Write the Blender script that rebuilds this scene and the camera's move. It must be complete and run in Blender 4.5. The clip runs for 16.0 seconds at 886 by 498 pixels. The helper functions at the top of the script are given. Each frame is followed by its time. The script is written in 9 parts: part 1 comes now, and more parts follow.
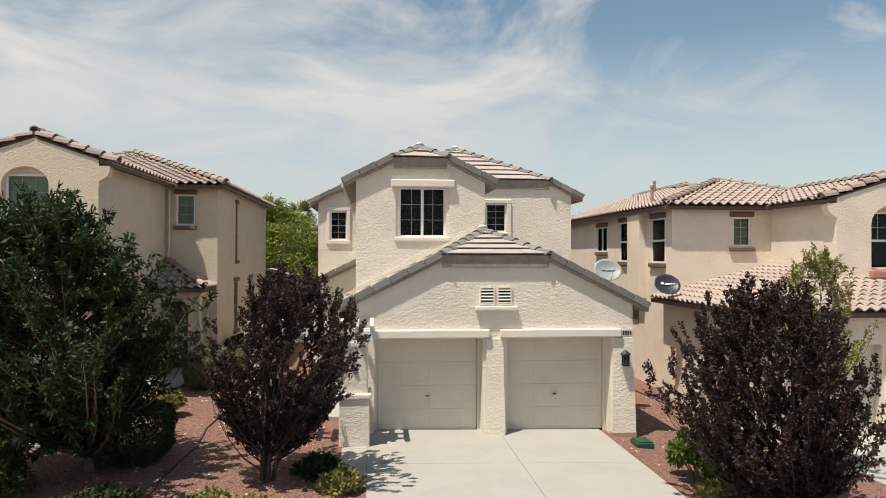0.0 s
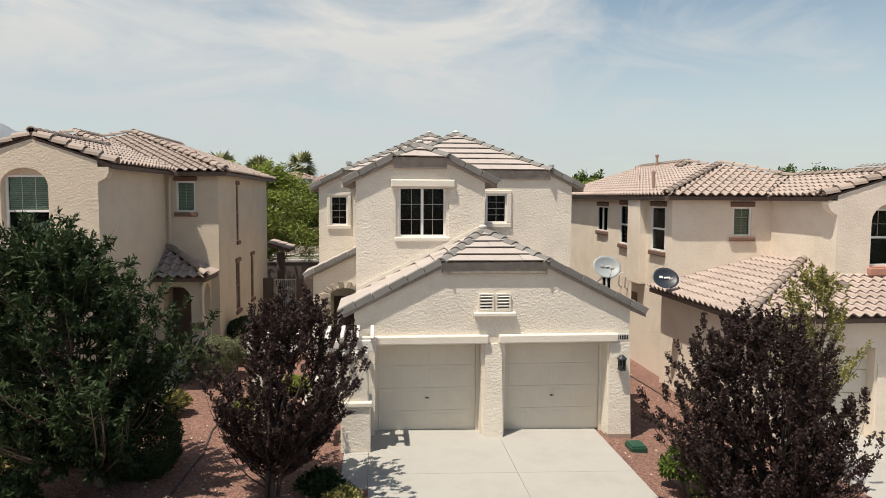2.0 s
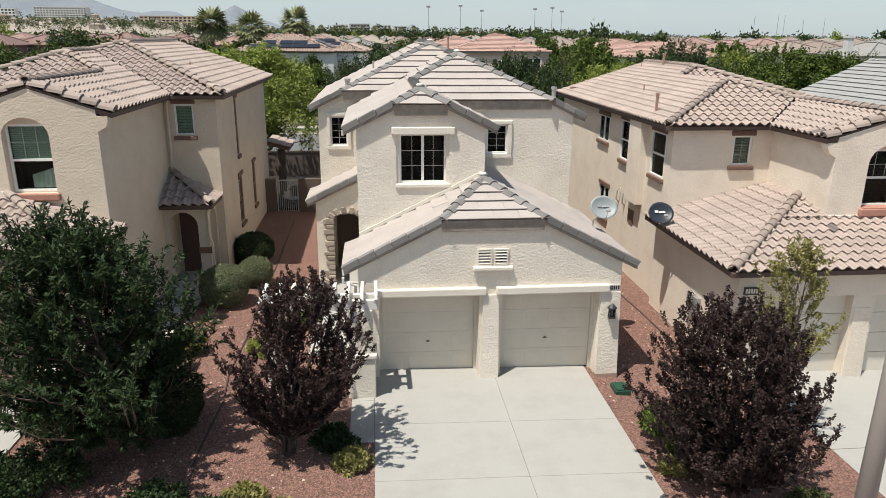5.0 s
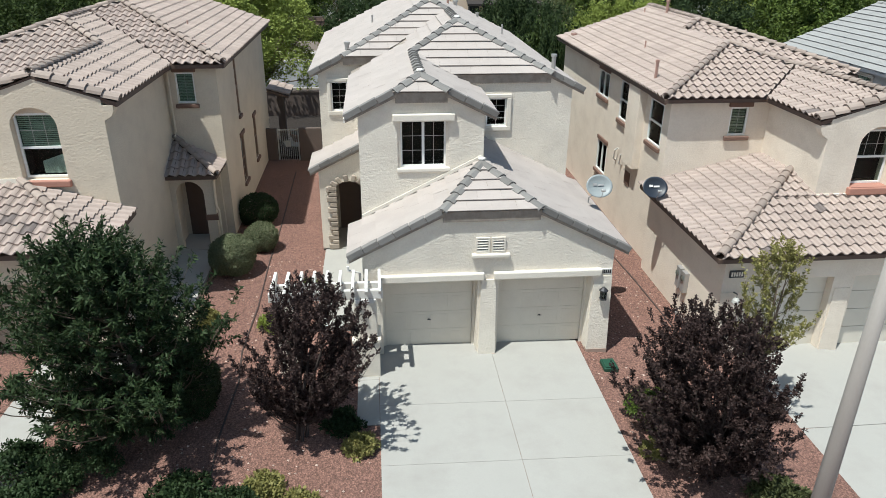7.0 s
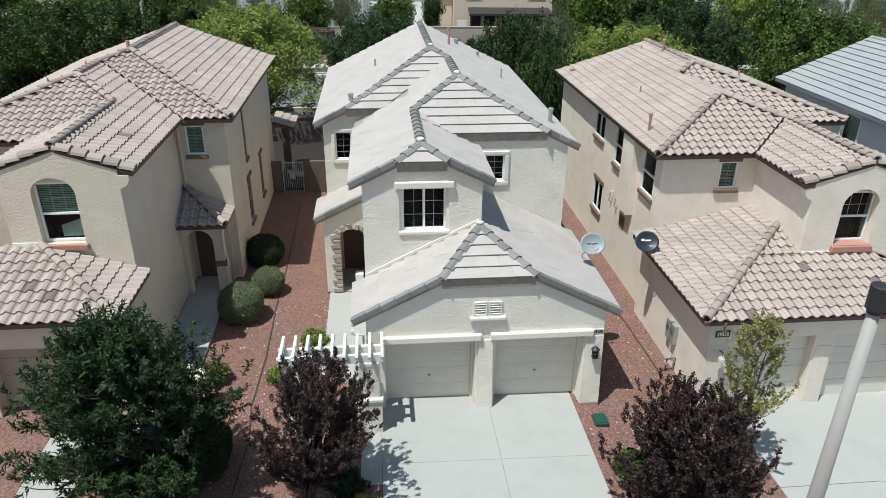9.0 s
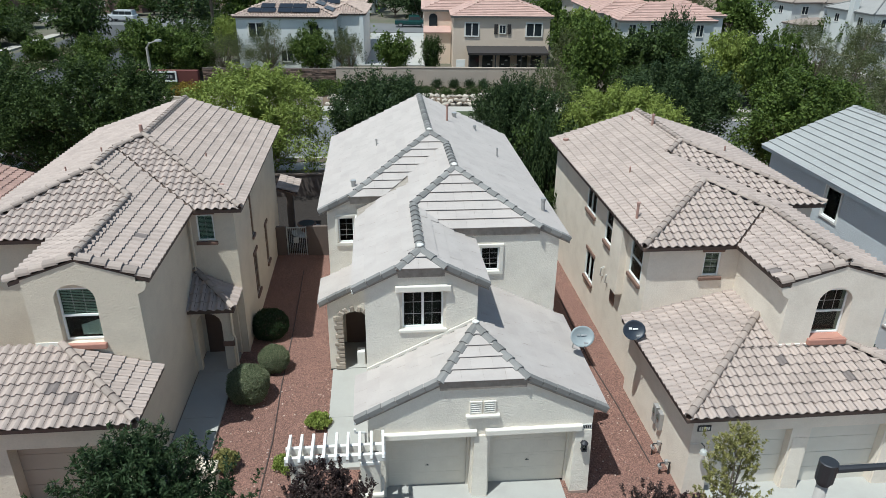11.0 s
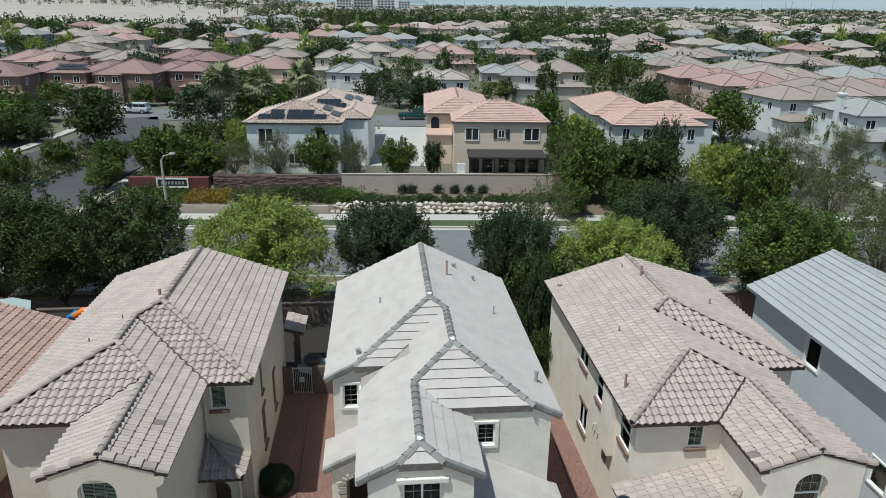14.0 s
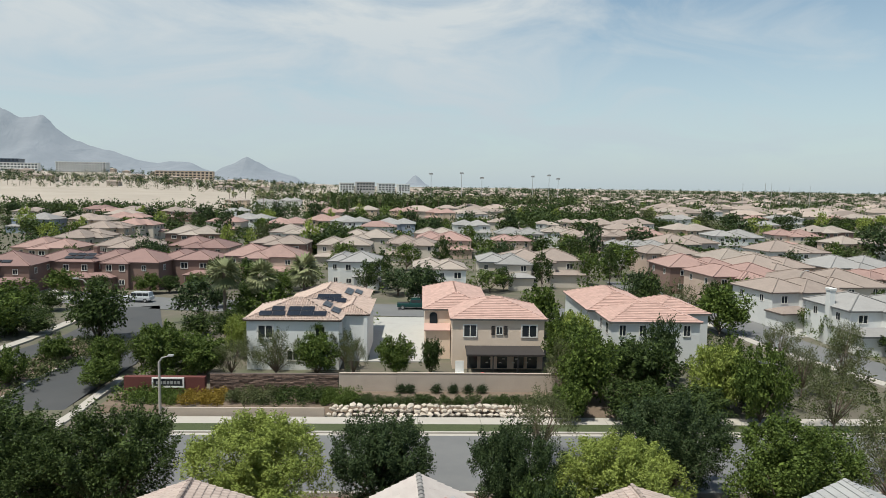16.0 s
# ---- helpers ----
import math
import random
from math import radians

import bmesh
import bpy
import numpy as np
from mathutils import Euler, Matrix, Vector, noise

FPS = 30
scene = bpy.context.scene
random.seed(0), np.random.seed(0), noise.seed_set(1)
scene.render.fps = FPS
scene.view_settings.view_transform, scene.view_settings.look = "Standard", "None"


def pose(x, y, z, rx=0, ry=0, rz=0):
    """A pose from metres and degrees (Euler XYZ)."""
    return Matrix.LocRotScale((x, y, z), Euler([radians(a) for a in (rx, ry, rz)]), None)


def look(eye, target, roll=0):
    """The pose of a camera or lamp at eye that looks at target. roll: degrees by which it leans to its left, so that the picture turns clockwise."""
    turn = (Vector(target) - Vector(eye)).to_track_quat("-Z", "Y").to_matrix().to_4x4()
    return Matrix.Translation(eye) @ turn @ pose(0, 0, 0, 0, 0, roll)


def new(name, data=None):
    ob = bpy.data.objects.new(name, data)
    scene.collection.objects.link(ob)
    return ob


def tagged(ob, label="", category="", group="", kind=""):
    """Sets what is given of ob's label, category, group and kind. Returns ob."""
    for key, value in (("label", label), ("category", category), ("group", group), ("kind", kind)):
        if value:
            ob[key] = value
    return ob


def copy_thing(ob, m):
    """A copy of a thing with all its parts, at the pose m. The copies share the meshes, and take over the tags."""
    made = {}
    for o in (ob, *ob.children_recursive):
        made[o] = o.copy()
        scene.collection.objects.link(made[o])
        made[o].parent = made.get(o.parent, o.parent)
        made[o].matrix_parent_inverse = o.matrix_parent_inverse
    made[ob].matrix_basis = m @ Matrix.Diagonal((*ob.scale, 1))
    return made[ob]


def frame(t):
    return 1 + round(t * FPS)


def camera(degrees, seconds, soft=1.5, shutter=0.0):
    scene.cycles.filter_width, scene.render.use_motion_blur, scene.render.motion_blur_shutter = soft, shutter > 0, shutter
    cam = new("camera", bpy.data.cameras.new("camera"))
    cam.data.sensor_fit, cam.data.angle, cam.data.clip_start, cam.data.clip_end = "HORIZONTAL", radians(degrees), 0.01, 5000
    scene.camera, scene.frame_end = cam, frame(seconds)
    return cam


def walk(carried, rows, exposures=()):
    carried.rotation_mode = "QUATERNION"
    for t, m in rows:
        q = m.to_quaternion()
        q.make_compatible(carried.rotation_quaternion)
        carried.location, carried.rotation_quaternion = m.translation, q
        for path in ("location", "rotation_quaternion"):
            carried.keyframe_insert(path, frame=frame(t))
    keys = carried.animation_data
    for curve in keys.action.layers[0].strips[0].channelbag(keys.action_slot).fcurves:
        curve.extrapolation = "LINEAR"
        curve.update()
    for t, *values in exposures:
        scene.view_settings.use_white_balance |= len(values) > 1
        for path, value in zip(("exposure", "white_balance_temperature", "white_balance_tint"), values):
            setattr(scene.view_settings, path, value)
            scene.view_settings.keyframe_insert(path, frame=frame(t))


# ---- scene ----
cam = camera(64.8, 16.0, soft=0.6)
# seconds, eye, a point 20 m ahead, roll
ROWS = [
    (0, (-0.310, 0.014, 4.067), (1.67, 19.92, 4.23), 0.16),
    (0.5, (-0.289, 0.013, 4.431), (1.68, 19.92, 4.53), 0.21),
    (1, (-0.245, 0.002, 4.838), (1.69, 19.91, 4.74), 0.31),
    (1.5, (-0.228, -0.004, 5.209), (1.69, 19.89, 4.59), 0.32),
    (2, (-0.261, -0.021, 5.557), (1.66, 19.83, 4.06), 0.28),
    (2.5, (-0.280, -0.013, 5.941), (1.64, 19.75, 3.56), 0.30),
    (3, (-0.294, -0.025, 6.302), (1.64, 19.65, 3.25), 0.32),
    (3.5, (-0.285, -0.020, 6.766), (1.63, 19.52, 2.97), 0.36),
    (4, (-0.272, -0.020, 7.222), (1.62, 19.38, 2.74), 0.37),
    (6.5, (-0.292, -0.004, 9.806), (1.53, 18.34, 2.04), 0.49),
    (7, (-0.300, 0.004, 10.344), (1.50, 18.09, 2.00), 0.48),
    (7.5, (-0.293, 0.024, 10.885), (1.48, 17.92, 2.13), 0.52),
    (8, (-0.312, 0.020, 11.396), (1.47, 17.94, 2.69), 0.57),
    (8.5, (-0.287, 0.012, 11.922), (1.46, 17.96, 3.27), 0.56),
    (9, (-0.255, 0.005, 12.467), (1.48, 17.98, 3.87), 0.53),
    (11.5, (-0.246, -0.028, 16.046), (1.53, 18.16, 7.91), 0.71),
    (12, (-0.205, -0.066, 16.760), (1.53, 18.22, 8.84), 0.60),
    (12.5, (-0.236, -0.109, 17.513), (1.52, 18.25, 9.78), 0.68),
    (13, (-0.220, -0.102, 18.269), (1.53, 18.34, 10.72), 0.71),
    (13.5, (-0.183, -0.127, 19.064), (1.55, 18.44, 11.82), 0.67),
    (14, (-0.203, -0.066, 19.810), (1.56, 18.71, 13.14), 0.73),
    (14.5, (-0.212, 0.000, 20.529), (1.59, 19.08, 14.82), 0.74),
    (15, (-0.295, -0.058, 21.161), (1.54, 19.36, 16.73), 0.78),
    (15.5, (-0.272, 0.096, 21.839), (1.58, 19.76, 18.69), 0.79),
    (16, (-0.281, 0.322, 22.541), (1.58, 20.15, 20.68), 0.84),
]
EXPOSURES = [
    (0.0, 0.25, 7150, 10), (4.0, 0.25, 6850, 9), (6.5, 0.27, 6200, 4), (9.0, 0.21, 5850, 1), (12.5, 0.08, 5740, 0), (14.5, 0.01, 5780, -2), (15.3, 0.02, 6050, 1), (16.0, 0.17, 6430, 5),
]
walk(cam, [(t, look(eye, ahead, roll)) for t, eye, ahead, roll in ROWS], EXPOSURES)

# ---- light ----
SUN_DIR = Vector((-0.305, -0.23, 1.0)).normalized()      # towards the sun
world = bpy.data.worlds.new("sky")
scene.world = world
world.use_nodes = True
wn, wl = world.node_tree.nodes, world.node_tree.links
wn.clear()
w_out = wn.new("ShaderNodeOutputWorld")
w_bg = wn.new("ShaderNodeBackground")
w_sky = wn.new("ShaderNodeTexSky")
w_sky.sky_type = "NISHITA"
w_sky.sun_disc = False
w_sky.sun_elevation = math.asin(SUN_DIR.z)
w_sky.sun_rotation = math.atan2(SUN_DIR.x, SUN_DIR.y)
w_sky.altitude, w_sky.air_density, w_sky.dust_density, w_sky.ozone_density = 700, 1.0, 0.8, 0.35
w_bg.inputs["Strength"].default_value = 0.105
w_co = wn.new("ShaderNodeTexCoord")
w_sep = wn.new("ShaderNodeSeparateXYZ")
wl.new(w_co.outputs["Generated"], w_sep.inputs[0])
# broken thin cloud on a flat layer: x / (z + 0.3), y / (z + 0.3)
w_add = wn.new("ShaderNodeMath"); w_add.operation = "ADD"; w_add.inputs[1].default_value = 0.30
w_max = wn.new("ShaderNodeMath"); w_max.operation = "MAXIMUM"; w_max.inputs[1].default_value = 0.0
wl.new(w_sep.outputs["Z"], w_max.inputs[0]); wl.new(w_max.outputs[0], w_add.inputs[0])
w_dx = wn.new("ShaderNodeMath"); w_dx.operation = "DIVIDE"
w_dy = wn.new("ShaderNodeMath"); w_dy.operation = "DIVIDE"
for node, axis in ((w_dx, "X"), (w_dy, "Y")):
    wl.new(w_sep.outputs[axis], node.inputs[0]); wl.new(w_add.outputs[0], node.inputs[1])
w_com = wn.new("ShaderNodeCombineXYZ")
wl.new(w_dx.outputs[0], w_com.inputs[0]); wl.new(w_dy.outputs[0], w_com.inputs[1])
w_map = wn.new("ShaderNodeMapping")
w_map.inputs["Rotation"].default_value = (0, 0, radians(-14))
w_map.inputs["Location"].default_value = (1.3, 0.4, 0)
w_map.inputs["Scale"].default_value = (1.0, 1.25, 1)
wl.new(w_com.outputs[0], w_map.inputs["Vector"])
w_noise = wn.new("ShaderNodeTexNoise")
w_noise.inputs["Scale"].default_value, w_noise.inputs["Detail"].default_value = 1.7, 12
w_noise.inputs["Roughness"].default_value, w_noise.inputs["Distortion"].default_value = 0.58, 0.9
wl.new(w_map.outputs[0], w_noise.inputs["Vector"])
w_ramp = wn.new("ShaderNodeValToRGB")
w_ramp.color_ramp.elements[0].position, w_ramp.color_ramp.elements[1].position = 0.33, 0.60
# the cover thins out towards the upper right
w_dot = wn.new("ShaderNodeVectorMath"); w_dot.operation = "DOT_PRODUCT"
w_dot.inputs[1].default_value = (0.75, 0.0, 0.85)
wl.new(w_co.outputs["Generated"], w_dot.inputs[0])
w_thin = wn.new("ShaderNodeMapRange")
w_thin.inputs["From Min"].default_value, w_thin.inputs["From Max"].default_value = 0.22, 0.70
w_thin.inputs["To Min"].default_value, w_thin.inputs["To Max"].default_value = 0.0, 0.26
wl.new(w_dot.outputs["Value"], w_thin.inputs["Value"])
w_sub = wn.new("ShaderNodeMath"); w_sub.operation = "SUBTRACT"
wl.new(w_noise.outputs["Fac"], w_sub.inputs[0]); wl.new(w_thin.outputs[0], w_sub.inputs[1])
wl.new(w_sub.outputs[0], w_ramp.inputs[0])
# the veil thickens evenly towards the horizon
w_veil = wn.new("ShaderNodeMapRange")
w_veil.inputs["From Min"].default_value, w_veil.inputs["From Max"].default_value = 0.0, 0.29
w_veil.inputs["To Min"].default_value, w_veil.inputs["To Max"].default_value = 1.0, 0.0
wl.new(w_sep.outputs["Z"], w_veil.inputs["Value"])
w_both = wn.new("ShaderNodeMix"); w_both.data_type = "FLOAT"
w_both.inputs["B"].default_value = 0.82
wl.new(w_veil.outputs[0], w_both.inputs["Factor"]); wl.new(w_ramp.outputs[0], w_both.inputs["A"])
w_mix = wn.new("ShaderNodeMix"); w_mix.data_type = "RGBA"
w_haze = wn.new("ShaderNodeMix"); w_haze.data_type = "RGBA"
w_haze.inputs["A"].default_value, w_haze.inputs["B"].default_value = (6.05, 6.15, 6.22, 1), (4.08, 4.68, 5.38, 1)
wl.new(w_veil.outputs[0], w_haze.inputs["Factor"]); wl.new(w_haze.outputs["Result"], w_mix.inputs["B"])
wl.new(w_both.outputs["Result"], w_mix.inputs["Factor"]); w_tone = wn.new("ShaderNodeMix"); w_tone.data_type, w_tone.blend_type = "RGBA", "MULTIPLY"
w_tone.inputs["Factor"].default_value, w_tone.inputs["B"].default_value = 1.0, (0.96, 1.03, 0.97, 1)
wl.new(w_sky.outputs[0], w_tone.inputs["A"]); wl.new(w_tone.outputs["Result"], w_mix.inputs["A"])
wl.new(w_mix.outputs["Result"], w_bg.inputs["Color"]); wl.new(w_bg.outputs[0], w_out.inputs[0])

sun = new("sun", bpy.data.lights.new("sun", "SUN"))
sun.data.energy, sun.data.angle, sun.data.color = 4.8, radians(0.53), (1.0, 0.95, 0.88)
sun.matrix_world = look(SUN_DIR * 60, (0, 0, 0))

# ---- materials ----
def material(name, colour, rough=0.8, metal=0.0, vary=0.12, scale=3.0, grain=40.0, grain_amount=0.06, bump=0.0, bump_scale=60.0,
             bump_kind="noise", stain=None, stain_amount=0.0, stain_scale=1.2, random_amount=0.0, island=False, spec=0.5, stretch=(1, 1, 1), cell_scale=0.0, cell_amount=0.0):
    """A surface with two scales of variation, an optional stain colour, relief, and piece-to-piece variation."""
    m = bpy.data.materials.new(name)
    m.use_nodes = True
    nt = m.node_tree
    n, l = nt.nodes, nt.links
    b = n["Principled BSDF"]
    b.inputs["Roughness"].default_value, b.inputs["Metallic"].default_value = rough, metal
    b.inputs["Specular IOR Level"].default_value = spec
    co = n.new("ShaderNodeTexCoord")
    mp = n.new("ShaderNodeMapping")
    mp.inputs["Scale"].default_value = stretch
    geo = n.new("ShaderNodeNewGeometry")
    l.new(geo.outputs["Position"], mp.inputs[0])
    big = n.new("ShaderNodeTexNoise")
    big.inputs["Scale"].default_value, big.inputs["Detail"].default_value = scale, 5
    l.new(mp.outputs[0], big.inputs["Vector"])
    fine = n.new("ShaderNodeTexNoise")
    fine.inputs["Scale"].default_value, fine.inputs["Detail"].default_value = grain, 3
    l.new(mp.outputs[0], fine.inputs["Vector"])

    def math_node(op, a, c):
        k = n.new("ShaderNodeMath")
        k.operation = op
        for i, v in enumerate((a, c)):
            if isinstance(v, (int, float)):
                k.inputs[i].default_value = v
            else:
                l.new(v, k.inputs[i])
        return k.outputs[0]
    v = math_node("MULTIPLY_ADD", big.outputs["Fac"], 2 * vary)
    v.node.inputs[2].default_value = 1 - vary
    f = math_node("MULTIPLY_ADD", fine.outputs["Fac"], 2 * grain_amount)
    f.node.inputs[2].default_value = 1 - grain_amount
    value = math_node("MULTIPLY", v, f)
    if cell_amount:
        cells = n.new("ShaderNodeTexVoronoi")
        cells.inputs["Scale"].default_value = cell_scale
        l.new(mp.outputs[0], cells.inputs["Vector"])
        grey = n.new("ShaderNodeRGBToBW")
        l.new(cells.outputs["Color"], grey.inputs[0])
        cv = math_node("MULTIPLY_ADD", grey.outputs[0], 2 * cell_amount)
        cv.node.inputs[2].default_value = 1 - cell_amount
        value = math_node("MULTIPLY", value, cv)
        # darkens the colour towards cell edges, as shadow between gravel stones
        gap_shade = n.new("ShaderNodeMapRange")
        gap_shade.inputs["From Min"].default_value, gap_shade.inputs["From Max"].default_value = 0.35, 0.75
        gap_shade.inputs["To Min"].default_value, gap_shade.inputs["To Max"].default_value = 1.0, 0.55
        l.new(cells.outputs["Distance"], gap_shade.inputs["Value"])
        value = math_node("MULTIPLY", value, gap_shade.outputs[0])
    if random_amount:
        if island:
            rnd = geo.outputs["Random Per Island"]
        else:
            rnd = n.new("ShaderNodeObjectInfo").outputs["Random"]
        r = math_node("MULTIPLY_ADD", rnd, 2 * random_amount)
        r.node.inputs[2].default_value = 1 - random_amount
        value = math_node("MULTIPLY", value, r)
    base = n.new("ShaderNodeMix")
    base.data_type, base.blend_type = "RGBA", "MULTIPLY"
    base.inputs["Factor"].default_value = 1
    base.inputs["A"].default_value = (*colour, 1)
    l.new(value, base.inputs["B"])
    col = base.outputs["Result"]
    if stain:
        sn = n.new("ShaderNodeTexNoise")
        sn.inputs["Scale"].default_value, sn.inputs["Detail"].default_value, sn.inputs["Roughness"].default_value = stain_scale, 8, 0.65
        l.new(mp.outputs[0], sn.inputs["Vector"])
        rp = n.new("ShaderNodeValToRGB")
        rp.color_ramp.elements[0].position, rp.color_ramp.elements[1].position = 0.45, 0.7
        l.new(sn.outputs["Fac"], rp.inputs[0])
        mx = n.new("ShaderNodeMix")
        mx.data_type = "RGBA"
        mx.inputs["B"].default_value = (*stain, 1)
        l.new(math_node("MULTIPLY", rp.outputs[0], stain_amount), mx.inputs["Factor"])
        l.new(col, mx.inputs["A"])
        col = mx.outputs["Result"]
    l.new(col, b.inputs["Base Color"])
    if bump:
        if bump_kind == "voronoi":
            bt = n.new("ShaderNodeTexVoronoi")
            bt.inputs["Scale"].default_value = bump_scale
            out = bt.outputs["Distance"]
        else:
            bt = n.new("ShaderNodeTexNoise")
            bt.inputs["Scale"].default_value, bt.inputs["Detail"].default_value, bt.inputs["Distortion"].default_value = bump_scale, 4, 0.6
            out = bt.outputs["Fac"]
        l.new(mp.outputs[0], bt.inputs["Vector"])
        bp = n.new("ShaderNodeBump")
        bp.inputs["Strength"].default_value, bp.inputs["Distance"].default_value = 1.0, bump
        l.new(out, bp.inputs["Height"])
        l.new(bp.outputs[0], b.inputs["Normal"])
    return m


def leaf_material(name, colour, second, rough=0.6, through_amount=0.2):
    """Leaves: colour varies leaf by leaf, and some light comes through."""
    m = bpy.data.materials.new(name)
    m.use_nodes = True
    n, l = m.node_tree.nodes, m.node_tree.links
    b = n["Principled BSDF"]
    b.inputs["Roughness"].default_value = rough
    b.inputs["Specular IOR Level"].default_value = 0.18
    geo = n.new("ShaderNodeNewGeometry")
    mix = n.new("ShaderNodeMix")
    mix.data_type = "RGBA"
    mix.inputs["A"].default_value, mix.inputs["B"].default_value = (*colour, 1), (*second, 1)
    l.new(geo.outputs["Random Per Island"], mix.inputs["Factor"])
    big = n.new("ShaderNodeTexNoise")
    big.inputs["Scale"].default_value = 1.3
    l.new(geo.outputs["Position"], big.inputs["Vector"])
    mul = n.new("ShaderNodeMix")
    mul.data_type, mul.blend_type = "RGBA", "MULTIPLY"
    mul.inputs["Factor"].default_value = 0.35
    l.new(mix.outputs["Result"], mul.inputs["A"])
    l.new(big.outputs["Fac"], mul.inputs["B"])
    l.new(mul.outputs["Result"], b.inputs["Base Color"])
    tr = n.new("ShaderNodeBsdfTranslucent")
    l.new(mul.outputs["Result"], tr.inputs["Color"])
    ms = n.new("ShaderNodeMixShader")
    ms.inputs[0].default_value = through_amount
    l.new(b.outputs[0], ms.inputs[1])
    l.new(tr.outputs[0], ms.inputs[2])
    l.new(ms.outputs[0], n["Material Output"].inputs[0])
    return m


def glass_material(name, tint=(0.25, 0.28, 0.28)):
    m = bpy.data.materials.new(name)
    m.use_nodes = True
    n, l = m.node_tree.nodes, m.node_tree.links
    n.remove(n["Principled BSDF"])
    tr = n.new("ShaderNodeBsdfTransparent")
    tr.inputs[0].default_value = (*tint, 1)
    gl = n.new("ShaderNodeBsdfGlossy")
    gl.inputs["Roughness"].default_value = 0.03
    fr = n.new("ShaderNodeFresnel")
    fr.inputs[0].default_value = 1.22
    ms = n.new("ShaderNodeMixShader")
    l.new(fr.outputs[0], ms.inputs[0])
    l.new(tr.outputs[0], ms.inputs[1])
    l.new(gl.outputs[0], ms.inputs[2])
    l.new(ms.outputs[0], n["Material Output"].inputs[0])
    return m


STUCCO = material("stucco_cream", (0.74, 0.68, 0.59), 0.92, stretch=(0.9, 0.9, 1.1), bump=0.019, bump_scale=17, vary=0.07, scale=0.9, grain=22, grain_amount=0.08, stain=(0.42, 0.36, 0.30), stain_amount=0.25)
STUCCO_L = material("stucco_tan", (0.635, 0.55, 0.44), 0.92, stretch=(0.9, 0.9, 1.1), bump=0.014, bump_scale=17, vary=0.07, scale=0.8, grain=22, grain_amount=0.08, stain=(0.40, 0.33, 0.27), stain_amount=0.25)
STUCCO_R = material("stucco_sand", (0.75, 0.665, 0.565), 0.92, stretch=(0.9, 0.9, 1.1), bump=0.011, bump_scale=17, vary=0.07, scale=0.8, grain=22, grain_amount=0.08, stain=(0.45, 0.36, 0.29), stain_amount=0.25)
STUCCO_G = material("stucco_blue_grey", (0.53, 0.55, 0.575), 0.92, bump=0.02, bump_scale=14, vary=0.07, scale=0.8)
TRIM = material("trim_white", (0.745, 0.69, 0.605), 0.8, bump=0.008, bump_scale=25, vary=0.06, stain=(0.5, 0.44, 0.37), stain_amount=0.2)
WHITE = material("white_paint", (0.72, 0.70, 0.665), 0.55, vary=0.05, stain=(0.6, 0.56, 0.5), stain_amount=0.2, stain_scale=4)
VINYL = material("white_vinyl", (0.78, 0.78, 0.76), 0.4, vary=0.03)
DOOR_TAN = material("garage_paint_tan", (0.36, 0.30, 0.24), 0.6, vary=0.06)
MORTAR = material("mortar_white", (0.62, 0.60, 0.56), 0.9, bump=0.01, bump_scale=30)
DOOR_PAINT = material("garage_paint", (0.66, 0.61, 0.53), 0.6, vary=0.05, stain=(0.5, 0.45, 0.38), stain_amount=0.25)
ROOF_C = material("roof_tile_light_grey", (0.40, 0.352, 0.325), 0.85, vary=0.12, scale=1.1, grain=18, grain_amount=0.05, bump=0.004, bump_scale=60, stain=(0.46, 0.415, 0.385), stain_amount=0.5, random_amount=0.035, island=True)
ROOF_C1 = material("roof_tile_piece_light_grey", (0.40, 0.352, 0.325), 0.85, vary=0.12, scale=1.1, grain=18, grain_amount=0.05, bump=0.004, bump_scale=60, stain=(0.46, 0.415, 0.385), stain_amount=0.5, random_amount=0.035)
CAP_C = material("ridge_tile_grey", (0.20, 0.19, 0.18), 0.85, vary=0.15, scale=2, grain=25, bump=0.004, random_amount=0.22)
ROOF_S = material("roof_tile_clay_buff", (0.385, 0.310, 0.272), 0.85, vary=0.14, scale=0.8, grain=14, grain_amount=0.08, bump=0.005, bump_scale=50, stain=(0.26, 0.21, 0.185), stain_amount=0.3, random_amount=0.09, island=True)
TILE_WORN = material("roof_tile_weathered", (0.17, 0.14, 0.13), 0.88, vary=0.3, scale=3.0, grain=16, grain_amount=0.12)
ROOF_S1 = material("roof_tile_piece_clay_buff", (0.385, 0.310, 0.272), 0.85, vary=0.14, scale=0.8, grain=14, grain_amount=0.08, bump=0.005, bump_scale=50, stain=(0.26, 0.21, 0.185), stain_amount=0.3, random_amount=0.09)
CAP_S = material("ridge_tile_clay", (0.31, 0.25, 0.215), 0.85, vary=0.15, scale=2, grain=25, bump=0.004, random_amount=0.18)
ROOF_G = material("roof_tile_blue_grey", (0.30, 0.297, 0.29), 0.8, vary=0.08, scale=1.2, grain=20, bump=0.003, random_amount=0.05, island=True)
EAVE_BROWN = material("fascia_brown", (0.10, 0.065, 0.05), 0.7, vary=0.15, scale=5)
EAVE_C = material("fascia_weathered", (0.30, 0.26, 0.22), 0.8, vary=0.3, scale=6, stain=(0.16, 0.12, 0.10), stain_amount=0.6, stain_scale=5)
TRIM_RED = material("trim_terracotta", (0.40, 0.20, 0.15), 0.8, vary=0.1, scale=5, bump=0.004)
TRIM_BROWN = material("trim_brown", (0.17, 0.10, 0.075), 0.8, vary=0.1, scale=5)
TRIM_TAN = material("trim_tan_brown", (0.24, 0.16, 0.11), 0.8, vary=0.1, scale=5)
MUNTIN = material("muntin_grey_vinyl", (0.42, 0.42, 0.40), 0.5)
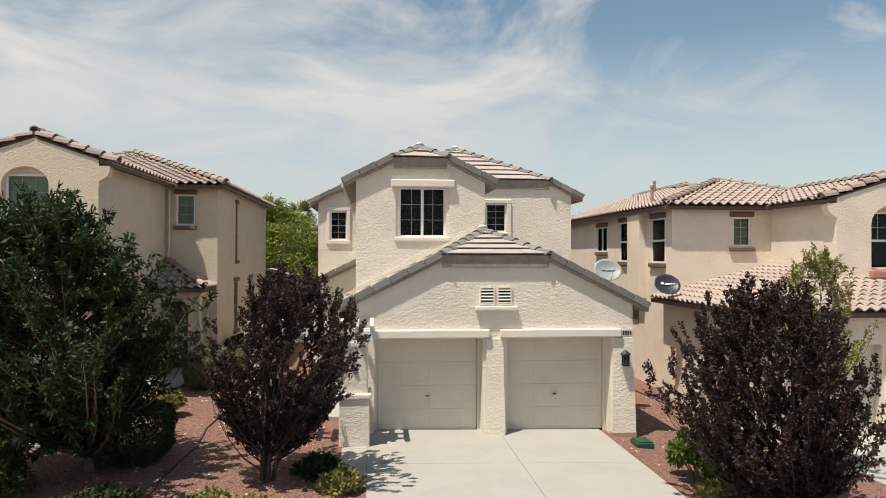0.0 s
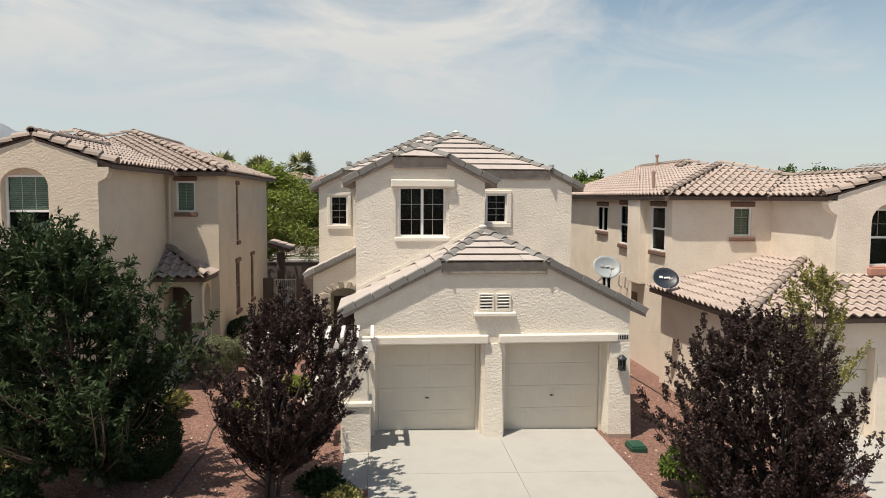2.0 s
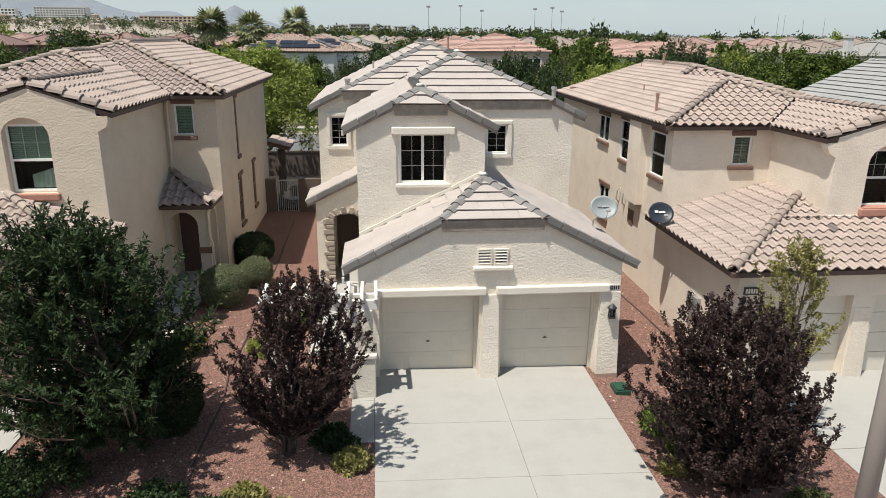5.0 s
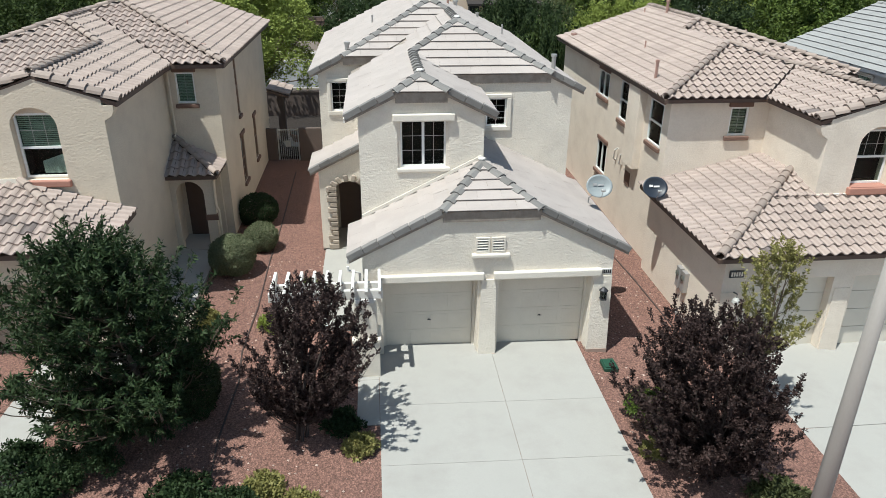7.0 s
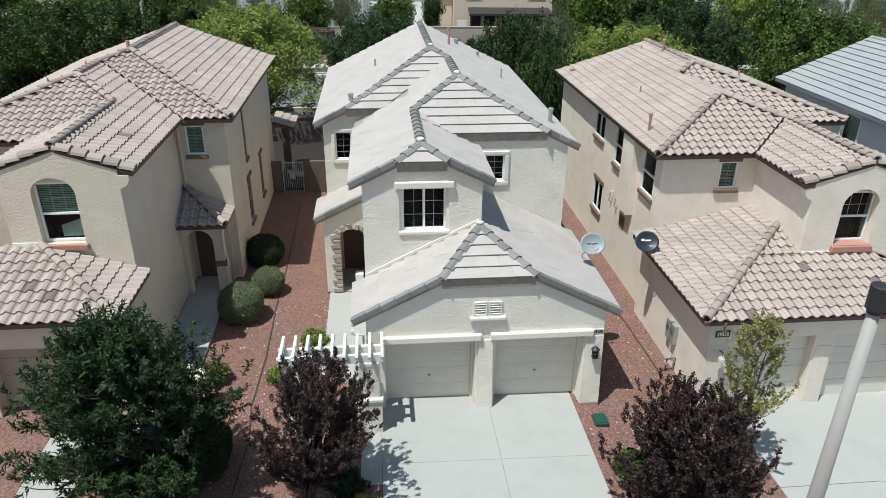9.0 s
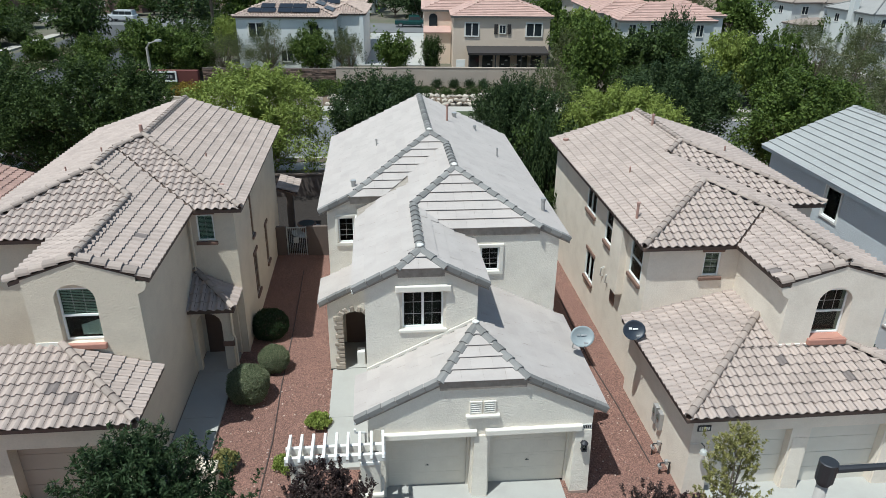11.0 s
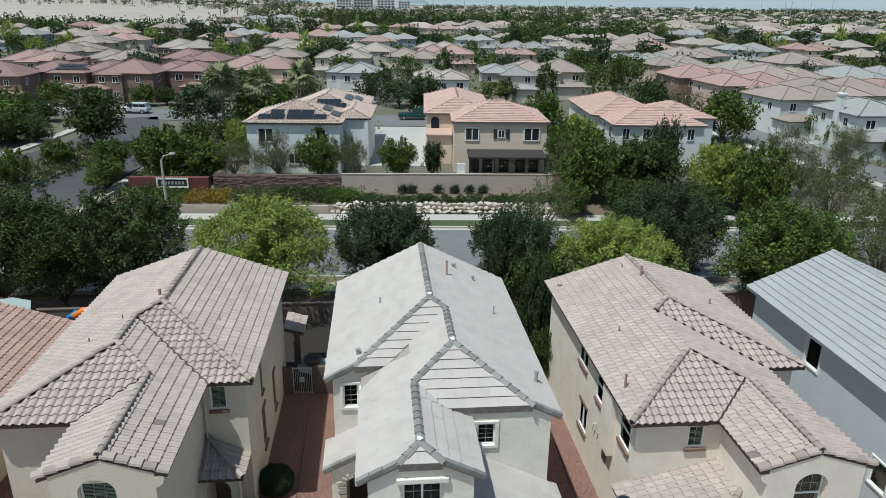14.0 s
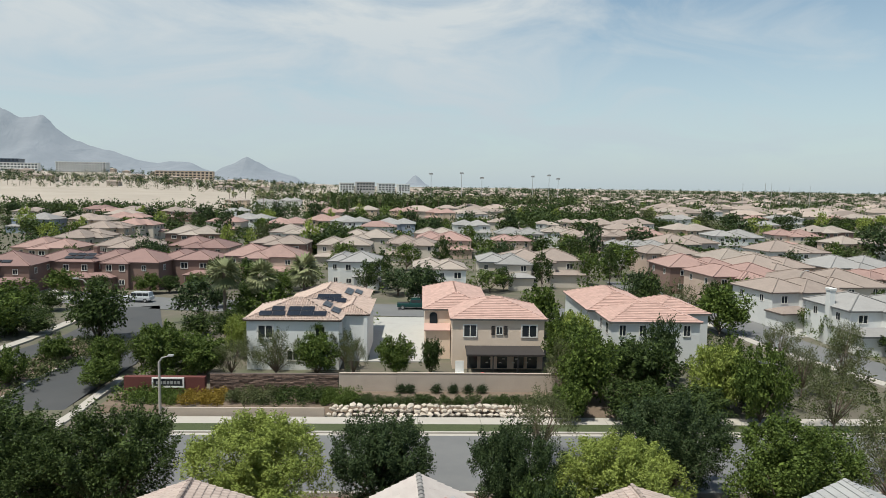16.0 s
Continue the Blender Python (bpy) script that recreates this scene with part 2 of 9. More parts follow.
GLASS = glass_material("window_glass", (0.80, 0.88, 0.85))
# near-black: the shade inside rooms and vents is put into this colour
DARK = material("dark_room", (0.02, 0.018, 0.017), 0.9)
BLIND_TAN = material("blind_tan", (0.46, 0.42, 0.33), 0.7, vary=0.05)
BLIND = material("blind_green_grey", (0.50, 0.55, 0.47), 0.7, vary=0.05)
CURTAIN = material("curtain_pale", (0.5, 0.5, 0.47), 0.8)
GRAVEL = material("red_gravel", (0.235, 0.126, 0.098), 0.95, vary=0.2, scale=0.8, grain=60, grain_amount=0.3, bump=0.02, bump_scale=26, bump_kind="voronoi", stain=(0.19, 0.105, 0.085), stain_amount=0.4, stain_scale=2.5, cell_scale=26, cell_amount=0.5)
DIRT = material("desert_dirt", (0.33, 0.285, 0.235), 0.95, vary=0.2, scale=0.02, grain=0.4, grain_amount=0.15, stain=(0.26, 0.22, 0.175), stain_amount=0.5, stain_scale=0.05)
YARDS = material("neighbourhood_yards", (0.115, 0.10, 0.075), 0.95, vary=0.3, scale=0.05, grain=0.6, grain_amount=0.25, stain=(0.07, 0.085, 0.04), stain_amount=0.8, stain_scale=0.12)
CONCRETE = material("driveway_concrete", (0.365, 0.355, 0.33), 0.85, vary=0.10, scale=0.7, grain=30, grain_amount=0.05, bump=0.002, bump_scale=120, stain=(0.285, 0.27, 0.25), stain_amount=0.6, stain_scale=0.7)
ASPHALT = material("asphalt", (0.13, 0.13, 0.13), 0.9, vary=0.12, scale=0.3, grain=30, grain_amount=0.1, stain=(0.17, 0.165, 0.16), stain_amount=0.5, stain_scale=0.2)
PAVING = material("pavement_concrete", (0.37, 0.34, 0.30), 0.9, vary=0.1, scale=0.5, grain=12)
BARK = material("bark", (0.16, 0.12, 0.09), 0.9, vary=0.3, scale=6, grain=30, grain_amount=0.25, bump=0.01, bump_scale=25, stretch=(1, 1, 0.25))
STONE = material("stone_trim", (0.34, 0.29, 0.24), 0.9, vary=0.2, scale=5, bump=0.015, bump_scale=12, random_amount=0.25)
ROCK = material("boulder_pale", (0.46, 0.40, 0.335), 0.9, vary=0.2, scale=3, bump=0.03, bump_scale=5, random_amount=0.2)
METAL_DARK = material("dark_metal", (0.05, 0.05, 0.055), 0.5, 0.6)
METAL_GREY = material("galvanised_pole", (0.42, 0.41, 0.40), 0.5, 0.5, vary=0.1, scale=2)
POLE_PAINT = material("pole_grey_beige", (0.34, 0.315, 0.29), 0.65, 0.0, vary=0.1, scale=2, stain=(0.26, 0.24, 0.22), stain_amount=0.4, stretch=(1, 1, 0.3))
DISH_GREY = material("dish_grey_paint", (0.27, 0.295, 0.30), 0.5)
DISH_DARK = material("dish_dark_paint", (0.022, 0.028, 0.04), 0.45)
GREEN_PLASTIC = material("green_plastic", (0.012, 0.06, 0.035), 0.5)
HOSE = material("edging_and_shadow_line", (0.06, 0.04, 0.035), 0.8)
CLAY_PIPE = material("vent_pipe_paint", (0.36, 0.22, 0.18), 0.7)
WALL_TAN = material("block_wall_tan", (0.42, 0.35, 0.29), 0.9, vary=0.1, scale=0.8, grain=8, bump=0.01, bump_scale=20)
WALL_BACK = material("block_wall_brown", (0.115, 0.088, 0.076), 0.9, vary=0.15, scale=1.5, bump=0.01, bump_scale=20)
BARK_PLUM = material("bark_plum", (0.050, 0.036, 0.031), 0.9, vary=0.25, scale=6, grain=30, grain_amount=0.2)
LEAF_DARK = leaf_material("leaf_dark_green", (0.018, 0.037, 0.013), (0.062, 0.095, 0.038))
LEAF_STREET = leaf_material("leaf_street_green", (0.020, 0.036, 0.009), (0.090, 0.130, 0.034))
LEAF_PLUM = leaf_material("leaf_plum", (0.020, 0.012, 0.011), (0.098, 0.064, 0.058))
LEAF_YELLOW = leaf_material("leaf_yellow_green", (0.20, 0.195, 0.058), (0.39, 0.355, 0.135))
LEAF_BRIGHT = leaf_material("leaf_bright_green", (0.185, 0.230, 0.042), (0.340, 0.400, 0.098))
LEAF_MID = leaf_material("leaf_mid_green", (0.038, 0.066, 0.012), (0.150, 0.205, 0.042))
LEAF_OLIVE = leaf_material("leaf_olive", (0.075, 0.09, 0.035), (0.15, 0.165, 0.07))
LEAF_BLUE = leaf_material("leaf_blue_green", (0.018, 0.036, 0.013), (0.085, 0.122, 0.045))
LEAF_BOX = leaf_material("leaf_grey_green", (0.10, 0.125, 0.06), (0.28, 0.30, 0.18))
LEAF_PALM = leaf_material("leaf_palm", (0.14, 0.165, 0.07), (0.42, 0.43, 0.24))


# ---- mesh helpers ----
class Geo:
    """Vertices and faces of one mesh, in world metres or in a local frame."""

    def __init__(self, frame_matrix=None):
        self.v, self.f, self.m = [], [], frame_matrix

    def add(self, pts, faces):
        k = len(self.v)
        if self.m is not None:
            pts = [self.m @ Vector(p) for p in pts]
        self.v.extend(tuple(p) for p in pts)
        self.f.extend(tuple(k + i for i in face) for face in faces)

    def poly(self, *pts):
        self.add(pts, [tuple(range(len(pts)))])

    def box(self, x0, y0, z0, x1, y1, z1):
        p = [(x, y, z) for z in (z0, z1) for y in (y0, y1) for x in (x0, x1)]
        self.add(p, [(0, 2, 3, 1), (4, 5, 7, 6), (0, 1, 5, 4), (2, 6, 7, 3), (0, 4, 6, 2), (1, 3, 7, 5)])

    def bevel_box(self, x0, y0, z0, x1, y1, z1, r=0.02):
        """A box with all its edges cut off at 45 degrees."""
        r = min(r, 0.45 * abs(x1 - x0), 0.45 * abs(y1 - y0), 0.45 * abs(z1 - z0))
        bm = bmesh.new()
        bmesh.ops.create_cube(bm, size=1)
        for q in bm.verts:
            q.co = ((x0 + x1) / 2 + q.co.x * (x1 - x0), (y0 + y1) / 2 + q.co.y * (y1 - y0), (z0 + z1) / 2 + q.co.z * (z1 - z0))
        bmesh.ops.bevel(bm, geom=bm.edges[:], offset=r, segments=2, affect="EDGES", profile=0.5)
        bm.verts.index_update()
        self.add([q.co.copy() for q in bm.verts], [tuple(q.index for q in f.verts) for f in bm.faces])
        bm.free()

    def prism(self, pts, vec):
        """The polygon pts swept along vec, closed."""
        n, vec = len(pts), Vector(vec)
        a = [Vector(p) for p in pts]
        self.add(a + [p + vec for p in a], [tuple(range(n))[::-1], tuple(range(n, 2 * n))] + [(i, (i + 1) % n, n + (i + 1) % n, n + i) for i in range(n)])

    def tube(self, pts, radii, n=8, cap=True):
        """A round bar through pts."""
        pts = [Vector(p) for p in pts]
        rings = []
        for i, p in enumerate(pts):
            d = (pts[min(i + 1, len(pts) - 1)] - pts[max(i - 1, 0)]).normalized()
            a = d.cross(Vector((0.31, 0.93, 0.2)) if abs(d.z) > 0.9 else Vector((0, 0, 1))).normalized()
            b = d.cross(a)
            r = radii[i] if isinstance(radii, (list, tuple)) else radii
            rings.append([p + r * (math.cos(2 * math.pi * k / n) * a + math.sin(2 * math.pi * k / n) * b) for k in range(n)])
        faces = []
        for i in range(len(pts) - 1):
            faces += [(i * n + k, i * n + (k + 1) % n, (i + 1) * n + (k + 1) % n, (i + 1) * n + k) for k in range(n)]
        if cap:
            faces += [tuple(range(n))[::-1], tuple(range((len(pts) - 1) * n, len(pts) * n))]
        self.add([q for r in rings for q in r], faces)

    def mesh(self, name):
        me = bpy.data.meshes.new(name)
        if len(self.v) < 3000:
            # weld corners that meet
            seen, where = {}, []
            for p in self.v:
                where.append(seen.setdefault((round(p[0], 4), round(p[1], 4), round(p[2], 4)), len(seen)))
            faces = []
            for f in self.f:
                q = [where[i] for i in f]
                q = [k for i, k in enumerate(q) if k != q[i - 1]]
                if len(set(q)) > 2 and len(set(q)) == len(q):
                    faces.append(tuple(q))
            me.from_pydata(list(seen), [], faces)
            me.update()
            return me
        me.from_pydata(self.v, [], self.f)
        me.update()
        return me


def thing(name, at, label, category, group="", kind=""):
    e = new(name)
    e.location = at
    e.empty_display_size = 0.2
    return tagged(e, label, category, group, kind)


def part(name, geo, mat, parent=None, label="", smooth=False):
    """One mesh object, under a thing or under a part. A Geo's numbers are in world metres."""
    me = geo.mesh(name) if isinstance(geo, Geo) else geo
    if mat is not None and not me.materials:
        me.materials.append(mat)
    if smooth:
        me.polygons.foreach_set("use_smooth", [True] * len(me.polygons))
    ob = new(name, me)
    if parent is not None:
        ob.parent = parent
        if parent.type == "EMPTY":
            ob.matrix_parent_inverse = Matrix.Translation(-parent.location)
    if label:
        tagged(ob, label)
    return ob


def single(name, geo, mat, label, category, group="", kind="", smooth=False):
    """A thing of one mesh."""
    return tagged(part(name, geo, mat, None, "", smooth), label, category, group, kind)


def wall_frame(ox, oy, facing):
    """Local frame of a wall: u along it, d outwards, z up. facing: the outward direction, as 'S' (towards -y), 'N', 'E' or 'W'."""
    out = {"S": Vector((0, -1, 0)), "N": Vector((0, 1, 0)), "E": Vector((1, 0, 0)), "W": Vector((-1, 0, 0))}[facing]
    u = Vector((1, 0, 0)) if facing in "SN" else Vector((0, 1, 0))
    return Matrix(((u.x, out.x, 0, ox), (u.y, out.y, 0, oy), (0, 0, 1, 0), (0, 0, 0, 1)))


def wall_panel(g, u0, u1, z0, z1, openings=(), thick=0.16, top=(), ends=False):
    """Wall from u0 to u1 and z0 to z1 with through openings (u0, u1, z0, z1, arch_rise); top: a gable outline above z1, from left to right."""
    us = sorted({u0, u1, *[v for o in openings for v in o[:2]]})
    zs = sorted({z0, z1, *[v for o in openings for v in o[2:4]]})
    for i in range(len(us) - 1):
        for j in range(len(zs) - 1):
            cu, cz = (us[i] + us[i + 1]) / 2, (zs[j] + zs[j + 1]) / 2
            if any(o[0] < cu < o[1] and o[2] < cz < o[3] for o in openings):
                continue
            for d in (0, -thick):
                g.poly((us[i], d, zs[j]), (us[i + 1], d, zs[j]), (us[i + 1], d, zs[j + 1]), (us[i], d, zs[j + 1]))
    for a, b, c, e, rise in openings:
        for p, q in (((a, c), (b, c)), ((b, c), (b, e)), ((b, e), (a, e)), ((a, e), (a, c))):
            g.poly((p[0], 0, p[1]), (q[0], 0, q[1]), (q[0], -thick, q[1]), (p[0], -thick, p[1]))
        if rise:
            n, mid, half = 10, (a + b) / 2, (b - a) / 2
            arc = [(mid - half * math.cos(math.pi * k / n), e - rise + rise * math.sin(math.pi * k / n)) for k in range(n + 1)]
            for k in range(n):
                (xa, za), (xb, zb) = arc[k], arc[k + 1]
                g.prism([(xa, 0, za), (xb, 0, zb), (xb, 0, e + 0.001), (xa, 0, e + 0.001)], (0, -thick, 0))
    if ends:
        for p, q in (((u0, z0), (u0, z1)), ((u1, z0), (u1, z1)), ((u0, z1), (u1, z1))):
            g.poly((p[0], 0, p[1]), (q[0], 0, q[1]), (q[0], -thick, q[1]), (p[0], -thick, p[1]))
    for d in (0, -thick):
        if top:
            g.poly(*[(u, d, z) for u, z in top])


def window_unit(parent, fr, u0, u1, z0, z1, depth=0.07, cols=2, rows=3, split="slide", mat=None, behind=None, behind_from=0.0, grid=True, meet=0.5):
    """A window set into an opening: frame, panes with muntins, near-black box for the room's shade, or blind behind."""
    mat = mat or VINYL
    w, d = 0.05, -depth
    g = Geo(fr)
    g.box(u0, d - 0.05, z0, u0 + w, d + 0.01, z1)
    g.box(u1 - w, d - 0.05, z0, u1, d + 0.01, z1)
    g.box(u0 + w, d - 0.05, z0, u1 - w, d + 0.01, z0 + w)
    g.box(u0 + w, d - 0.05, z1 - w, u1 - w, d + 0.01, z1)
    mid_u, mid_z = (u0 + u1) / 2, z0 + (z1 - z0) * meet
    if split == "slide":
        g.box(mid_u - 0.035, d - 0.05, z0 + w, mid_u + 0.035, d + 0.004, z1 - w)
    elif split == "hung":
        g.box(u0 + w, d - 0.05, mid_z - 0.03, u1 - w, d + 0.004, mid_z + 0.03)
    win = part("window", g, mat, parent)
    if grid:
        m = Geo(fr)
        z_from = mid_z + 0.03 if split == "hung" else z0 + w
        for k in range(1, cols):
            x = u0 + w + (u1 - u0 - 2 * w) * k / cols
            if split == "slide" and abs(x - mid_u) < 0.02:
                continue
            m.box(x - 0.006, d - 0.028, z_from, x + 0.006, d - 0.02, z1 - w)
        for k in range(1, rows):
            z = z0 + w + (z1 - z0 - 2 * w) * k / rows
            if z < z_from + 0.05:
                continue
            m.box(u0 + w, d - 0.029, z - 0.006, u1 - w, d - 0.019, z + 0.006)
        part("muntin_grid", m, MUNTIN, win)
    panes = [(u0 + w, u1 - w, z0 + w, z1 - w)]
    if split == "slide":
        panes = [(u0 + w, mid_u - 0.035, z0 + w, z1 - w), (mid_u + 0.035, u1 - w, z0 + w, z1 - w)]
    elif split == "hung":
        panes = [(u0 + w, u1 - w, z0 + w, mid_z - 0.03), (u0 + w, u1 - w, mid_z + 0.03, z1 - w)]
    for a, b, c, e in panes:
        p = Geo(fr)
        p.box(a - 0.004, d - 0.036, c - 0.004, b + 0.004, d - 0.030, e + 0.004)
        ob = part("pane", p, GLASS, win)
        ob.visible_shadow = False
    # added black box stands in for the unlit room
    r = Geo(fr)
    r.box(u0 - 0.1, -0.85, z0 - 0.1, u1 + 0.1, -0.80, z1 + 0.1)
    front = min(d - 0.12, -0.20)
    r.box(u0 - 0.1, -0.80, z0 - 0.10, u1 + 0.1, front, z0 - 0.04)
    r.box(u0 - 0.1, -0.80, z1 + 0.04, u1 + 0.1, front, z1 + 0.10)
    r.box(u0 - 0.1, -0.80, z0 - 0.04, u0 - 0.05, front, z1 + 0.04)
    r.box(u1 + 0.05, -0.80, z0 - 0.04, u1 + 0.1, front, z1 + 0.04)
    part("dark_room", r, DARK, win, "near-black box with the dim room's shade in its colour")
    if behind is not None:
        s = Geo(fr)
        zb = z0 + w + (z1 - z0 - 2 * w) * behind_from
        n = max(4, int((z1 - w - zb) / 0.05))
        for k in range(n):
            za = zb + (z1 - w - zb) * k / n
            s.poly((u0 + w, d - 0.10, za), (u1 - w, d - 0.10, za), (u1 - w, d - 0.075, za + 0.045), (u0 + w, d - 0.075, za + 0.045))
        part("blind", s, behind, win, "pale slatted blind")
    return win


# ---- roofs ----
def tile_template(kind):
    """Faces of one roof tile in (across, up the slope, height); its foot stands proud of the course below."""
    if kind == "flat":
        w, e, lo, hi = 0.62, 0.42, 0.070, 0.018
        us, hs = [0.0025, w - 0.0025], [0.0, 0.0]
    elif kind == "wide":
        w, e, lo, hi = 0.90, 0.42, 0.070, 0.018
        us, hs = [0.004, w - 0.004], [0.0, 0.0]
    else:
        w, e, lo, hi = 0.30, 0.37, 0.066, 0.014
        us = [w * k for k in (0.02, 0.13, 0.29, 0.42, 0.55, 0.70, 0.85, 0.98)]
        hs = [0.040, 0.009, 0.0, 0.013, 0.064, 0.088, 0.068, 0.040]
    v, f, n = [], [], len(us)
    lip = 0.022 if kind != "s" else 0.028
    for y, z in ((-0.035, lo), (e + 0.01, hi)):
        v += [(u, y, z + h) for u, h in zip(us, hs)]
    v += [(u, -0.035, lo + h - lip) for u, h in zip(us, hs)]
    v += [(u, 0.12, lo + h - lip - 0.012) for u, h in zip(us, hs)]
    for k in range(n - 1):
        f.append((k, k + 1, n + k + 1, n + k))
        f.append((2 * n + k, 2 * n + k + 1, k + 1, k))
        f.append((3 * n + k, 3 * n + k + 1, 2 * n + k + 1, 2 * n + k))
    return w, e, v, f


def clip_polygon(pts, edges):
    """Clips a polygon of (u, v, h) by half planes (a, b, c): a u + b v + c >= 0."""
    for a, b, c in edges:
        out = []
        for i, p in enumerate(pts):
            q = pts[(i + 1) % len(pts)]
            dp, dq = a * p[0] + b * p[1] + c, a * q[0] + b * q[1] + c
            if dp >= 0:
                out.append(p)
            if (dp >= 0) != (dq >= 0):
                t = dp / (dp - dq)
                out.append(tuple(p[k] + t * (q[k] - p[k]) for k in range(3)))
        pts = out
        if len(pts) < 3:
            return []
    return pts


class Roof:
    """Collects the tiles of one house's roof: a deck, pieces of their own, and the joined rest."""

    def __init__(self, house, kind, mat, piece_mat, cap_mat, deck_mat, cap="round"):
        self.house, self.kind, self.mat, self.piece_mat, self.cap_mat, self.cap_kind = house, kind, mat, piece_mat, cap_mat, cap
        self.deck, self.rest = Geo(), Geo()
        self.deck_mat = deck_mat
        self.pieces, self.caps, self.rakes = [], [], []
        self.w, self.e, self.tv, self.tf = tile_template(kind)

    def plane(self, pts, single_pieces=False, thick=0.14):
        p = [Vector(q) for q in pts]
        n = Vector((0, 0, 0))
        for i in range(len(p)):
            a, b = p[i], p[(i + 1) % len(p)]
            n += Vector(((a.y - b.y) * (a.z + b.z), (a.z - b.z) * (a.x + b.x), (a.x - b.x) * (a.y + b.y)))
        n.normalize()
        if n.z < 0:
            p.reverse()
            n = -n
        u = Vector((0, 0, 1)).cross(n).normalized()
        v = n.cross(u)
        o = min(p, key=lambda q: q.dot(v))
        top = [q - n * 0.0 for q in p]
        if self.kind == "s":
            thick = 0.12
        self.deck.prism([q + Vector((0, 0, -thick)) for q in top], (0, 0, thick - 0.004))
        uv = [((q - o).dot(u), (q - o).dot(v)) for q in p]
        edges = []
        for i in range(len(uv)):
            a, b = uv[i], uv[(i + 1) % len(uv)]
            length = math.hypot(b[0] - a[0], b[1] - a[1])
            if length < 1e-4:
                continue
            nx, ny = -(b[1] - a[1]) / length, (b[0] - a[0]) / length
            slack = 0.05 if abs(ny) > 0.99 else -0.06 if self.kind == "s" and abs(nx) < 0.99 else 0.012
            edges.append((nx, ny, -(nx * a[0] + ny * a[1]) + slack))
        m = Matrix(((u.x, v.x, n.x, o.x), (u.y, v.y, n.y, o.y), (u.z, v.z, n.z, o.z), (0, 0, 0, 1)))
        u_lo, u_hi = min(q[0] for q in uv), max(q[0] for q in uv)
        v_hi = max(q[1] for q in uv)
        j = 0
        while j * self.e < v_hi:
            shift = 0.5 * self.w * (j % 2) if self.kind != "s" else 0
            i0 = math.floor((u_lo - shift) / self.w) - 1
            for i in range(i0, math.ceil(u_hi / self.w) + 1):
                du, dv = i * self.w + shift, j * self.e
                lift = noise.noise(Vector((du * 1.7 + o.x, dv * 2.3 + o.y, o.z))) * 0.006
                moved = [(x + du, y + dv, z + lift) for x, y, z in self.tv]
                inside = [all(a * q[0] + b * q[1] + c >= 0 for a, b, c in edges) for q in moved]
                if all(inside):
                    mm = m @ Matrix.Translation((du, dv, lift))
                    if single_pieces and len(self.pieces) < 300:
                        self.pieces.append(mm)
                    else:
                        self.rest.add([m @ Vector(q) for q in moved], self.tf)
                else:
                    for face in self.tf:
                        poly = clip_polygon([moved[k] for k in face], edges)
                        if poly:
                            self.rest.add([m @ Vector(q) for q in poly], [tuple(range(len(poly)))])
            j += 1

    def cap_line(self, a, b, up=0.05, step=0.40, size=1.0):
        """Ridge, hip or rake tiles from a (lower end) to b."""
        a, b = Vector(a), Vector(b)
        up = 0.135 if self.kind == "s" and size == 1.0 else up
        n = max(1, round((b - a).length / step))
        d = (b - a).normalized()
        side = d.cross(Vector((0, 0, 1))).normalized()
        top = side.cross(d)
        for k in range(n):
            q = a + (b - a) * (k / n) + top * up
            s = (b - a).length / n / step
            tilt = random.uniform(-0.01, 0.01)
            w = size
            self.caps.append(Matrix(((side.x * w, d.x * s, top.x * w, q.x), (side.y * w, d.y * s, top.y * w, q.y), (side.z * w, d.z * s + tilt, top.z * w, q.z), (0, 0, 0, 1))))

    def rake_line(self, a, b, step=0.42):
        """L-shaped tiles that cover a sloping gable edge facing -y, from a (lower end) to b."""
        a, b = Vector(a), Vector(b)
        n = max(1, round((b - a).length / step))
        d = (b - a).normalized()
        top = Vector((0, 1, 0)).cross(d)
        if top.z < 0:
            top = -top
        for k in range(n):
            q = a + (b - a) * (k / n)
            s = (b - a).length / n / step
            self.rakes.append(Matrix(((d.x * s, 0, top.x, q.x), (0, 1, 0, q.y), (d.z * s, 0, top.z, q.z), (0, 0, 0, 1))))

    def finish(self, label):
        roof = part("roof", self.deck, self.deck_mat, self.house, label)
        rest = part("roof_tiles", self.rest, self.mat, roof)
        tagged(rest, kind="stuff")
        g = Geo()
        g.add(self.tv, self.tf)
        me = g.mesh("roof_tile")
        me.materials.append(self.piece_mat)
        old = me.copy()
        old.materials.clear()
        old.materials.append(TILE_WORN)
        worn = random.Random(len(self.pieces))
        for mm in self.pieces:
            ob = new("roof_tile", old if self.kind == "s" and worn.random() < 0.015 else me)
            ob.parent, ob.matrix_basis = roof, mm
        c = Geo()
        if self.cap_kind == "round":
            prof = [(0.12 * math.cos(math.pi * k / 6), 0.095 * math.sin(math.pi * k / 6) - 0.03) for k in range(7)]
        else:
            prof = [(0.155, -0.075), (0.15, -0.045), (0.05, 0.025), (-0.05, 0.025), (-0.15, -0.045), (-0.155, -0.075)]
        k = len(prof)
        pts = [(x, -0.03, z + 0.042) for x, z in prof] + [(x * 0.88, 0.41, z) for x, z in prof] + [(x * 0.84, -0.03, z + 0.012) for x, z in prof]
        c.add(pts, [(i, i + 1, k + i + 1, k + i) for i in range(k - 1)] + [(2 * k + i, 2 * k + i + 1, i + 1, i) for i in range(k - 1)])
        cm = c.mesh("ridge_tile")
        cm.materials.append(self.cap_mat)
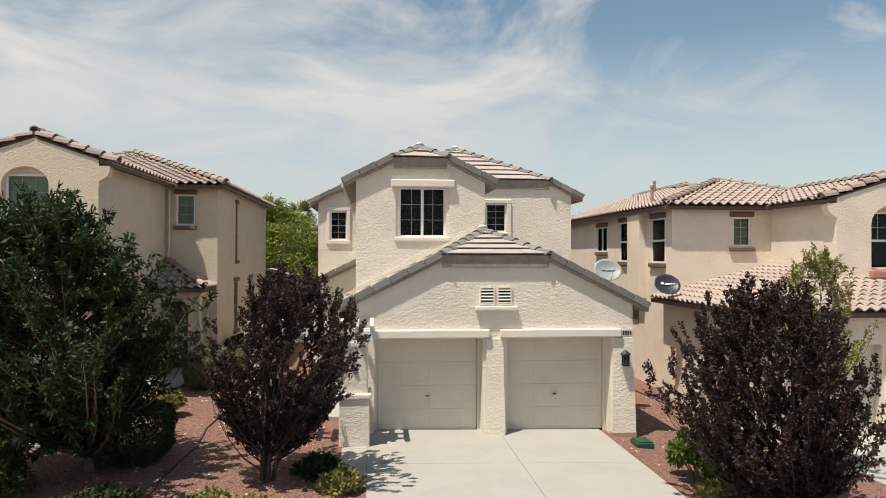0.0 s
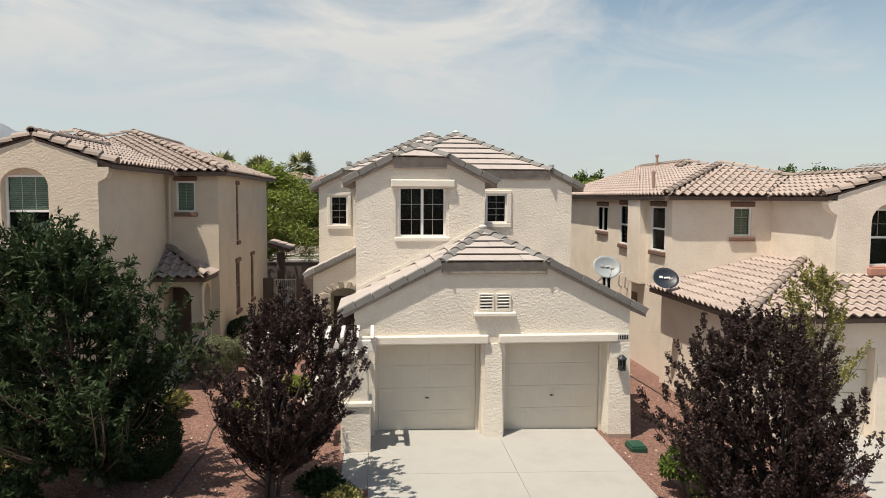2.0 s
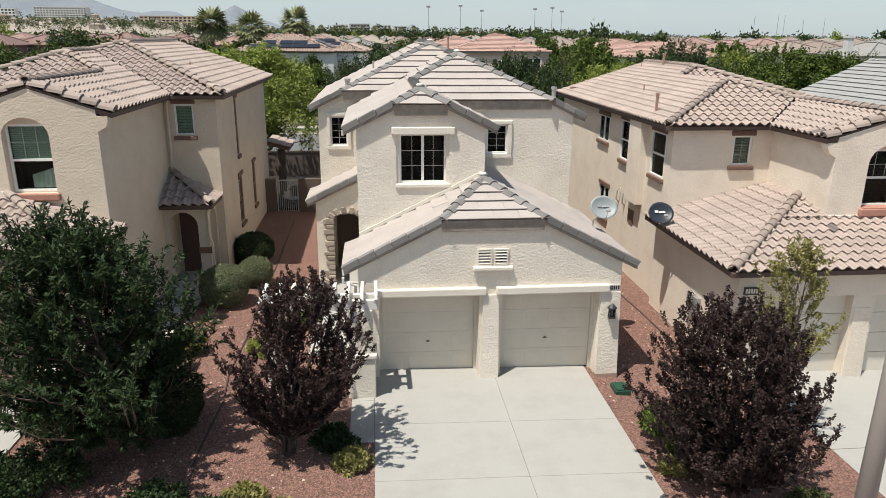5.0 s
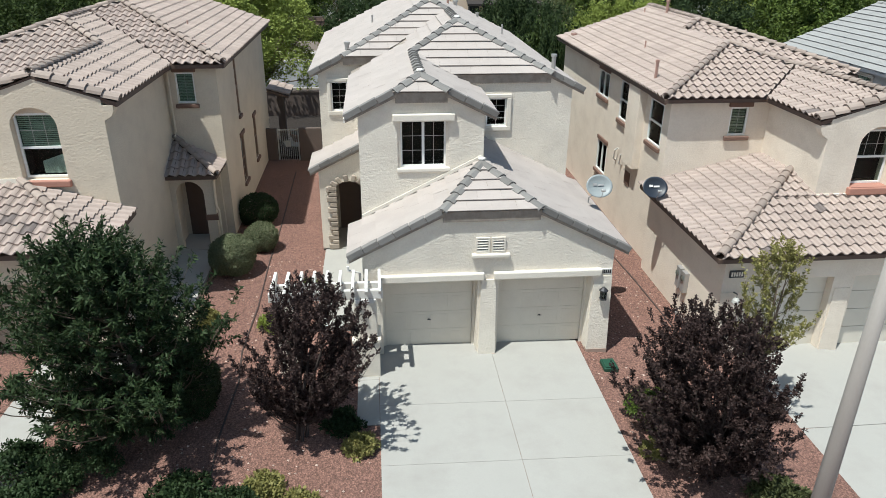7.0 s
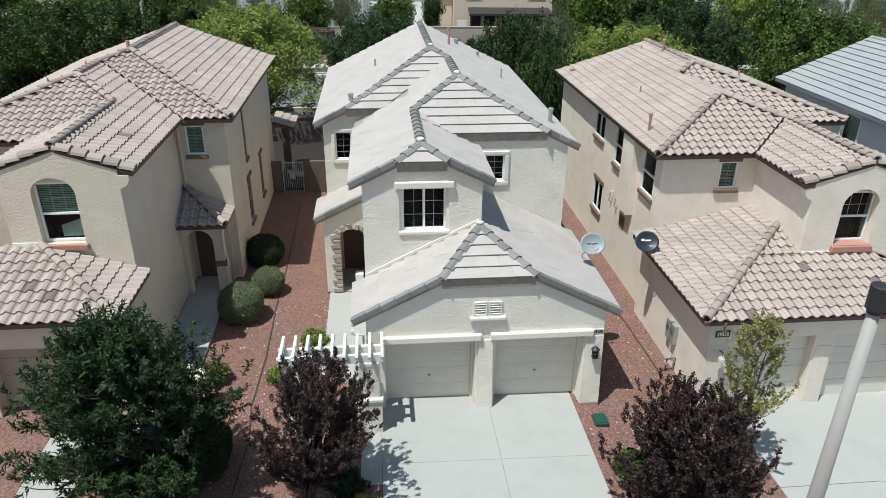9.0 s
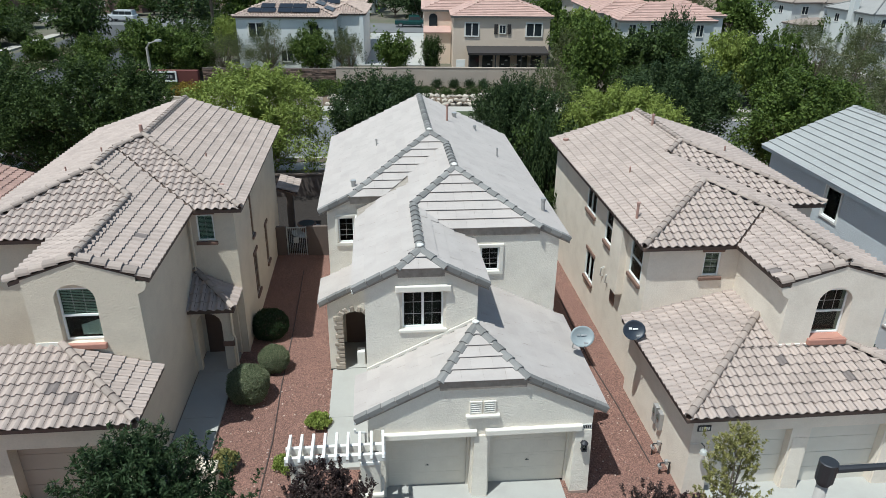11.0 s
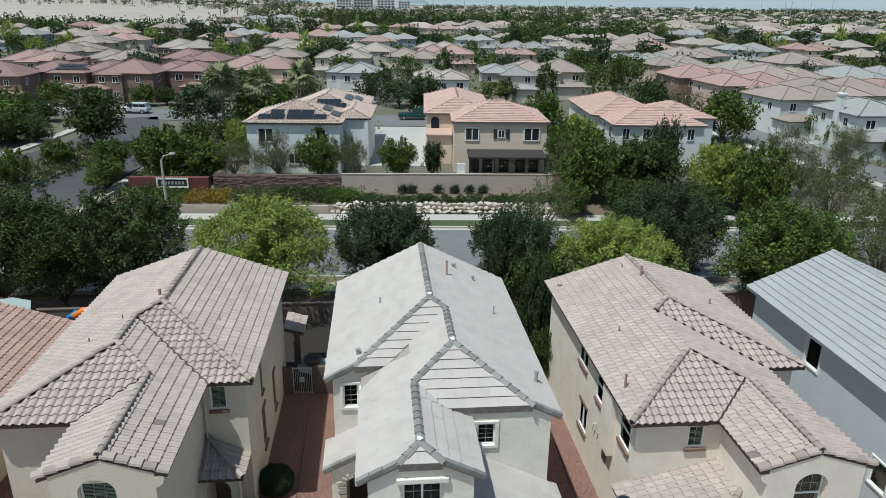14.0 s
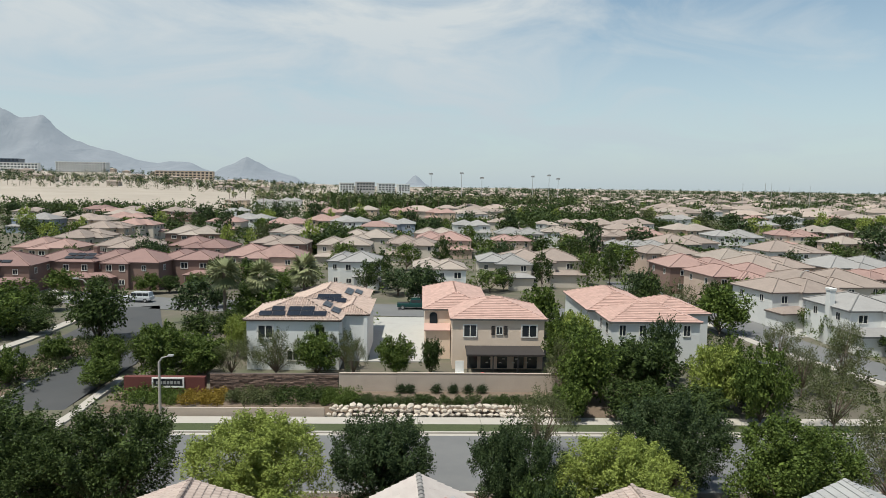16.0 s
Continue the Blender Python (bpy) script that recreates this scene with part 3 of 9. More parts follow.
        if self.rakes:
            k = Geo()
            k.bevel_box(0.004, -0.035, -0.07, 0.414, -0.005, 0.095, 0.014)
            k.bevel_box(0.004, -0.02, 0.055, 0.414, 0.15, 0.095, 0.014)
            km = k.mesh("rake_tile")
            km.materials.append(self.cap_mat)
            for i, mm in enumerate(self.rakes):
                ob = new("rake_tile", km)
                ob.parent, ob.matrix_basis = roof, mm @ Matrix.Rotation(radians(-2.0 if mm[0][0] > 0 else -2.0), 4, "Y")
        for mm in self.caps:
            ob = new("ridge_tile", cm)
            ob.parent, ob.matrix_basis = roof, mm
        return roof

# ---- the cream house ----
def lintel(parent, fr, u0, u1, z0, z1, out=0.10, name="trim", mat=None, r=0.03):
    g = Geo(fr)
    g.bevel_box(u0, -0.02, z0, u1, out, z1, r)
    return part(name, g, mat or TRIM, parent)


def tile_plane_z(x0, z0, slope):
    return lambda x: z0 + slope * (x - x0)


def build_cream_house():
    h = thing("house", (2.0, 25, 0), "two-storey cream stucco house with light grey flat roof tiles", "house")
    # garage front with two door openings
    f = wall_frame(0, 15.83, "S")
    g = Geo(f)
    wall_panel(g, -0.75, 5.72, -0.35, 2.9, [(-0.28, 2.18, -0.35, 2.2, 0), (2.74, 5.2, -0.35, 2.2, 0)], 0.48,
               [(-0.75, 2.9), (5.72, 2.9), (5.72, 2.95), (3.7, 3.96), (1.26, 3.96), (-0.75, 2.95)])
    part("wall", g, STUCCO, h, "cream lace-textured stucco garage front")
    # flared piers beside the doors
    for u0, u1, flare in ((2.25, 2.67, 0.05), (5.22, 5.74, 0.06)):
        p = Geo()
        p.add([(u0 - flare * 0.5, 15.68, -0.12), (u1 + flare * 0.3, 15.68, -0.12), (u1 + flare * 0.3, 15.85, -0.12), (u0 - flare * 0.5, 15.85, -0.12),
               (u0 + 0.02, 15.78, 2.15), (u1 - 0.02, 15.78, 2.15), (u1 - 0.02, 15.85, 2.15), (u0 + 0.02, 15.85, 2.15)],
              [(0, 1, 5, 4), (1, 2, 6, 5), (3, 0, 4, 7), (4, 5, 6, 7)])
        part("pier", p, STUCCO, h)
        b = Geo()
        b.box(u0 - 0.03, 15.67, -0.3, u1 + 0.02, 15.86, -0.03)
        part("pier_foot", b, material("pier_foot_concrete", (0.36, 0.27, 0.22), 0.9), h, "bare brownish foot of the pier")
    lintel(h, f, -0.36, 2.34, 2.17, 2.37, 0.13)
    lintel(h, f, 2.58, 5.42, 2.17, 2.37, 0.13)
    # garage doors of raised panels
    for u0, u1 in ((-0.28, 2.18), (2.74, 5.2)):
        d = Geo()
        d.box(u0, 16.29, -0.2, u1, 16.33, 2.2)
        door = part("garage_door", d, DOOR_PAINT, h, "cream sectional garage door, closed")
        jg = Geo()
        for a, b2 in ((u0, u0 + 0.07), (u1 - 0.07, u1)):
            jg.box(a, 16.2, -0.2, b2, 16.29, 2.2)
        jg.box(u0 + 0.07, 16.2, 2.1, u1 - 0.07, 16.29, 2.2)
        part("door_frame", jg, DOOR_PAINT, h)
        sect = (2.12 + 0.06) / 4
        for r in range(4):
            z0 = -0.07 + sect * r
            s = Geo()
            s.bevel_box(u0 + 0.075, 16.265, z0 + 0.0015, u1 - 0.075, 16.295, z0 + sect - 0.0015, 0.004)
            sec = part("door_section", s, DOOR_PAINT, door)
        for r in range(4):
            for c in range(4):
                pw = (u1 - u0 - 0.25) / 4
                a = u0 + 0.125 + c * pw
                z0 = -0.07 + sect * r
                s = Geo()
                s.bevel_box(a + 0.05, 16.2615, z0 + 0.09, a + pw - 0.05, 16.27, z0 + sect - 0.09, 0.006)
                part("door_panel", s, DOOR_PAINT, door)
        k = Geo()
        k.tube([((u0 + u1) / 2, 16.265, 0.78), ((u0 + u1) / 2, 16.23, 0.78)], 0.018, 10)
        k.box((u0 + u1) / 2 - 0.05, 16.225, 0.77, (u0 + u1) / 2 + 0.05, 16.235, 0.79)
        part("lock_handle", k, METAL_DARK, door, "small dark T-handle")
        b = Geo()
        b.box(u0 + 0.07, 16.255, -0.14, u1 - 0.07, 16.3, -0.075)
        part("bottom_seal", b, METAL_DARK, door)
    # attic louvres on the garage gable
    for c in (2.28, 2.68):
        lv = Geo(f)
        a, b2, z0, z1 = c - 0.175, c + 0.175, 2.91, 3.33
        lv.box(a, 0, z0, a + 0.035, 0.045, z1); lv.box(b2 - 0.035, 0, z0, b2, 0.045, z1)
        lv.box(a + 0.035, 0, z0, b2 - 0.035, 0.045, z0 + 0.03); lv.box(a + 0.035, 0, z1 - 0.03, b2 - 0.035, 0.045, z1)
        vent = part("gable_vent", lv, TRIM, h, "cream louvred attic vent")
        # black sheet stands in for the shade between the slats
        bk = Geo(f)
        bk.box(a + 0.03, 0.002, z0 + 0.02, b2 - 0.03, 0.008, z1 - 0.02)
        part("vent_backing", bk, DARK, vent)
        for k in range(5):
            s = Geo(f)
            z = z0 + 0.04 + k * 0.073
            s.prism([(a + 0.035, 0.012, z + 0.034), (a + 0.035, 0.045, z), (a + 0.035, 0.05, z + 0.012), (a + 0.035, 0.016, z + 0.044)], (b2 - a - 0.07, 0, 0))
            part("slat", s, TRIM, vent)
    lintel(h, f, 2.0, 2.98, 2.79, 2.90, 0.12, "vent_sill")
    # garage side walls
    g = Geo(wall_frame(-0.75, 0, "W")); wall_panel(g, 15.83, 18.0, -0.35, 3.0); part("wall", g, STUCCO, h)
    g = Geo(wall_frame(5.72, 0, "E")); wall_panel(g, 15.83, 21.1, -0.5, 3.0); part("wall", g, STUCCO, h)
    # tower
    f = wall_frame(0, 17.87, "S")
    g = Geo(f)
    wall_panel(g, -0.76, 2.55, 2.2, 5.9, [(0.25, 1.62, 4.52, 5.82, 0)], 0.2, [(-0.76, 5.9), (2.55, 5.9), (2.55, 6.0), (1.56, 6.48), (0.22, 6.48), (-0.76, 6.0)])
    part("wall", g, STUCCO, h)
    window_unit(h, f, 0.33, 1.54, 4.52, 5.80, 0.12, 4, 3, "slide")
    for a, b2 in ((0.25, 0.33), (1.54, 1.62)):
        sr = Geo(f)
        sr.box(a, -0.13, 4.52, b2, -0.04, 5.82)
        part("window_reveal", sr, STUCCO, h)
    lintel(h, f, 0.13, 1.76, 5.79, 5.99, 0.11, "window_head")
    lintel(h, f, 0.22, 1.66, 4.40, 4.52, 0.05, "window_sill")
    g = Geo(wall_frame(-0.76, 0, "W")); wall_panel(g, 17.87, 24.3, -0.2, 6.0); part("wall", g, STUCCO, h)
    g = Geo(wall_frame(2.55, 0, "E")); wall_panel(g, 17.87, 21.1, 4.2, 6.0); part("wall", g, STUCCO, h)
    # main block, front part to the right of the tower
    f = wall_frame(0, 21.12, "S")
    g = Geo(f)
    wall_panel(g, 2.55, 5.77, 2.6, 5.95, [(3.10, 3.74, 4.76, 5.64, 0)], 0.2, [(2.55, 5.95), (5.77, 5.95), (5.77, 5.98), (5.05, 6.33), (2.55, 6.33)])
    part("wall", g, STUCCO, h)
    window_unit(h, f, 3.10, 3.74, 4.76, 5.64, 0.03, 2, 4, "none")
    for u0, u1, z0, z1 in ((2.98, 3.88, 5.64, 5.76), (2.98, 3.88, 4.62, 4.76), (2.98, 3.10, 4.76, 5.64), (3.74, 3.88, 4.76, 5.64)):
        lintel(h, f, u0, u1, z0, z1, 0.06, "window_surround", r=0.02)
    g = Geo(wall_frame(5.77, 0, "E")); wall_panel(g, 21.12, 34.0, -0.6, 6.0); part("wall", g, STUCCO, h)
    # left rear block
    f = wall_frame(0, 24.3, "S")
    g = Geo(f)
    wall_panel(g, -2.2, -0.76, -0.2, 5.95, [(-1.80, -1.22, 4.56, 5.56, 0)], 0.2, [(-2.2, 5.95), (-0.76, 5.95), (-0.76, 6.3), (-1.4, 6.3), (-2.2, 6.0)])
    part("wall", g, STUCCO, h)
    window_unit(h, f, -1.80, -1.22, 4.56, 5.56, 0.03, 2, 4, "none")
    for u0, u1, z0, z1 in ((-1.92, -1.10, 5.56, 5.68), (-1.92, -1.10, 4.42, 4.56), (-1.92, -1.80, 4.56, 5.56), (-1.22, -1.10, 4.56, 5.56)):
        lintel(h, f, u0, u1, z0, z1, 0.06, "window_surround", r=0.02)
    g = Geo(wall_frame(-2.2, 0, "W")); wall_panel(g, 24.3, 34.0, -0.3, 6.0); part("wall", g, STUCCO, h)
    g = Geo(wall_frame(0, 34.0, "N")); wall_panel(g, -2.2, 5.77, -0.6, 6.0, (), 0.16, [(-2.2, 6.0), (5.77, 6.0), (1.83, 7.85)]); part("wall", g, STUCCO, h)
    # entry porch with a stone-edged arch
    f = wall_frame(0, 22.42, "S")
    g = Geo(f)
    wall_panel(g, -2.25, -0.76, -0.2, 3.0, [(-1.74, -0.80, -0.2, 2.62, 0.25)], 0.25, [(-2.25, 3.0), (-0.76, 3.0), (-0.76, 3.75), (-2.25, 3.05)])
    part("wall", g, STUCCO, h, "cream stucco porch wall with an arched opening")
    g = Geo(wall_frame(-2.25, 0, "W")); wall_panel(g, 22.42, 24.3, -0.2, 3.1); part("wall", g, STUCCO, h)
    rnd = random.Random(5)
    z = 0.0
    k = 0
    while z < 2.3:
        hh = rnd.uniform(0.14, 0.2)
        ww = (0.30 if k % 2 else 0.2) + rnd.uniform(-0.03, 0.03)
        s = Geo(f)
        s.bevel_box(-1.72 - ww, -0.01, z + 0.008, -1.69, 0.075 + rnd.uniform(0, 0.03), z + hh - 0.008, 0.025)
        part("stone", s, STONE, h)
        z += hh
        k += 1
    for k in range(7):
        a = math.pi * (0.97 - 0.14 * k)
        c, r0 = Vector((-1.27, 2.36)), 0.47
        s = Geo(f @ Matrix.Translation((c.x + (r0 + 0.09) * math.cos(a), 0.03, c.y + (0.27 + 0.09) * math.sin(a))) @ Matrix.Rotation(-(a - math.pi / 2), 4, "Y"))
        s.bevel_box(-0.075, -0.03, -0.10, 0.075, 0.05 + rnd.uniform(0, 0.03), 0.13, 0.025)
        part("stone", s, STONE, h)
    d = Geo(wall_frame(0, 24.28, "S"))
    d.bevel_box(-1.70, 0.0, 0.0, -0.80, 0.05, 2.1, 0.01)
    door = part("door", d, EAVE_BROWN, h, "dark brown front door in the shade of the porch")
    # roof
    r = Roof(h, "flat", ROOF_C, ROOF_C1, CAP_C, EAVE_C, "ridge")
    s = 0.487
    right = lambda x: 7.95 - s * (x - 1.83)
    left = lambda x: 7.95 + s * (x - 1.83)
    za = lambda x: 7.648 - s * (2.45 - x)
    zt = lambda x: 6.888 - s * (x - 0.89)
    zh2 = lambda y: 6.362 + (7.648 - 6.362) / (23.69 - 21.05) * (y - 21.05)
    zhm = lambda y: 6.40 + (7.95 - 6.40) / (27.37 - 24.16) * (y - 24.16)
    zl = lambda x: 4.68 + 0.5 * (x - 2.48)
    zr = lambda x: 4.68 - 0.5 * (x - 2.48)
    P = lambda fz, *pts: [(x, y, fz(x)) for x, y in pts]
    Q = lambda fz, *pts: [(x, y, fz(y)) for x, y in pts]
    r.plane([(1.24, 15.745, zl(1.24)), (3.72, 15.745, zl(1.24)), (2.48, 17.67, 4.68)], True)
    r.plane(Q(zh2, (1.98, 21.05), (5.09, 21.05), (2.45, 23.69), (0.89, 22.1)), True)
    r.plane([(0.19, 17.775, za(0.19)), (1.58, 17.775, za(0.19)), (0.89, 18.42, za(0.89))], True)
    r.plane(Q(zhm, (-1.35, 24.16), (-0.1, 24.16), (2.45, 26.74), (1.83, 27.37)), True)
    r.plane(P(zl, (-1.08, 15.745), (1.24, 15.745), (2.48, 17.67), (2.48, 17.87), (-1.08, 17.87)), True)
    r.plane(P(zr, (3.72, 15.745), (6.08, 15.745), (6.08, 21.1), (2.48, 21.1), (2.48, 17.67)))
    r.plane(P(right, (5.09, 21.05), (6.12, 21.05), (6.12, 34.3), (2.45, 34.3), (2.45, 23.69)))
    r.plane(P(right, (2.45, 26.74), (2.45, 34.3), (1.83, 34.3), (1.83, 27.37)))
    r.plane(P(za, (-1.08, 17.775), (0.19, 17.775), (0.89, 18.42), (0.89, 25.17), (-0.1, 24.16), (-1.08, 24.16)))
    r.plane(P(za, (0.89, 22.1), (2.45, 23.69), (2.45, 26.74), (0.89, 25.17)))
    r.plane(P(zt, (0.89, 18.42), (1.58, 17.775), (2.86, 17.775), (2.86, 21.1), (0.89, 21.1)))
    r.plane(P(zt, (0.89, 21.1), (1.98, 21.1), (0.89, 22.1)))
    r.plane(P(left, (-2.48, 24.16), (-1.35, 24.16), (1.83, 27.37), (1.83, 34.3), (-2.48, 34.3)))
    r.plane([(x, y, 3.02 + s * (x + 2.52)) for x, y in ((-2.52, 22.3), (-0.78, 22.3), (-0.78, 24.28), (-2.52, 24.28))])
    for a, b in (((1.24, 15.76, zl(1.24)), (2.48, 17.67, 4.68)), ((3.72, 15.76, zr(3.72)), (2.48, 17.67, 4.68)),
                 ((0.19, 17.79, za(0.19)), (0.89, 18.42, za(0.89))), ((1.58, 17.79, zt(1.58)), (0.89, 18.42, za(0.89))),
                 ((0.89, 18.42, za(0.89)), (0.89, 22.1, za(0.89))),
                 ((0.89, 22.1, za(0.89)), (2.45, 23.69, 7.648)), ((5.09, 21.03, zh2(21.03)), (2.45, 23.69, 7.648)),
                 ((2.45, 23.69, 7.648), (2.45, 26.74, 7.648)),
                 ((2.45, 26.74, 7.648), (1.83, 27.37, 7.95)), ((-1.35, 24.19, 6.41), (1.83, 27.37, 7.95)),
                 ((1.83, 27.37, 7.95), (1.83, 34.3, 7.95))):
        r.cap_line(a, b)
    for a, b in (((-1.1, 15.745, zl(-1.1)), (1.24, 15.745, zl(1.24))), ((6.1, 15.745, zr(6.1)), (3.72, 15.745, zr(3.72))),
                 ((-1.1, 17.775, za(-1.1)), (0.19, 17.775, za(0.19))), ((2.88, 17.775, zt(2.88)), (1.58, 17.775, zt(1.58))),
                 ((6.14, 21.05, right(6.14)), (5.09, 21.05, right(5.09))), ((-2.5, 24.16, left(-2.5)), (-1.35, 24.16, left(-1.35))),
                 ((-2.54, 22.3, 3.01), (-0.78, 22.3, 3.87))):
        r.rake_line(a, b)
    roof = r.finish("light grey flat concrete tile roof with darker hip tiles")
    # white mortar lumps at the ridge ends
    for x, y, z in ((2.48, 17.72, 4.78), (0.89, 18.46, 6.98), (2.45, 23.73, 7.74), (1.83, 27.4, 8.04)):
        lump = Geo()
        bm = bmesh.new()
        bmesh.ops.create_icosphere(bm, subdivisions=2, radius=0.10)
        for q in bm.verts:
            q.co = Vector((x, y, z)) + Vector((q.co.x * 1.1, q.co.y * 1.2, q.co.z * 0.55)) * (1 + 0.3 * noise.noise(q.co * 9 + Vector((x, y, z))))
        bm.verts.index_update()
        lump.add([q.co.copy() for q in bm.verts], [tuple(q.index for q in fc.verts) for fc in bm.faces])
        bm.free()
        part("mortar", lump, MORTAR, roof, "white mortar at the ridge end")
    # vent pipes
    for x, y, hh, rad, mat in ((2.9, 31.0, 0.75, 0.05, CLAY_PIPE), (3.4, 32.6, 0.25, 0.09, METAL_GREY), (-1.2, 25.0, 0.28, 0.08, METAL_GREY), (-0.3, 29.0, 0.3, 0.035, METAL_GREY),
                               (4.3, 31.9, 0.25, 0.06, METAL_GREY), (4.8, 28.4, 0.4, 0.03, METAL_GREY), (5.6, 23.0, 0.5, 0.07, METAL_GREY)):
        z = right(x) if x > 1.83 else left(x)
        v = Geo()
        v.tube([(x, y, z - 0.05), (x, y, z + hh)], rad, 10)
        v.tube([(x, y, z + hh - 0.06), (x, y, z + hh + 0.02)], rad * 1.35, 10)
        part("vent_pipe", v, mat, roof)
    # painted boards under the level hip eaves
    for x0, x1, y, z in ((1.26, 3.70, 15.75, zl(1.24)), (0.21, 1.56, 17.78, za(0.19)), (2.0, 5.07, 21.055, zh2(21.05)), (-1.33, -0.12, 24.165, zhm(24.16))):
        b = Geo()
        b.bevel_box(x0, y, z - 0.27, x1, y + 0.06, z - 0.08, 0.008)
        part("fascia", b, EAVE_C, h, "weathered painted board under the eave")
    # gutters and downpipe of the garage roof
    gt = Geo()
    gt.box(-1.13, 15.76, 2.76, -1.07, 17.95, 2.86)
    part("gutter", gt, WHITE, h, "white rain gutter")
    gt = Geo()
    gt.box(-1.13, 17.84, 5.78, -1.07, 23.7, 5.88)
    part("gutter", gt, WHITE, h)
    dp = Geo()
    dp.tube([(-1.1, 15.56, 2.78), (-1.1, 15.56, 2.66), (-0.82, 15.76, 2.5), (-0.82, 15.76, 0.0)], 0.035, 8)
    part("downpipe", dp, WHITE, h)
    # flashing where the garage roof meets the tower
    fl = Geo()
    fl.prism([(-0.76, 17.82, zl(-0.76) + 0.06), (2.48, 17.82, zl(2.48) + 0.06), (2.48, 17.82, zl(2.48) + 0.16), (-0.76, 17.82, zl(-0.76) + 0.16)], (0, 0.04, 0))
    part("flashing", fl, TRIM, h)
    return h


def build_left_house():
    h = thing("house", (-9.5, 25, 0.4), "two-storey tan stucco house with buff S-shaped roof tiles", "house")
    # front wing
    f = wall_frame(0, 18.12, "S")
    g = Geo(f)
    wall_panel(g, -10.2, -7.12, 0.2, 6.3, [(-9.42, -8.30, 4.32, 6.22, 0.45)], 0.42, [(-10.2, 6.3), (-7.12, 6.3), (-7.12, 6.4), (-8.66, 6.92), (-10.2, 6.4)])
    part("wall", g, STUCCO_L, h)
    bk = Geo(f)
    bk.box(-9.5, -0.28, 4.2, -9.38, -0.17, 6.3); bk.box(-8.32, -0.28, 4.2, -8.2, -0.17, 6.3); bk.box(-9.38, -0.28, 6.04, -8.32, -0.17, 6.3); bk.box(-9.38, -0.28, 4.2, -8.32, -0.17, 4.36)
    part("recess_wall", bk, STUCCO_L, h)
    window_unit(h, f, -9.38, -8.32, 4.36, 6.04, 0.18, 3, 4, "hung", behind=BLIND, behind_from=0.46, meet=0.47)
    cu = Geo(f)
    for k in range(6):
        cu.poly((-8.98 + 0.09 * k, -0.32 - 0.02 * (k % 2), 4.42), (-8.89 + 0.09 * k, -0.32 - 0.02 * ((k + 1) % 2), 4.42), (-8.89 + 0.09 * k, -0.32 - 0.02 * ((k + 1) % 2), 4.78 + 0.03 * k), (-8.98 + 0.09 * k, -0.32 - 0.02 * (k % 2), 4.75 + 0.03 * k))
    part("curtain", cu, CURTAIN, h, "pale gathered curtain behind the glass")
    lintel(h, f, -9.46, -8.22, 4.16, 4.34, 0.12, "sill", TRIM_RED)
    g = Geo(wall_frame(-7.12, 0, "E")); wall_panel(g, 18.12, 23.75, 0.0, 6.3); part("wall", g, STUCCO_L, h)
    cb = Geo()
    cb.prism([(-7.12, 18.1, 6.25), (-6.85, 18.1, 6.25), (-6.85, 18.1, 6.12), (-6.92, 18.1, 5.98), (-7.12, 18.1, 5.86)], (0, 0.28, 0))
    part("corbel", cb, STUCCO_L, h)
    # rear wing
    f = wall_frame(0, 23.75, "S")
    g = Geo(f)
    wall_panel(g, -7.12, -5.45, 0.0, 6.35, [(-6.78, -6.18, 5.02, 6.02, 0)], 0.2)
    part("wall", g, STUCCO_L, h)
    window_unit(h, f, -6.78, -6.18, 5.02, 6.02, 0.04, 2, 3, "none", behind=BLIND)
    lintel(h, f, -6.86, -6.10, 4.86, 5.0, 0.09, "sill", TRIM_BROWN)
    lintel(h, f, -6.86, -6.10, 6.03, 6.18, 0.06, "window_head", TRIM_BROWN)
    f = wall_frame(-5.45, 0, "E")
    g = Geo(f)
    ops = [(26.75, 27.2, 3.85, 5.95, 0), (26.5, 27.3, 1.25, 3.05, 0), (29.6, 30.3, 1.25, 3.05, 0)]
    wall_panel(g, 23.75, 34.1, 0.0, 6.35, ops, 0.2)
    part("wall", g, STUCCO_L, h)
    for u0, u1, z0, z1, _ in ops:
        window_unit(h, f, u0, u1, z0, z1, 0.03, 2, 2, "hung", mat=TRIM_TAN, grid=False)
        lintel(h, f, u0 - 0.05, u1 + 0.05, z0 - 0.14, z0, 0.08, "sill", TRIM_BROWN)
        lintel(h, f, u0 - 0.05, u1 + 0.05, z1, z1 + 0.16, 0.06, "window_head", TRIM_BROWN)
    # left front block and hidden walls
    g = Geo(wall_frame(0, 21.5, "S")); wall_panel(g, -13.3, -10.2, 0.2, 6.35); part("wall", g, STUCCO_L, h)
    g = Geo(wall_frame(-10.2, 0, "W")); wall_panel(g, 18.12, 21.5, 0.2, 6.3); part("wall", g, STUCCO_L, h)
    g = Geo(wall_frame(-13.3, 0, "W")); wall_panel(g, 21.5, 34.1, 0.2, 6.35); part("wall", g, STUCCO_L, h)
    g = Geo(wall_frame(0, 34.1, "N")); wall_panel(g, -13.3, -5.45, 0.0, 6.35, (), 0.16, [(-13.3, 6.35), (-5.45, 6.35), (-9.36, 7.7)]); part("wall", g, STUCCO_L, h)
    # garage
    f = wall_frame(0, 15.78, "S")
    g = Geo(f)
    wall_panel(g, -14.5, -7.12, 0.1, 3.42, [(-13.2, -11.0, 0.1, 2.5, 0), (-10.4, -8.0, 0.1, 2.5, 0)], 0.5)
    part("wall", g, STUCCO_L, h)
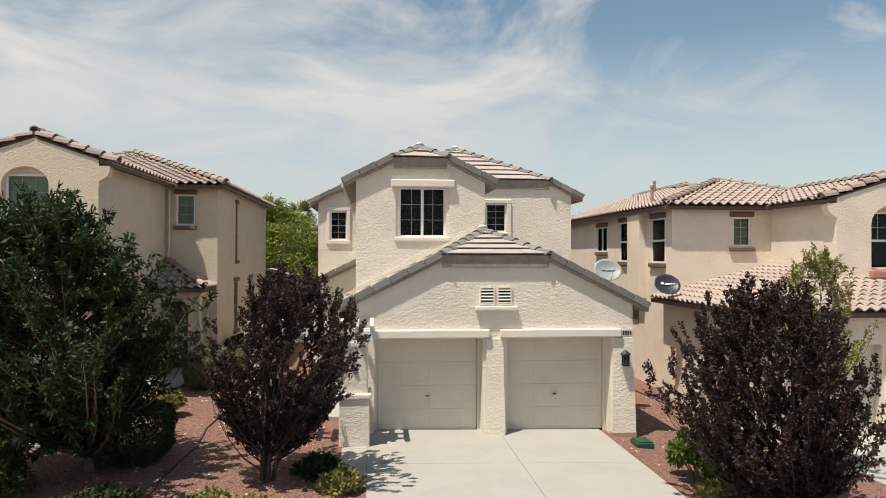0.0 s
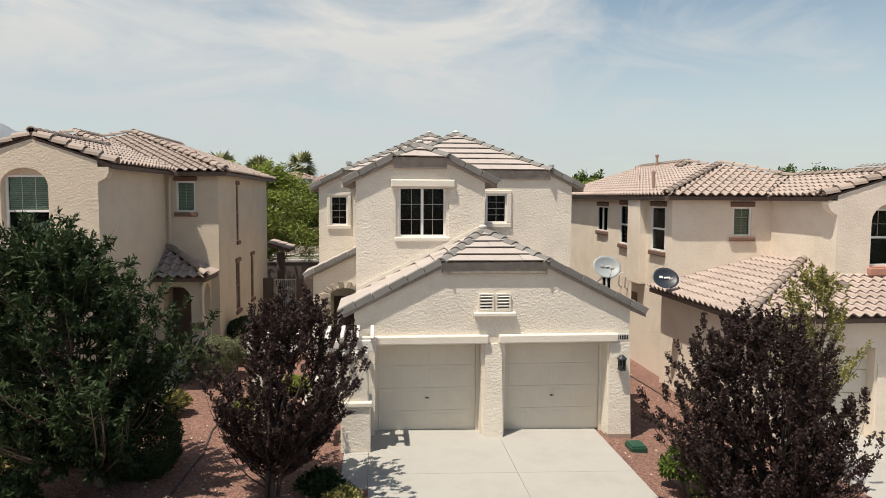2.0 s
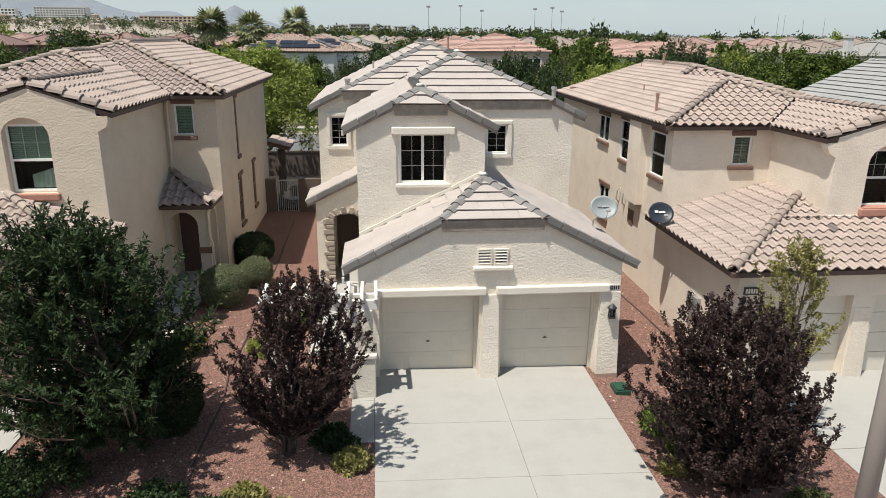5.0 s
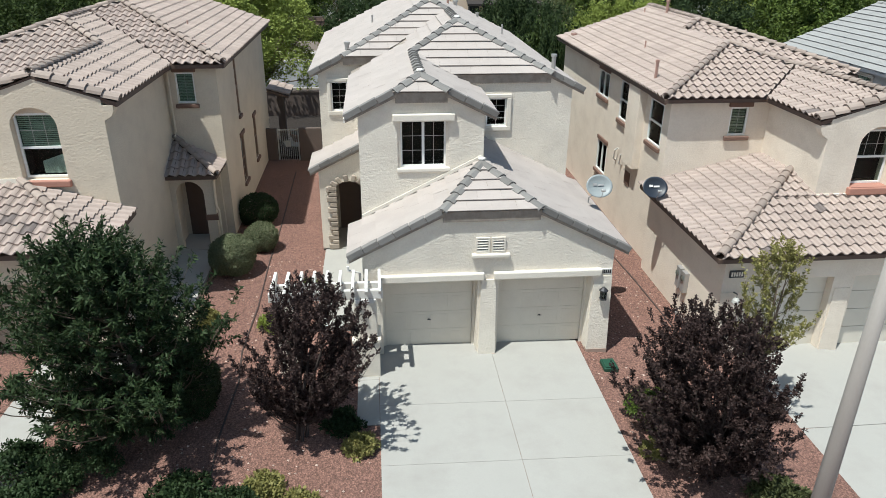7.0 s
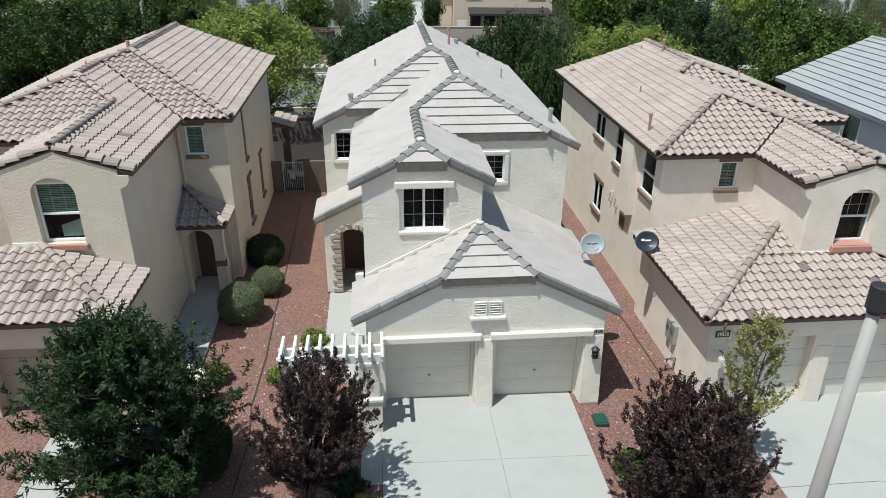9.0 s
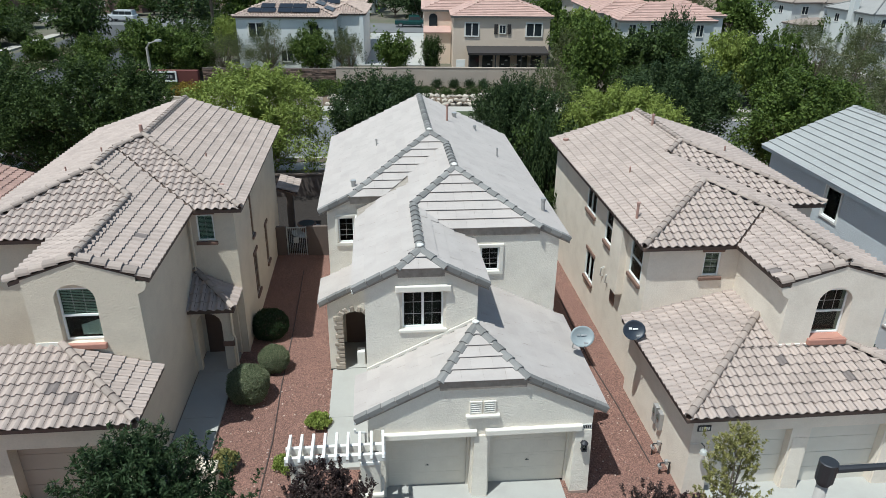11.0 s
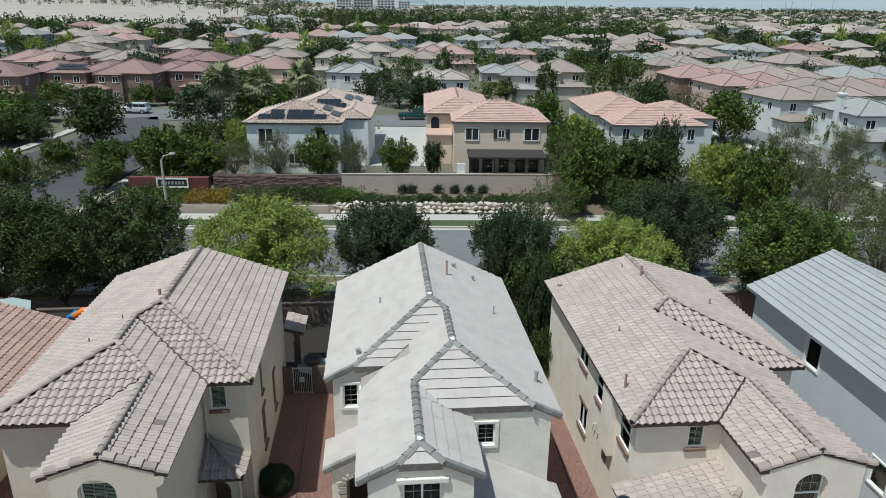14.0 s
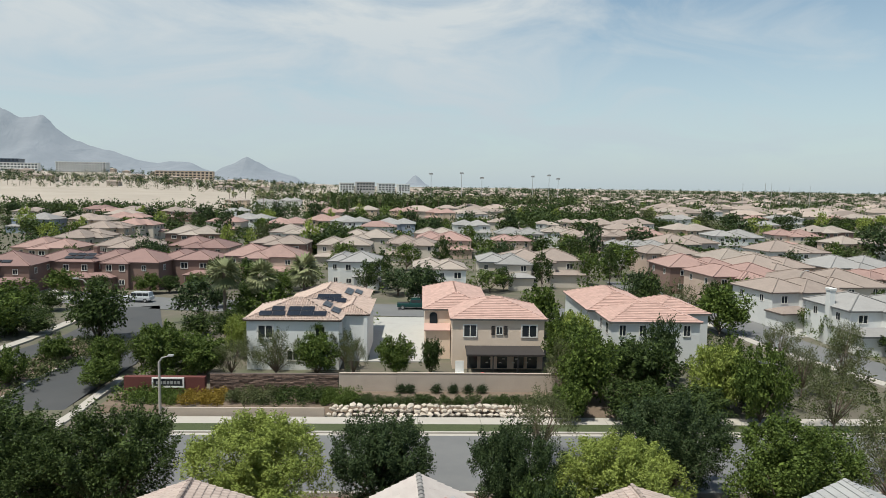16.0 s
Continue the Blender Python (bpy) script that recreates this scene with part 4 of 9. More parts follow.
    for u0, u1 in ((-13.2, -11.0), (-10.4, -8.0)):
        for k in range(4):
            d = Geo()
            d.bevel_box(u0, 16.2, 0.35 + 0.54 * k, u1, 16.25, 0.35 + 0.54 * k + 0.53, 0.01)
            part("garage_door_section", d, DOOR_TAN, h)
    g = Geo(wall_frame(-7.12, 0, "E")); wall_panel(g, 15.78, 18.12, 0.1, 3.42); part("wall", g, STUCCO_L, h)
    # porch in the inner corner
    f = wall_frame(0, 22.45, "S")
    g = Geo(f)
    wall_panel(g, -7.12, -5.72, 0.1, 3.05, [(-6.95, -6.05, 0.1, 2.72, 0.45)], 0.25)
    part("wall", g, STUCCO_L, h, "arched porch front")
    f2 = wall_frame(-5.72, 0, "E")
    g = Geo(f2)
    wall_panel(g, 22.45, 23.75, 0.1, 3.05, [(22.75, 23.6, 0.1, 2.72, 0.42)], 0.25)
    part("wall", g, STUCCO_L, h, "arched porch side")
    cap = Geo()
    cap.bevel_box(-6.08, 22.40, 1.35, -5.66, 22.78, 1.55, 0.02)
    part("pier_band", cap, TRIM_BROWN, h, "brown band round the porch pier")
    d = Geo(wall_frame(0, 23.74, "S"))
    d.bevel_box(-6.95, 0.0, 0.2, -6.0, 0.05, 2.5, 0.01)
    part("door", d, EAVE_BROWN, h, "dark front door inside the porch")
    dp = Geo()
    dp.tube([(-6.95, 23.62, 6.15), (-6.98, 23.64, 6.0), (-6.98, 23.64, 4.1), (-6.98, 23.5, 3.95)], 0.04, 8)
    part("downpipe", dp, STUCCO_L, h)
    dp = Geo()
    dp.tube([(-5.62, 22.4, 2.9), (-5.70, 22.4, 2.72), (-5.70, 22.4, 1.9), (-5.62, 22.4, 1.7), (-5.62, 22.4, 0.2)], 0.04, 8)
    part("downpipe", dp, STUCCO_L, h)
    # roof
    r = Roof(h, "s", ROOF_S, ROOF_S1, CAP_S, EAVE_BROWN)
    s, ze = 0.352, 6.32
    zr = ze + s * 4.26
    main = lambda x: ze + s * (-5.1 - x)
    hip = lambda y: ze + s * (y - 23.4)
    R = lambda x: ze + s * (-6.76 - x)
    Lf = lambda x: zr + s * (x + 9.36)
    F = lambda y: ze + s * (y - 21.1)
    G = lambda x: ze + s * (x + 10.54)
    zk = R(-10.22)
    gs = 0.3
    gz = 3.42
    r.plane([(-16.0, 15.41, gz), (-6.78, 15.41, gz), (-9.52, 18.15, gz + gs * 2.74), (-16.0, 18.15, gz + gs * 2.74)], True)
    r.plane([(-6.78, 15.41, gz), (-6.78, 18.15, gz), (-9.52, 18.15, gz + gs * 2.74)], True)
    r.plane([(-7.15, 22.15, 3.0), (-5.5, 22.15, 3.0), (-7.1, 23.75, 3.8)], True)
    r.plane([(-5.5, 22.15, 3.0), (-5.5, 23.75, 3.0), (-7.1, 23.75, 3.8)], True)
    r.plane([(-6.76, 18.14, ze), (-6.76, 23.4, ze), (-8.65, 25.29, R(-8.65)), (-8.65, 18.14, R(-8.65))], True)
    r.plane([(-6.76, 23.4, ze), (-5.1, 23.4, ze), (-9.36, 27.66, zr), (-10.22, 26.86, zk)])
    r.plane([(-5.1, 23.4, ze), (-5.1, 34.4, ze), (-9.36, 34.4, zr), (-9.36, 27.66, zr)])
    r.plane([(-8.65, 22.95, R(-8.65)), (-8.65, 25.29, R(-8.65)), (-10.22, 26.86, zk), (-10.22, 24.56, zk)])
    r.plane([(-10.54, 18.14, ze), (-8.65, 18.14, G(-8.65)), (-8.65, 22.95, G(-8.65)), (-10.54, 21.1, ze)])
    r.plane([(-13.6, 21.1, ze), (-10.54, 21.1, ze), (-8.65, 22.99, F(22.99)), (-10.22, 24.56, F(24.56))])
    r.plane([(-13.6, 21.1, Lf(-13.6)), (-10.22, 24.56, Lf(-10.22)), (-10.22, 34.4, Lf(-10.22)), (-13.6, 34.4, Lf(-13.6))])
    r.plane([(-10.22, 26.86, Lf(-10.22)), (-9.36, 27.66, zr), (-9.36, 34.4, zr), (-10.22, 34.4, Lf(-10.22))])
    for a, b in (((-6.74, 18.24, R(-6.74)), (-8.65, 18.24, R(-8.65))), ((-10.56, 18.24, G(-10.56)), (-8.65, 18.24, G(-8.65)))):
        r.cap_line(a, b, 0.07, 0.42, 1.5)
    for a, b in (((-8.65, 18.14, R(-8.65)), (-8.65, 22.95, R(-8.65))), ((-8.65, 22.95, R(-8.65)), (-10.22, 24.56, zk)),
                 ((-5.15, 23.45, ze), (-9.36, 27.66, zr)), ((-9.36, 27.66, zr), (-9.36, 34.4, zr)), ((-10.22, 24.56, zk), (-10.22, 26.86, zk)),
                 ((-10.22, 26.86, zk), (-9.36, 27.66, zr)), ((-13.55, 21.15, ze), (-10.22, 24.56, zk)),
                 ((-6.83, 15.46, gz), (-9.52, 18.15, gz + gs * 2.74)), ((-5.53, 22.18, 3.0), (-7.1, 23.75, 3.8))):
        r.cap_line(a, b)
    roof = r.finish("buff S-tile roof with rounded hip tiles")
    for x, y, hh, rad in ((-9.7, 28.5, 0.4, 0.07), (-7.0, 27.3, 0.25, 0.03), (-10.8, 27.0, 0.3, 0.03), (-6.0, 24.9, 0.12, 0.1), (-11.6, 25.5, 0.3, 0.03)):
        z = max(min(main(x), Lf(x)), 0)
        v = Geo()
        v.tube([(x, y, z - 0.05), (x, y, z + hh)], rad, 8)
        part("vent_pipe", v, CLAY_PIPE, roof)
    fl = Geo()
    fl.box(-10.2, 18.09, gz + gs * 2.7, -9.4, 18.12, gz + gs * 2.7 + 0.16)
    part("flashing", fl, TRIM, h)
    return h


def build_right_house():
    h = thing("house", (13, 25, -0.3), "two-storey sand-coloured stucco house with buff S-shaped roof tiles", "house")
    # long side wall towards the cream house
    f = wall_frame(8.95, 0, "W")
    g = Geo(f)
    ops = [(21.45, 22.6, 3.82, 5.27, 0), (24.4, 25.6, 3.83, 5.28, 0), (27.0, 28.3, 4.2, 5.2, 0), (26.5, 27.7, 1.2, 2.45, 0)]
    wall_panel(g, 20.98, 34.0, -0.8, 5.6, ops, 0.2)
    part("wall", g, STUCCO_R, h)
    for k, (u0, u1, z0, z1, _) in enumerate(ops):
        window_unit(h, f, u0, u1, z0, z1, 0.0, 2, 2, "slide" if k > 1 else "hung", grid=False)
        lintel(h, f, u0 - 0.05, u1 + 0.05, z0 - 0.15, z0, 0.10, "sill", TRIM_BROWN)
        lintel(h, f, u0 - 0.05, u1 + 0.05, z1, z1 + 0.17, 0.06, "window_head", TRIM_BROWN)
    ch = Geo(f)
    ch.bevel_box(23.0, -0.02, 2.6, 24.1, 0.28, 5.55, 0.02)
    part("wall_chase", ch, STUCCO_R, h)
    ac = Geo(f)
    ac.box(23.7, 0.0, 1.7, 24.2, 0.03, 2.2)
    part("wall_vent", ac, TRIM_BROWN, h)
    for y, z in ((25.25, 2.5), (24.6, 2.5)):
        p = Geo()
        p.tube([(8.93, y + 0.12, z - 0.28), (8.84, y + 0.10, z - 0.22), (8.82, y - 0.05, z + 0.18), (8.9, y - 0.12, z + 0.26)], 0.03, 8)
        part("drain_pipe", p, WHITE, h, "short white drain pipe on the wall")
    f = wall_frame(0, 20.98, "S")
    g = Geo(f)
    wall_panel(g, 8.95, 12.2, -0.6, 5.6, [(10.94, 11.54, 4.36, 5.27, 0)], 0.2)
    part("wall", g, STUCCO_R, h)
    window_unit(h, f, 10.94, 11.54, 4.36, 5.27, 0.04, 2, 3, "none", behind=BLIND_TAN)
    lintel(h, f, 10.82, 11.66, 4.20, 4.34, 0.09, "sill", TRIM_BROWN)
    lintel(h, f, 10.84, 11.64, 5.28, 5.44, 0.06, "window_head", TRIM_BROWN)
    # front wing
    f = wall_frame(0, 17.8, "S")
    g = Geo(f)
    wall_panel(g, 12.2, 15.5, -0.6, 5.55, [(13.2, 14.32, 3.68, 5.43, 0.5)], 0.5, [(12.2, 5.55), (15.5, 5.55), (15.5, 5.65), (13.85, 6.15), (12.2, 5.65)])
    part("wall", g, STUCCO_R, h)
    bk = Geo(f)
    bk.box(13.1, -0.5, 3.6, 13.22, -0.30, 5.5); bk.box(14.30, -0.5, 3.6, 14.4, -0.30, 5.5); bk.box(13.22, -0.5, 5.28, 14.30, -0.30, 5.5)
    part("recess_wall", bk, STUCCO_R, h)
    window_unit(h, f, 13.22, 14.30, 3.7, 5.28, 0.26, 3, 4, "hung", meet=0.5)
    lintel(h, f, 13.13, 14.40, 3.46, 3.675, 0.14, "sill", TRIM_RED)
    sl = Geo(f); sl.box(13.21, -0.27, 3.60, 14.31, 0.10, 3.695); part("sill", sl, TRIM_RED, h)
    g = Geo(wall_frame(12.2, 0, "W")); wall_panel(g, 17.8, 20.98, -0.6, 5.6); part("wall", g, STUCCO_R, h)
    g = Geo(wall_frame(15.5, 0, "E")); wall_panel(g, 17.8, 24.6, -0.6, 5.6); part("wall", g, STUCCO_R, h)
    cb = Geo()
    cb.prism([(12.2, 17.8, 5.5), (11.93, 17.8, 5.5), (11.93, 17.8, 5.37), (12.0, 17.8, 5.23), (12.2, 17.8, 5.1)], (0, 0.28, 0))
    part("corbel", cb, STUCCO_R, h)
    g = Geo(wall_frame(0, 24.6, "S")); wall_panel(g, 15.5, 17.0, -0.6, 5.6); part("wall", g, STUCCO_R, h)
    g = Geo(wall_frame(17.0, 0, "E")); wall_panel(g, 24.6, 34.0, -0.6, 5.6); part("wall", g, STUCCO_R, h)
    g = Geo(wall_frame(0, 34.0, "N")); wall_panel(g, 8.95, 17.0, -0.8, 5.6, (), 0.16, [(8.95, 5.6), (17.0, 5.6), (12.97, 6.9)]); part("wall", g, STUCCO_R, h)
    # garage
    f = wall_frame(0, 15.6, "S")
    g = Geo(f)
    wall_panel(g, 8.68, 16.7, -0.6, 2.8, [(9.4, 11.8, -0.6, 1.95, 0), (12.4, 14.8, -0.6, 1.95, 0)], 0.3)
    part("wall", g, STUCCO_R, h)
    for u0, u1 in ((9.4, 11.8), (12.4, 14.8)):
        for k in range(4):
            d = Geo()
            d.bevel_box(u0, 15.85, -0.35 + 0.57 * k, u1, 15.9, -0.35 + 0.57 * k + 0.56, 0.01)
            part("garage_door_section", d, DOOR_PAINT, h)
    for u0, u1 in ((8.68, 9.34), (11.86, 12.34), (14.86, 15.4)):
        p = Geo()
        p.add([(u0 - 0.02, 15.53, -0.45), (u1 + 0.03, 15.53, -0.45), (u1 + 0.03, 15.62, -0.45), (u0 - 0.02, 15.62, -0.45), (u0 + 0.02, 15.58, 1.6), (u1 - 0.02, 15.58, 1.6), (u1 - 0.02, 15.62, 1.6), (u0 + 0.02, 15.62, 1.6)],
              [(0, 1, 5, 4), (1, 2, 6, 5), (3, 0, 4, 7), (4, 5, 6, 7)])
        part("pier", p, STUCCO_R, h)
    f = wall_frame(8.68, 0, "W")
    g = Geo(f); wall_panel(g, 15.6, 20.98, -0.8, 2.8); part("wall", g, STUCCO_R, h)
    # roof
    r = Roof(h, "s", ROOF_S, ROOF_S1, CAP_S, EAVE_BROWN)
    s, ze = 0.316, 5.6
    Lx = lambda x: ze + s * (x - 8.6)
    Fy = lambda y: ze + s * (y - 20.7)
    B = lambda x: ze + s * (x - 11.9)
    B2 = lambda x: ze + s * (15.8 - x)
    R2 = lambda x: Lx(12.11) - s * (x - 12.11)
    F2 = lambda y: ze + s * (y - 24.3)
    Rx = lambda x: Lx(12.97) - s * (x - 12.97)
    P = lambda fz, *pts: [(x, y, fz(x)) for x, y in pts]
    Q = lambda fz, *pts: [(x, y, fz(y)) for x, y in pts]
    gz, sg = 2.74, 0.25
    gl = lambda x: gz + sg * (x - 8.28)
    gf = lambda y: gz + sg * (y - 15.26)
    r.plane(Q(gf, (8.28, 15.26), (17.0, 15.26), (14.46, 17.8), (10.82, 17.8)), True)
    r.plane(Q(gf, (10.82, 17.8), (12.2, 17.8), (12.2, 19.18)), True)
    r.plane(P(gl, (8.28, 15.26), (12.2, 19.18), (12.2, 21.0), (8.28, 21.0)), True)
    r.plane([(17.0, 15.26, gz), (17.0, 17.8, gz), (14.46, 17.8, gf(17.8))])
    r.plane(P(B, (11.9, 17.82), (13.85, 17.82), (13.85, 22.46), (13.755, 22.555), (11.9, 20.7)), True)
    r.plane(Q(Fy, (8.6, 20.7), (11.9, 20.7), (13.755, 22.555), (12.11, 24.2)))
    r.plane(P(Lx, (8.6, 20.7), (8.6, 34.3), (12.11, 34.3), (12.11, 24.21)))
    r.plane(P(Lx, (12.11, 27.82), (12.11, 34.3), (12.97, 34.3), (12.97, 28.68)))
    r.plane(P(B2, (13.85, 17.82), (15.8, 17.82), (15.8, 20.5), (13.85, 22.46)))
    r.plane(P(R2, (12.11, 24.2), (15.6, 20.7), (15.6, 24.3), (12.11, 27.82)))
    r.plane(Q(F2, (12.11, 27.82), (15.62, 24.3), (17.35, 24.3), (12.97, 28.68)))
    r.plane(P(Rx, (12.97, 28.68), (17.35, 24.3), (17.35, 34.3), (12.97, 34.3)))
    for a, b in (((11.88, 17.92, B(11.88)), (13.85, 17.92, B(13.85))), ((15.82, 17.92, B2(15.82)), (13.85, 17.92, B2(13.85)))):
        r.cap_line(a, b, 0.07, 0.42, 1.5)
    for a, b in (((13.85, 17.82, B(13.85)), (13.85, 22.46, B(13.85))), ((13.8, 22.5, R2(13.8)), (12.11, 24.2, Lx(12.11))),
                 ((8.65, 20.75, ze), (12.11, 24.2, Lx(12.11))), ((12.97, 28.68, Lx(12.97)), (12.97, 34.3, Lx(12.97))),
                 ((12.11, 27.82, Lx(12.11)), (12.97, 28.68, Lx(12.97))), ((17.3, 24.35, ze), (12.97, 28.68, Lx(12.97))),
                 ((8.33, 15.31, gz), (12.2, 19.18, gl(12.2))), ((16.95, 15.31, gz), (14.46, 17.8, gf(17.8)))):
        r.cap_line(a, b)
    roof = r.finish("buff S-tile roof with rounded hip tiles")
    for x, y, hh, rad in ((9.1, 22.9, 0.65, 0.05), (12.75, 31.5, 0.6, 0.06), (9.1, 33.2, 0.15, 0.1), (10.2, 27.0, 0.35, 0.03), (12.3, 33.0, 0.3, 0.03), (15.5, 29.5, 0.35, 0.04)):
        z = min(Lx(x), Rx(x))
        v = Geo()
        v.tube([(x, y, z - 0.05), (x, y, z + hh)], rad, 8)
        if rad > 0.045:
            v.tube([(x, y, z + hh - 0.05), (x, y, z + hh + 0.03)], rad * 1.4, 8)
        part("vent_pipe", v, CLAY_PIPE, roof)
    fl = Geo()
    fl.box(12.2, 17.76, gf(17.8), 14.4, 17.8, gf(17.8) + 0.11)
    part("flashing", fl, TRIM, h)
    return h


def build_grey_house():
    h = thing("house", (24.5, 25, -0.8), "two-storey blue-grey stucco house with a plain grey tile roof", "house")
    f = wall_frame(20.3, 0, "W")
    g = Geo(f)
    ops = [(27.5, 28.6, 3.45, 4.85, 0), (20.2, 21.0, 3.3, 4.7, 0), (22.0, 23.0, 0.8, 2.0, 0)]
    wall_panel(g, 14.0, 33.6, -1.0, 5.2, ops, 0.2)
    part("wall", g, STUCCO_G, h)
    for u0, u1, z0, z1, _ in ops:
        window_unit(h, f, u0, u1, z0, z1, 0.02, 2, 2, "none", grid=False, behind=BLIND)
        for a, b, c, e in ((u0 - 0.1, u1 + 0.1, z1, z1 + 0.1), (u0 - 0.1, u1 + 0.1, z0 - 0.12, z0), (u0 - 0.1, u0, z0, z1), (u1, u1 + 0.1, z0, z1)):
            lintel(h, f, a, b, c, e, 0.05, "window_surround", WHITE, 0.015)
    g = Geo(wall_frame(0, 33.6, "N")); wall_panel(g, 20.3, 28.7, -1.0, 5.2, (), 0.16, [(20.3, 5.2), (28.7, 5.2), (24.5, 7.0)]); part("wall", g, STUCCO_G, h)
    g = Geo(wall_frame(0, 14.0, "S")); wall_panel(g, 20.3, 28.7, -1.0, 5.2, (), 0.16, [(20.3, 5.2), (28.7, 5.2), (24.5, 7.0)]); part("wall", g, STUCCO_G, h)
    g = Geo(wall_frame(28.7, 0, "E")); wall_panel(g, 14.0, 33.6, -1.0, 5.2); part("wall", g, STUCCO_G, h)
    r = Roof(h, "wide", ROOF_G, ROOF_G, ROOF_G, STUCCO_G, "ridge")
    z = lambda x: 7.2 - 0.43 * abs(x - 24.5)
    r.plane([(19.9, 13.6, z(19.9)), (24.5, 13.6, 7.2), (24.5, 34.0, 7.2), (19.9, 34.0, z(19.9))])
    r.plane([(29.1, 13.6, z(29.1)), (24.5, 13.6, 7.2), (24.5, 34.0, 7.2), (29.1, 34.0, z(29.1))])
    r.cap_line((24.5, 13.6, 7.2), (24.5, 34.0, 7.2))
    r.finish("pale blue-grey flat tile roof")
    return h


build_cream_house()
build_left_house()
build_right_house()
build_grey_house()

# ---- plants ----
def quad_mesh(name, v):
    """One mesh of loose quads: v has the shape (count, 4, 3)."""
    count = len(v)
    me = bpy.data.meshes.new(name)
    me.vertices.add(count * 4)
    me.vertices.foreach_set("co", v.reshape(-1))
    me.loops.add(count * 4)
    me.loops.foreach_set("vertex_index", np.arange(count * 4, dtype=np.int32))
    me.polygons.add(count)
    me.polygons.foreach_set("loop_start", np.arange(0, count * 4, 4, dtype=np.int32))
    me.update(calc_edges=True)
    return me


def twig_leaves(name, starts, ends, count, length, width, seed, splay=0.75, droop=0.15, spread=0.02):
    """Small folded leaves along twigs, pointing forwards and to the sides of each twig."""
    rng = np.random.default_rng(seed)
    a, b = np.array(starts, float), np.array(ends, float)
    d = b - a
    size = np.linalg.norm(d, axis=1)
    which = rng.choice(len(a), count, p=size / size.sum())
    d = d[which] / size[which][:, None]
    p = a[which] + d * (size[which] * rng.uniform(0.05, 1.0, count) ** 0.8)[:, None] + rng.normal(size=(count, 3)) * spread
    axis = d * 0.55 + rng.normal(size=(count, 3)) * splay * 0.6
    axis[:, 2] -= droop
    axis /= np.linalg.norm(axis, axis=1)[:, None]
    face = rng.normal(size=(count, 3)) * 0.55
    face[:, 2] += 0.75
    side = np.cross(axis, face)
    side /= np.linalg.norm(side, axis=1)[:, None] + 1e-9
    nor = np.cross(side, axis)
    ln = (length * rng.uniform(0.55, 1.25, count))[:, None]
    wd = (width * rng.uniform(0.7, 1.2, count))[:, None]
    v = np.empty((count, 4, 3))
    v[:, 0] = p
    v[:, 1] = p + axis * ln * 0.45 + side * wd * 0.5 + nor * wd * 0.12
    v[:, 2] = p + axis * ln
    v[:, 3] = p + axis * ln * 0.45 - side * wd * 0.5 + nor * wd * 0.12
    return quad_mesh(name, v)


def leaf_mesh(name, centres, radii, count, length, width, seed, droop=0.2, outward=0.35, flat=1.0, cover=0.8, grow=None):
    """Many small folded leaves round the given clump centres, as one mesh."""
    rng = np.random.default_rng(seed)
    centres, radii = np.array(centres, float), np.array(radii, float)
    share = radii ** 2 / np.sum(radii ** 2)
    which = rng.choice(len(centres), count, p=share)
    d = rng.normal(size=(count, 3))
    d /= np.linalg.norm(d, axis=1)[:, None]
    r = radii[which] * rng.uniform(0.25, 1.0, count) ** 0.6
    off = d * r[:, None]
    off[:, 2] *= flat
    p = centres[which] + off
    axis = d * outward + rng.normal(size=(count, 3)) * 0.6
    axis[:, 2] -= droop
    axis /= np.linalg.norm(axis, axis=1)[:, None]
    face = d * cover + rng.normal(size=(count, 3)) * 0.55
    face[:, 2] += 0.35 * cover
    side = np.cross(axis, face)
    side /= np.linalg.norm(side, axis=1)[:, None] + 1e-9
    nor = np.cross(side, axis)
    ln = (length * rng.uniform(0.6, 1.25, count))[:, None]
    wd = (width * rng.uniform(0.7, 1.2, count))[:, None]
    if grow is not None:
        ln, wd = ln * np.array(grow)[which][:, None], wd * np.array(grow)[which][:, None]
    v = np.empty((count, 4, 3))
    v[:, 0] = p
    v[:, 1] = p + axis * ln * 0.45 + side * wd * 0.5 + nor * wd * 0.12
    v[:, 2] = p + axis * ln
    v[:, 3] = p + axis * ln * 0.45 - side * wd * 0.5 + nor * wd * 0.12
    return quad_mesh(name, v)


def crown_clumps(rng, centre, radius, n, low=-0.9):
    """Clump centres in an uneven crown: mostly near its outside, in several lobes."""
    lobes = []
    for _ in range(6):
        a, b = rng.uniform(0, 2 * math.pi), rng.uniform(-0.3, 0.9)
        lobes.append((Vector((math.cos(a) * math.cos(b), math.sin(a) * math.cos(b), math.sin(b))), rng.uniform(0.05, 0.28)))
    out = []
    while len(out) < n:
        d = Vector((rng.gauss(0, 1), rng.gauss(0, 1), rng.gauss(0, 1))).normalized()
        if d.z < low:
            continue
        reach = 0.80 + sum(k * max(0, d.dot(q)) ** 4 for q, k in lobes) + 0.22 * noise.noise(d * 2.3 + Vector((n * 0.1, radius[0], 0)))
        t = rng.uniform(0.25, 1.0) ** 0.5 * reach
        out.append(Vector(centre) + Vector((d.x * radius[0], d.y * radius[1], d.z * radius[2])) * t)
    return out


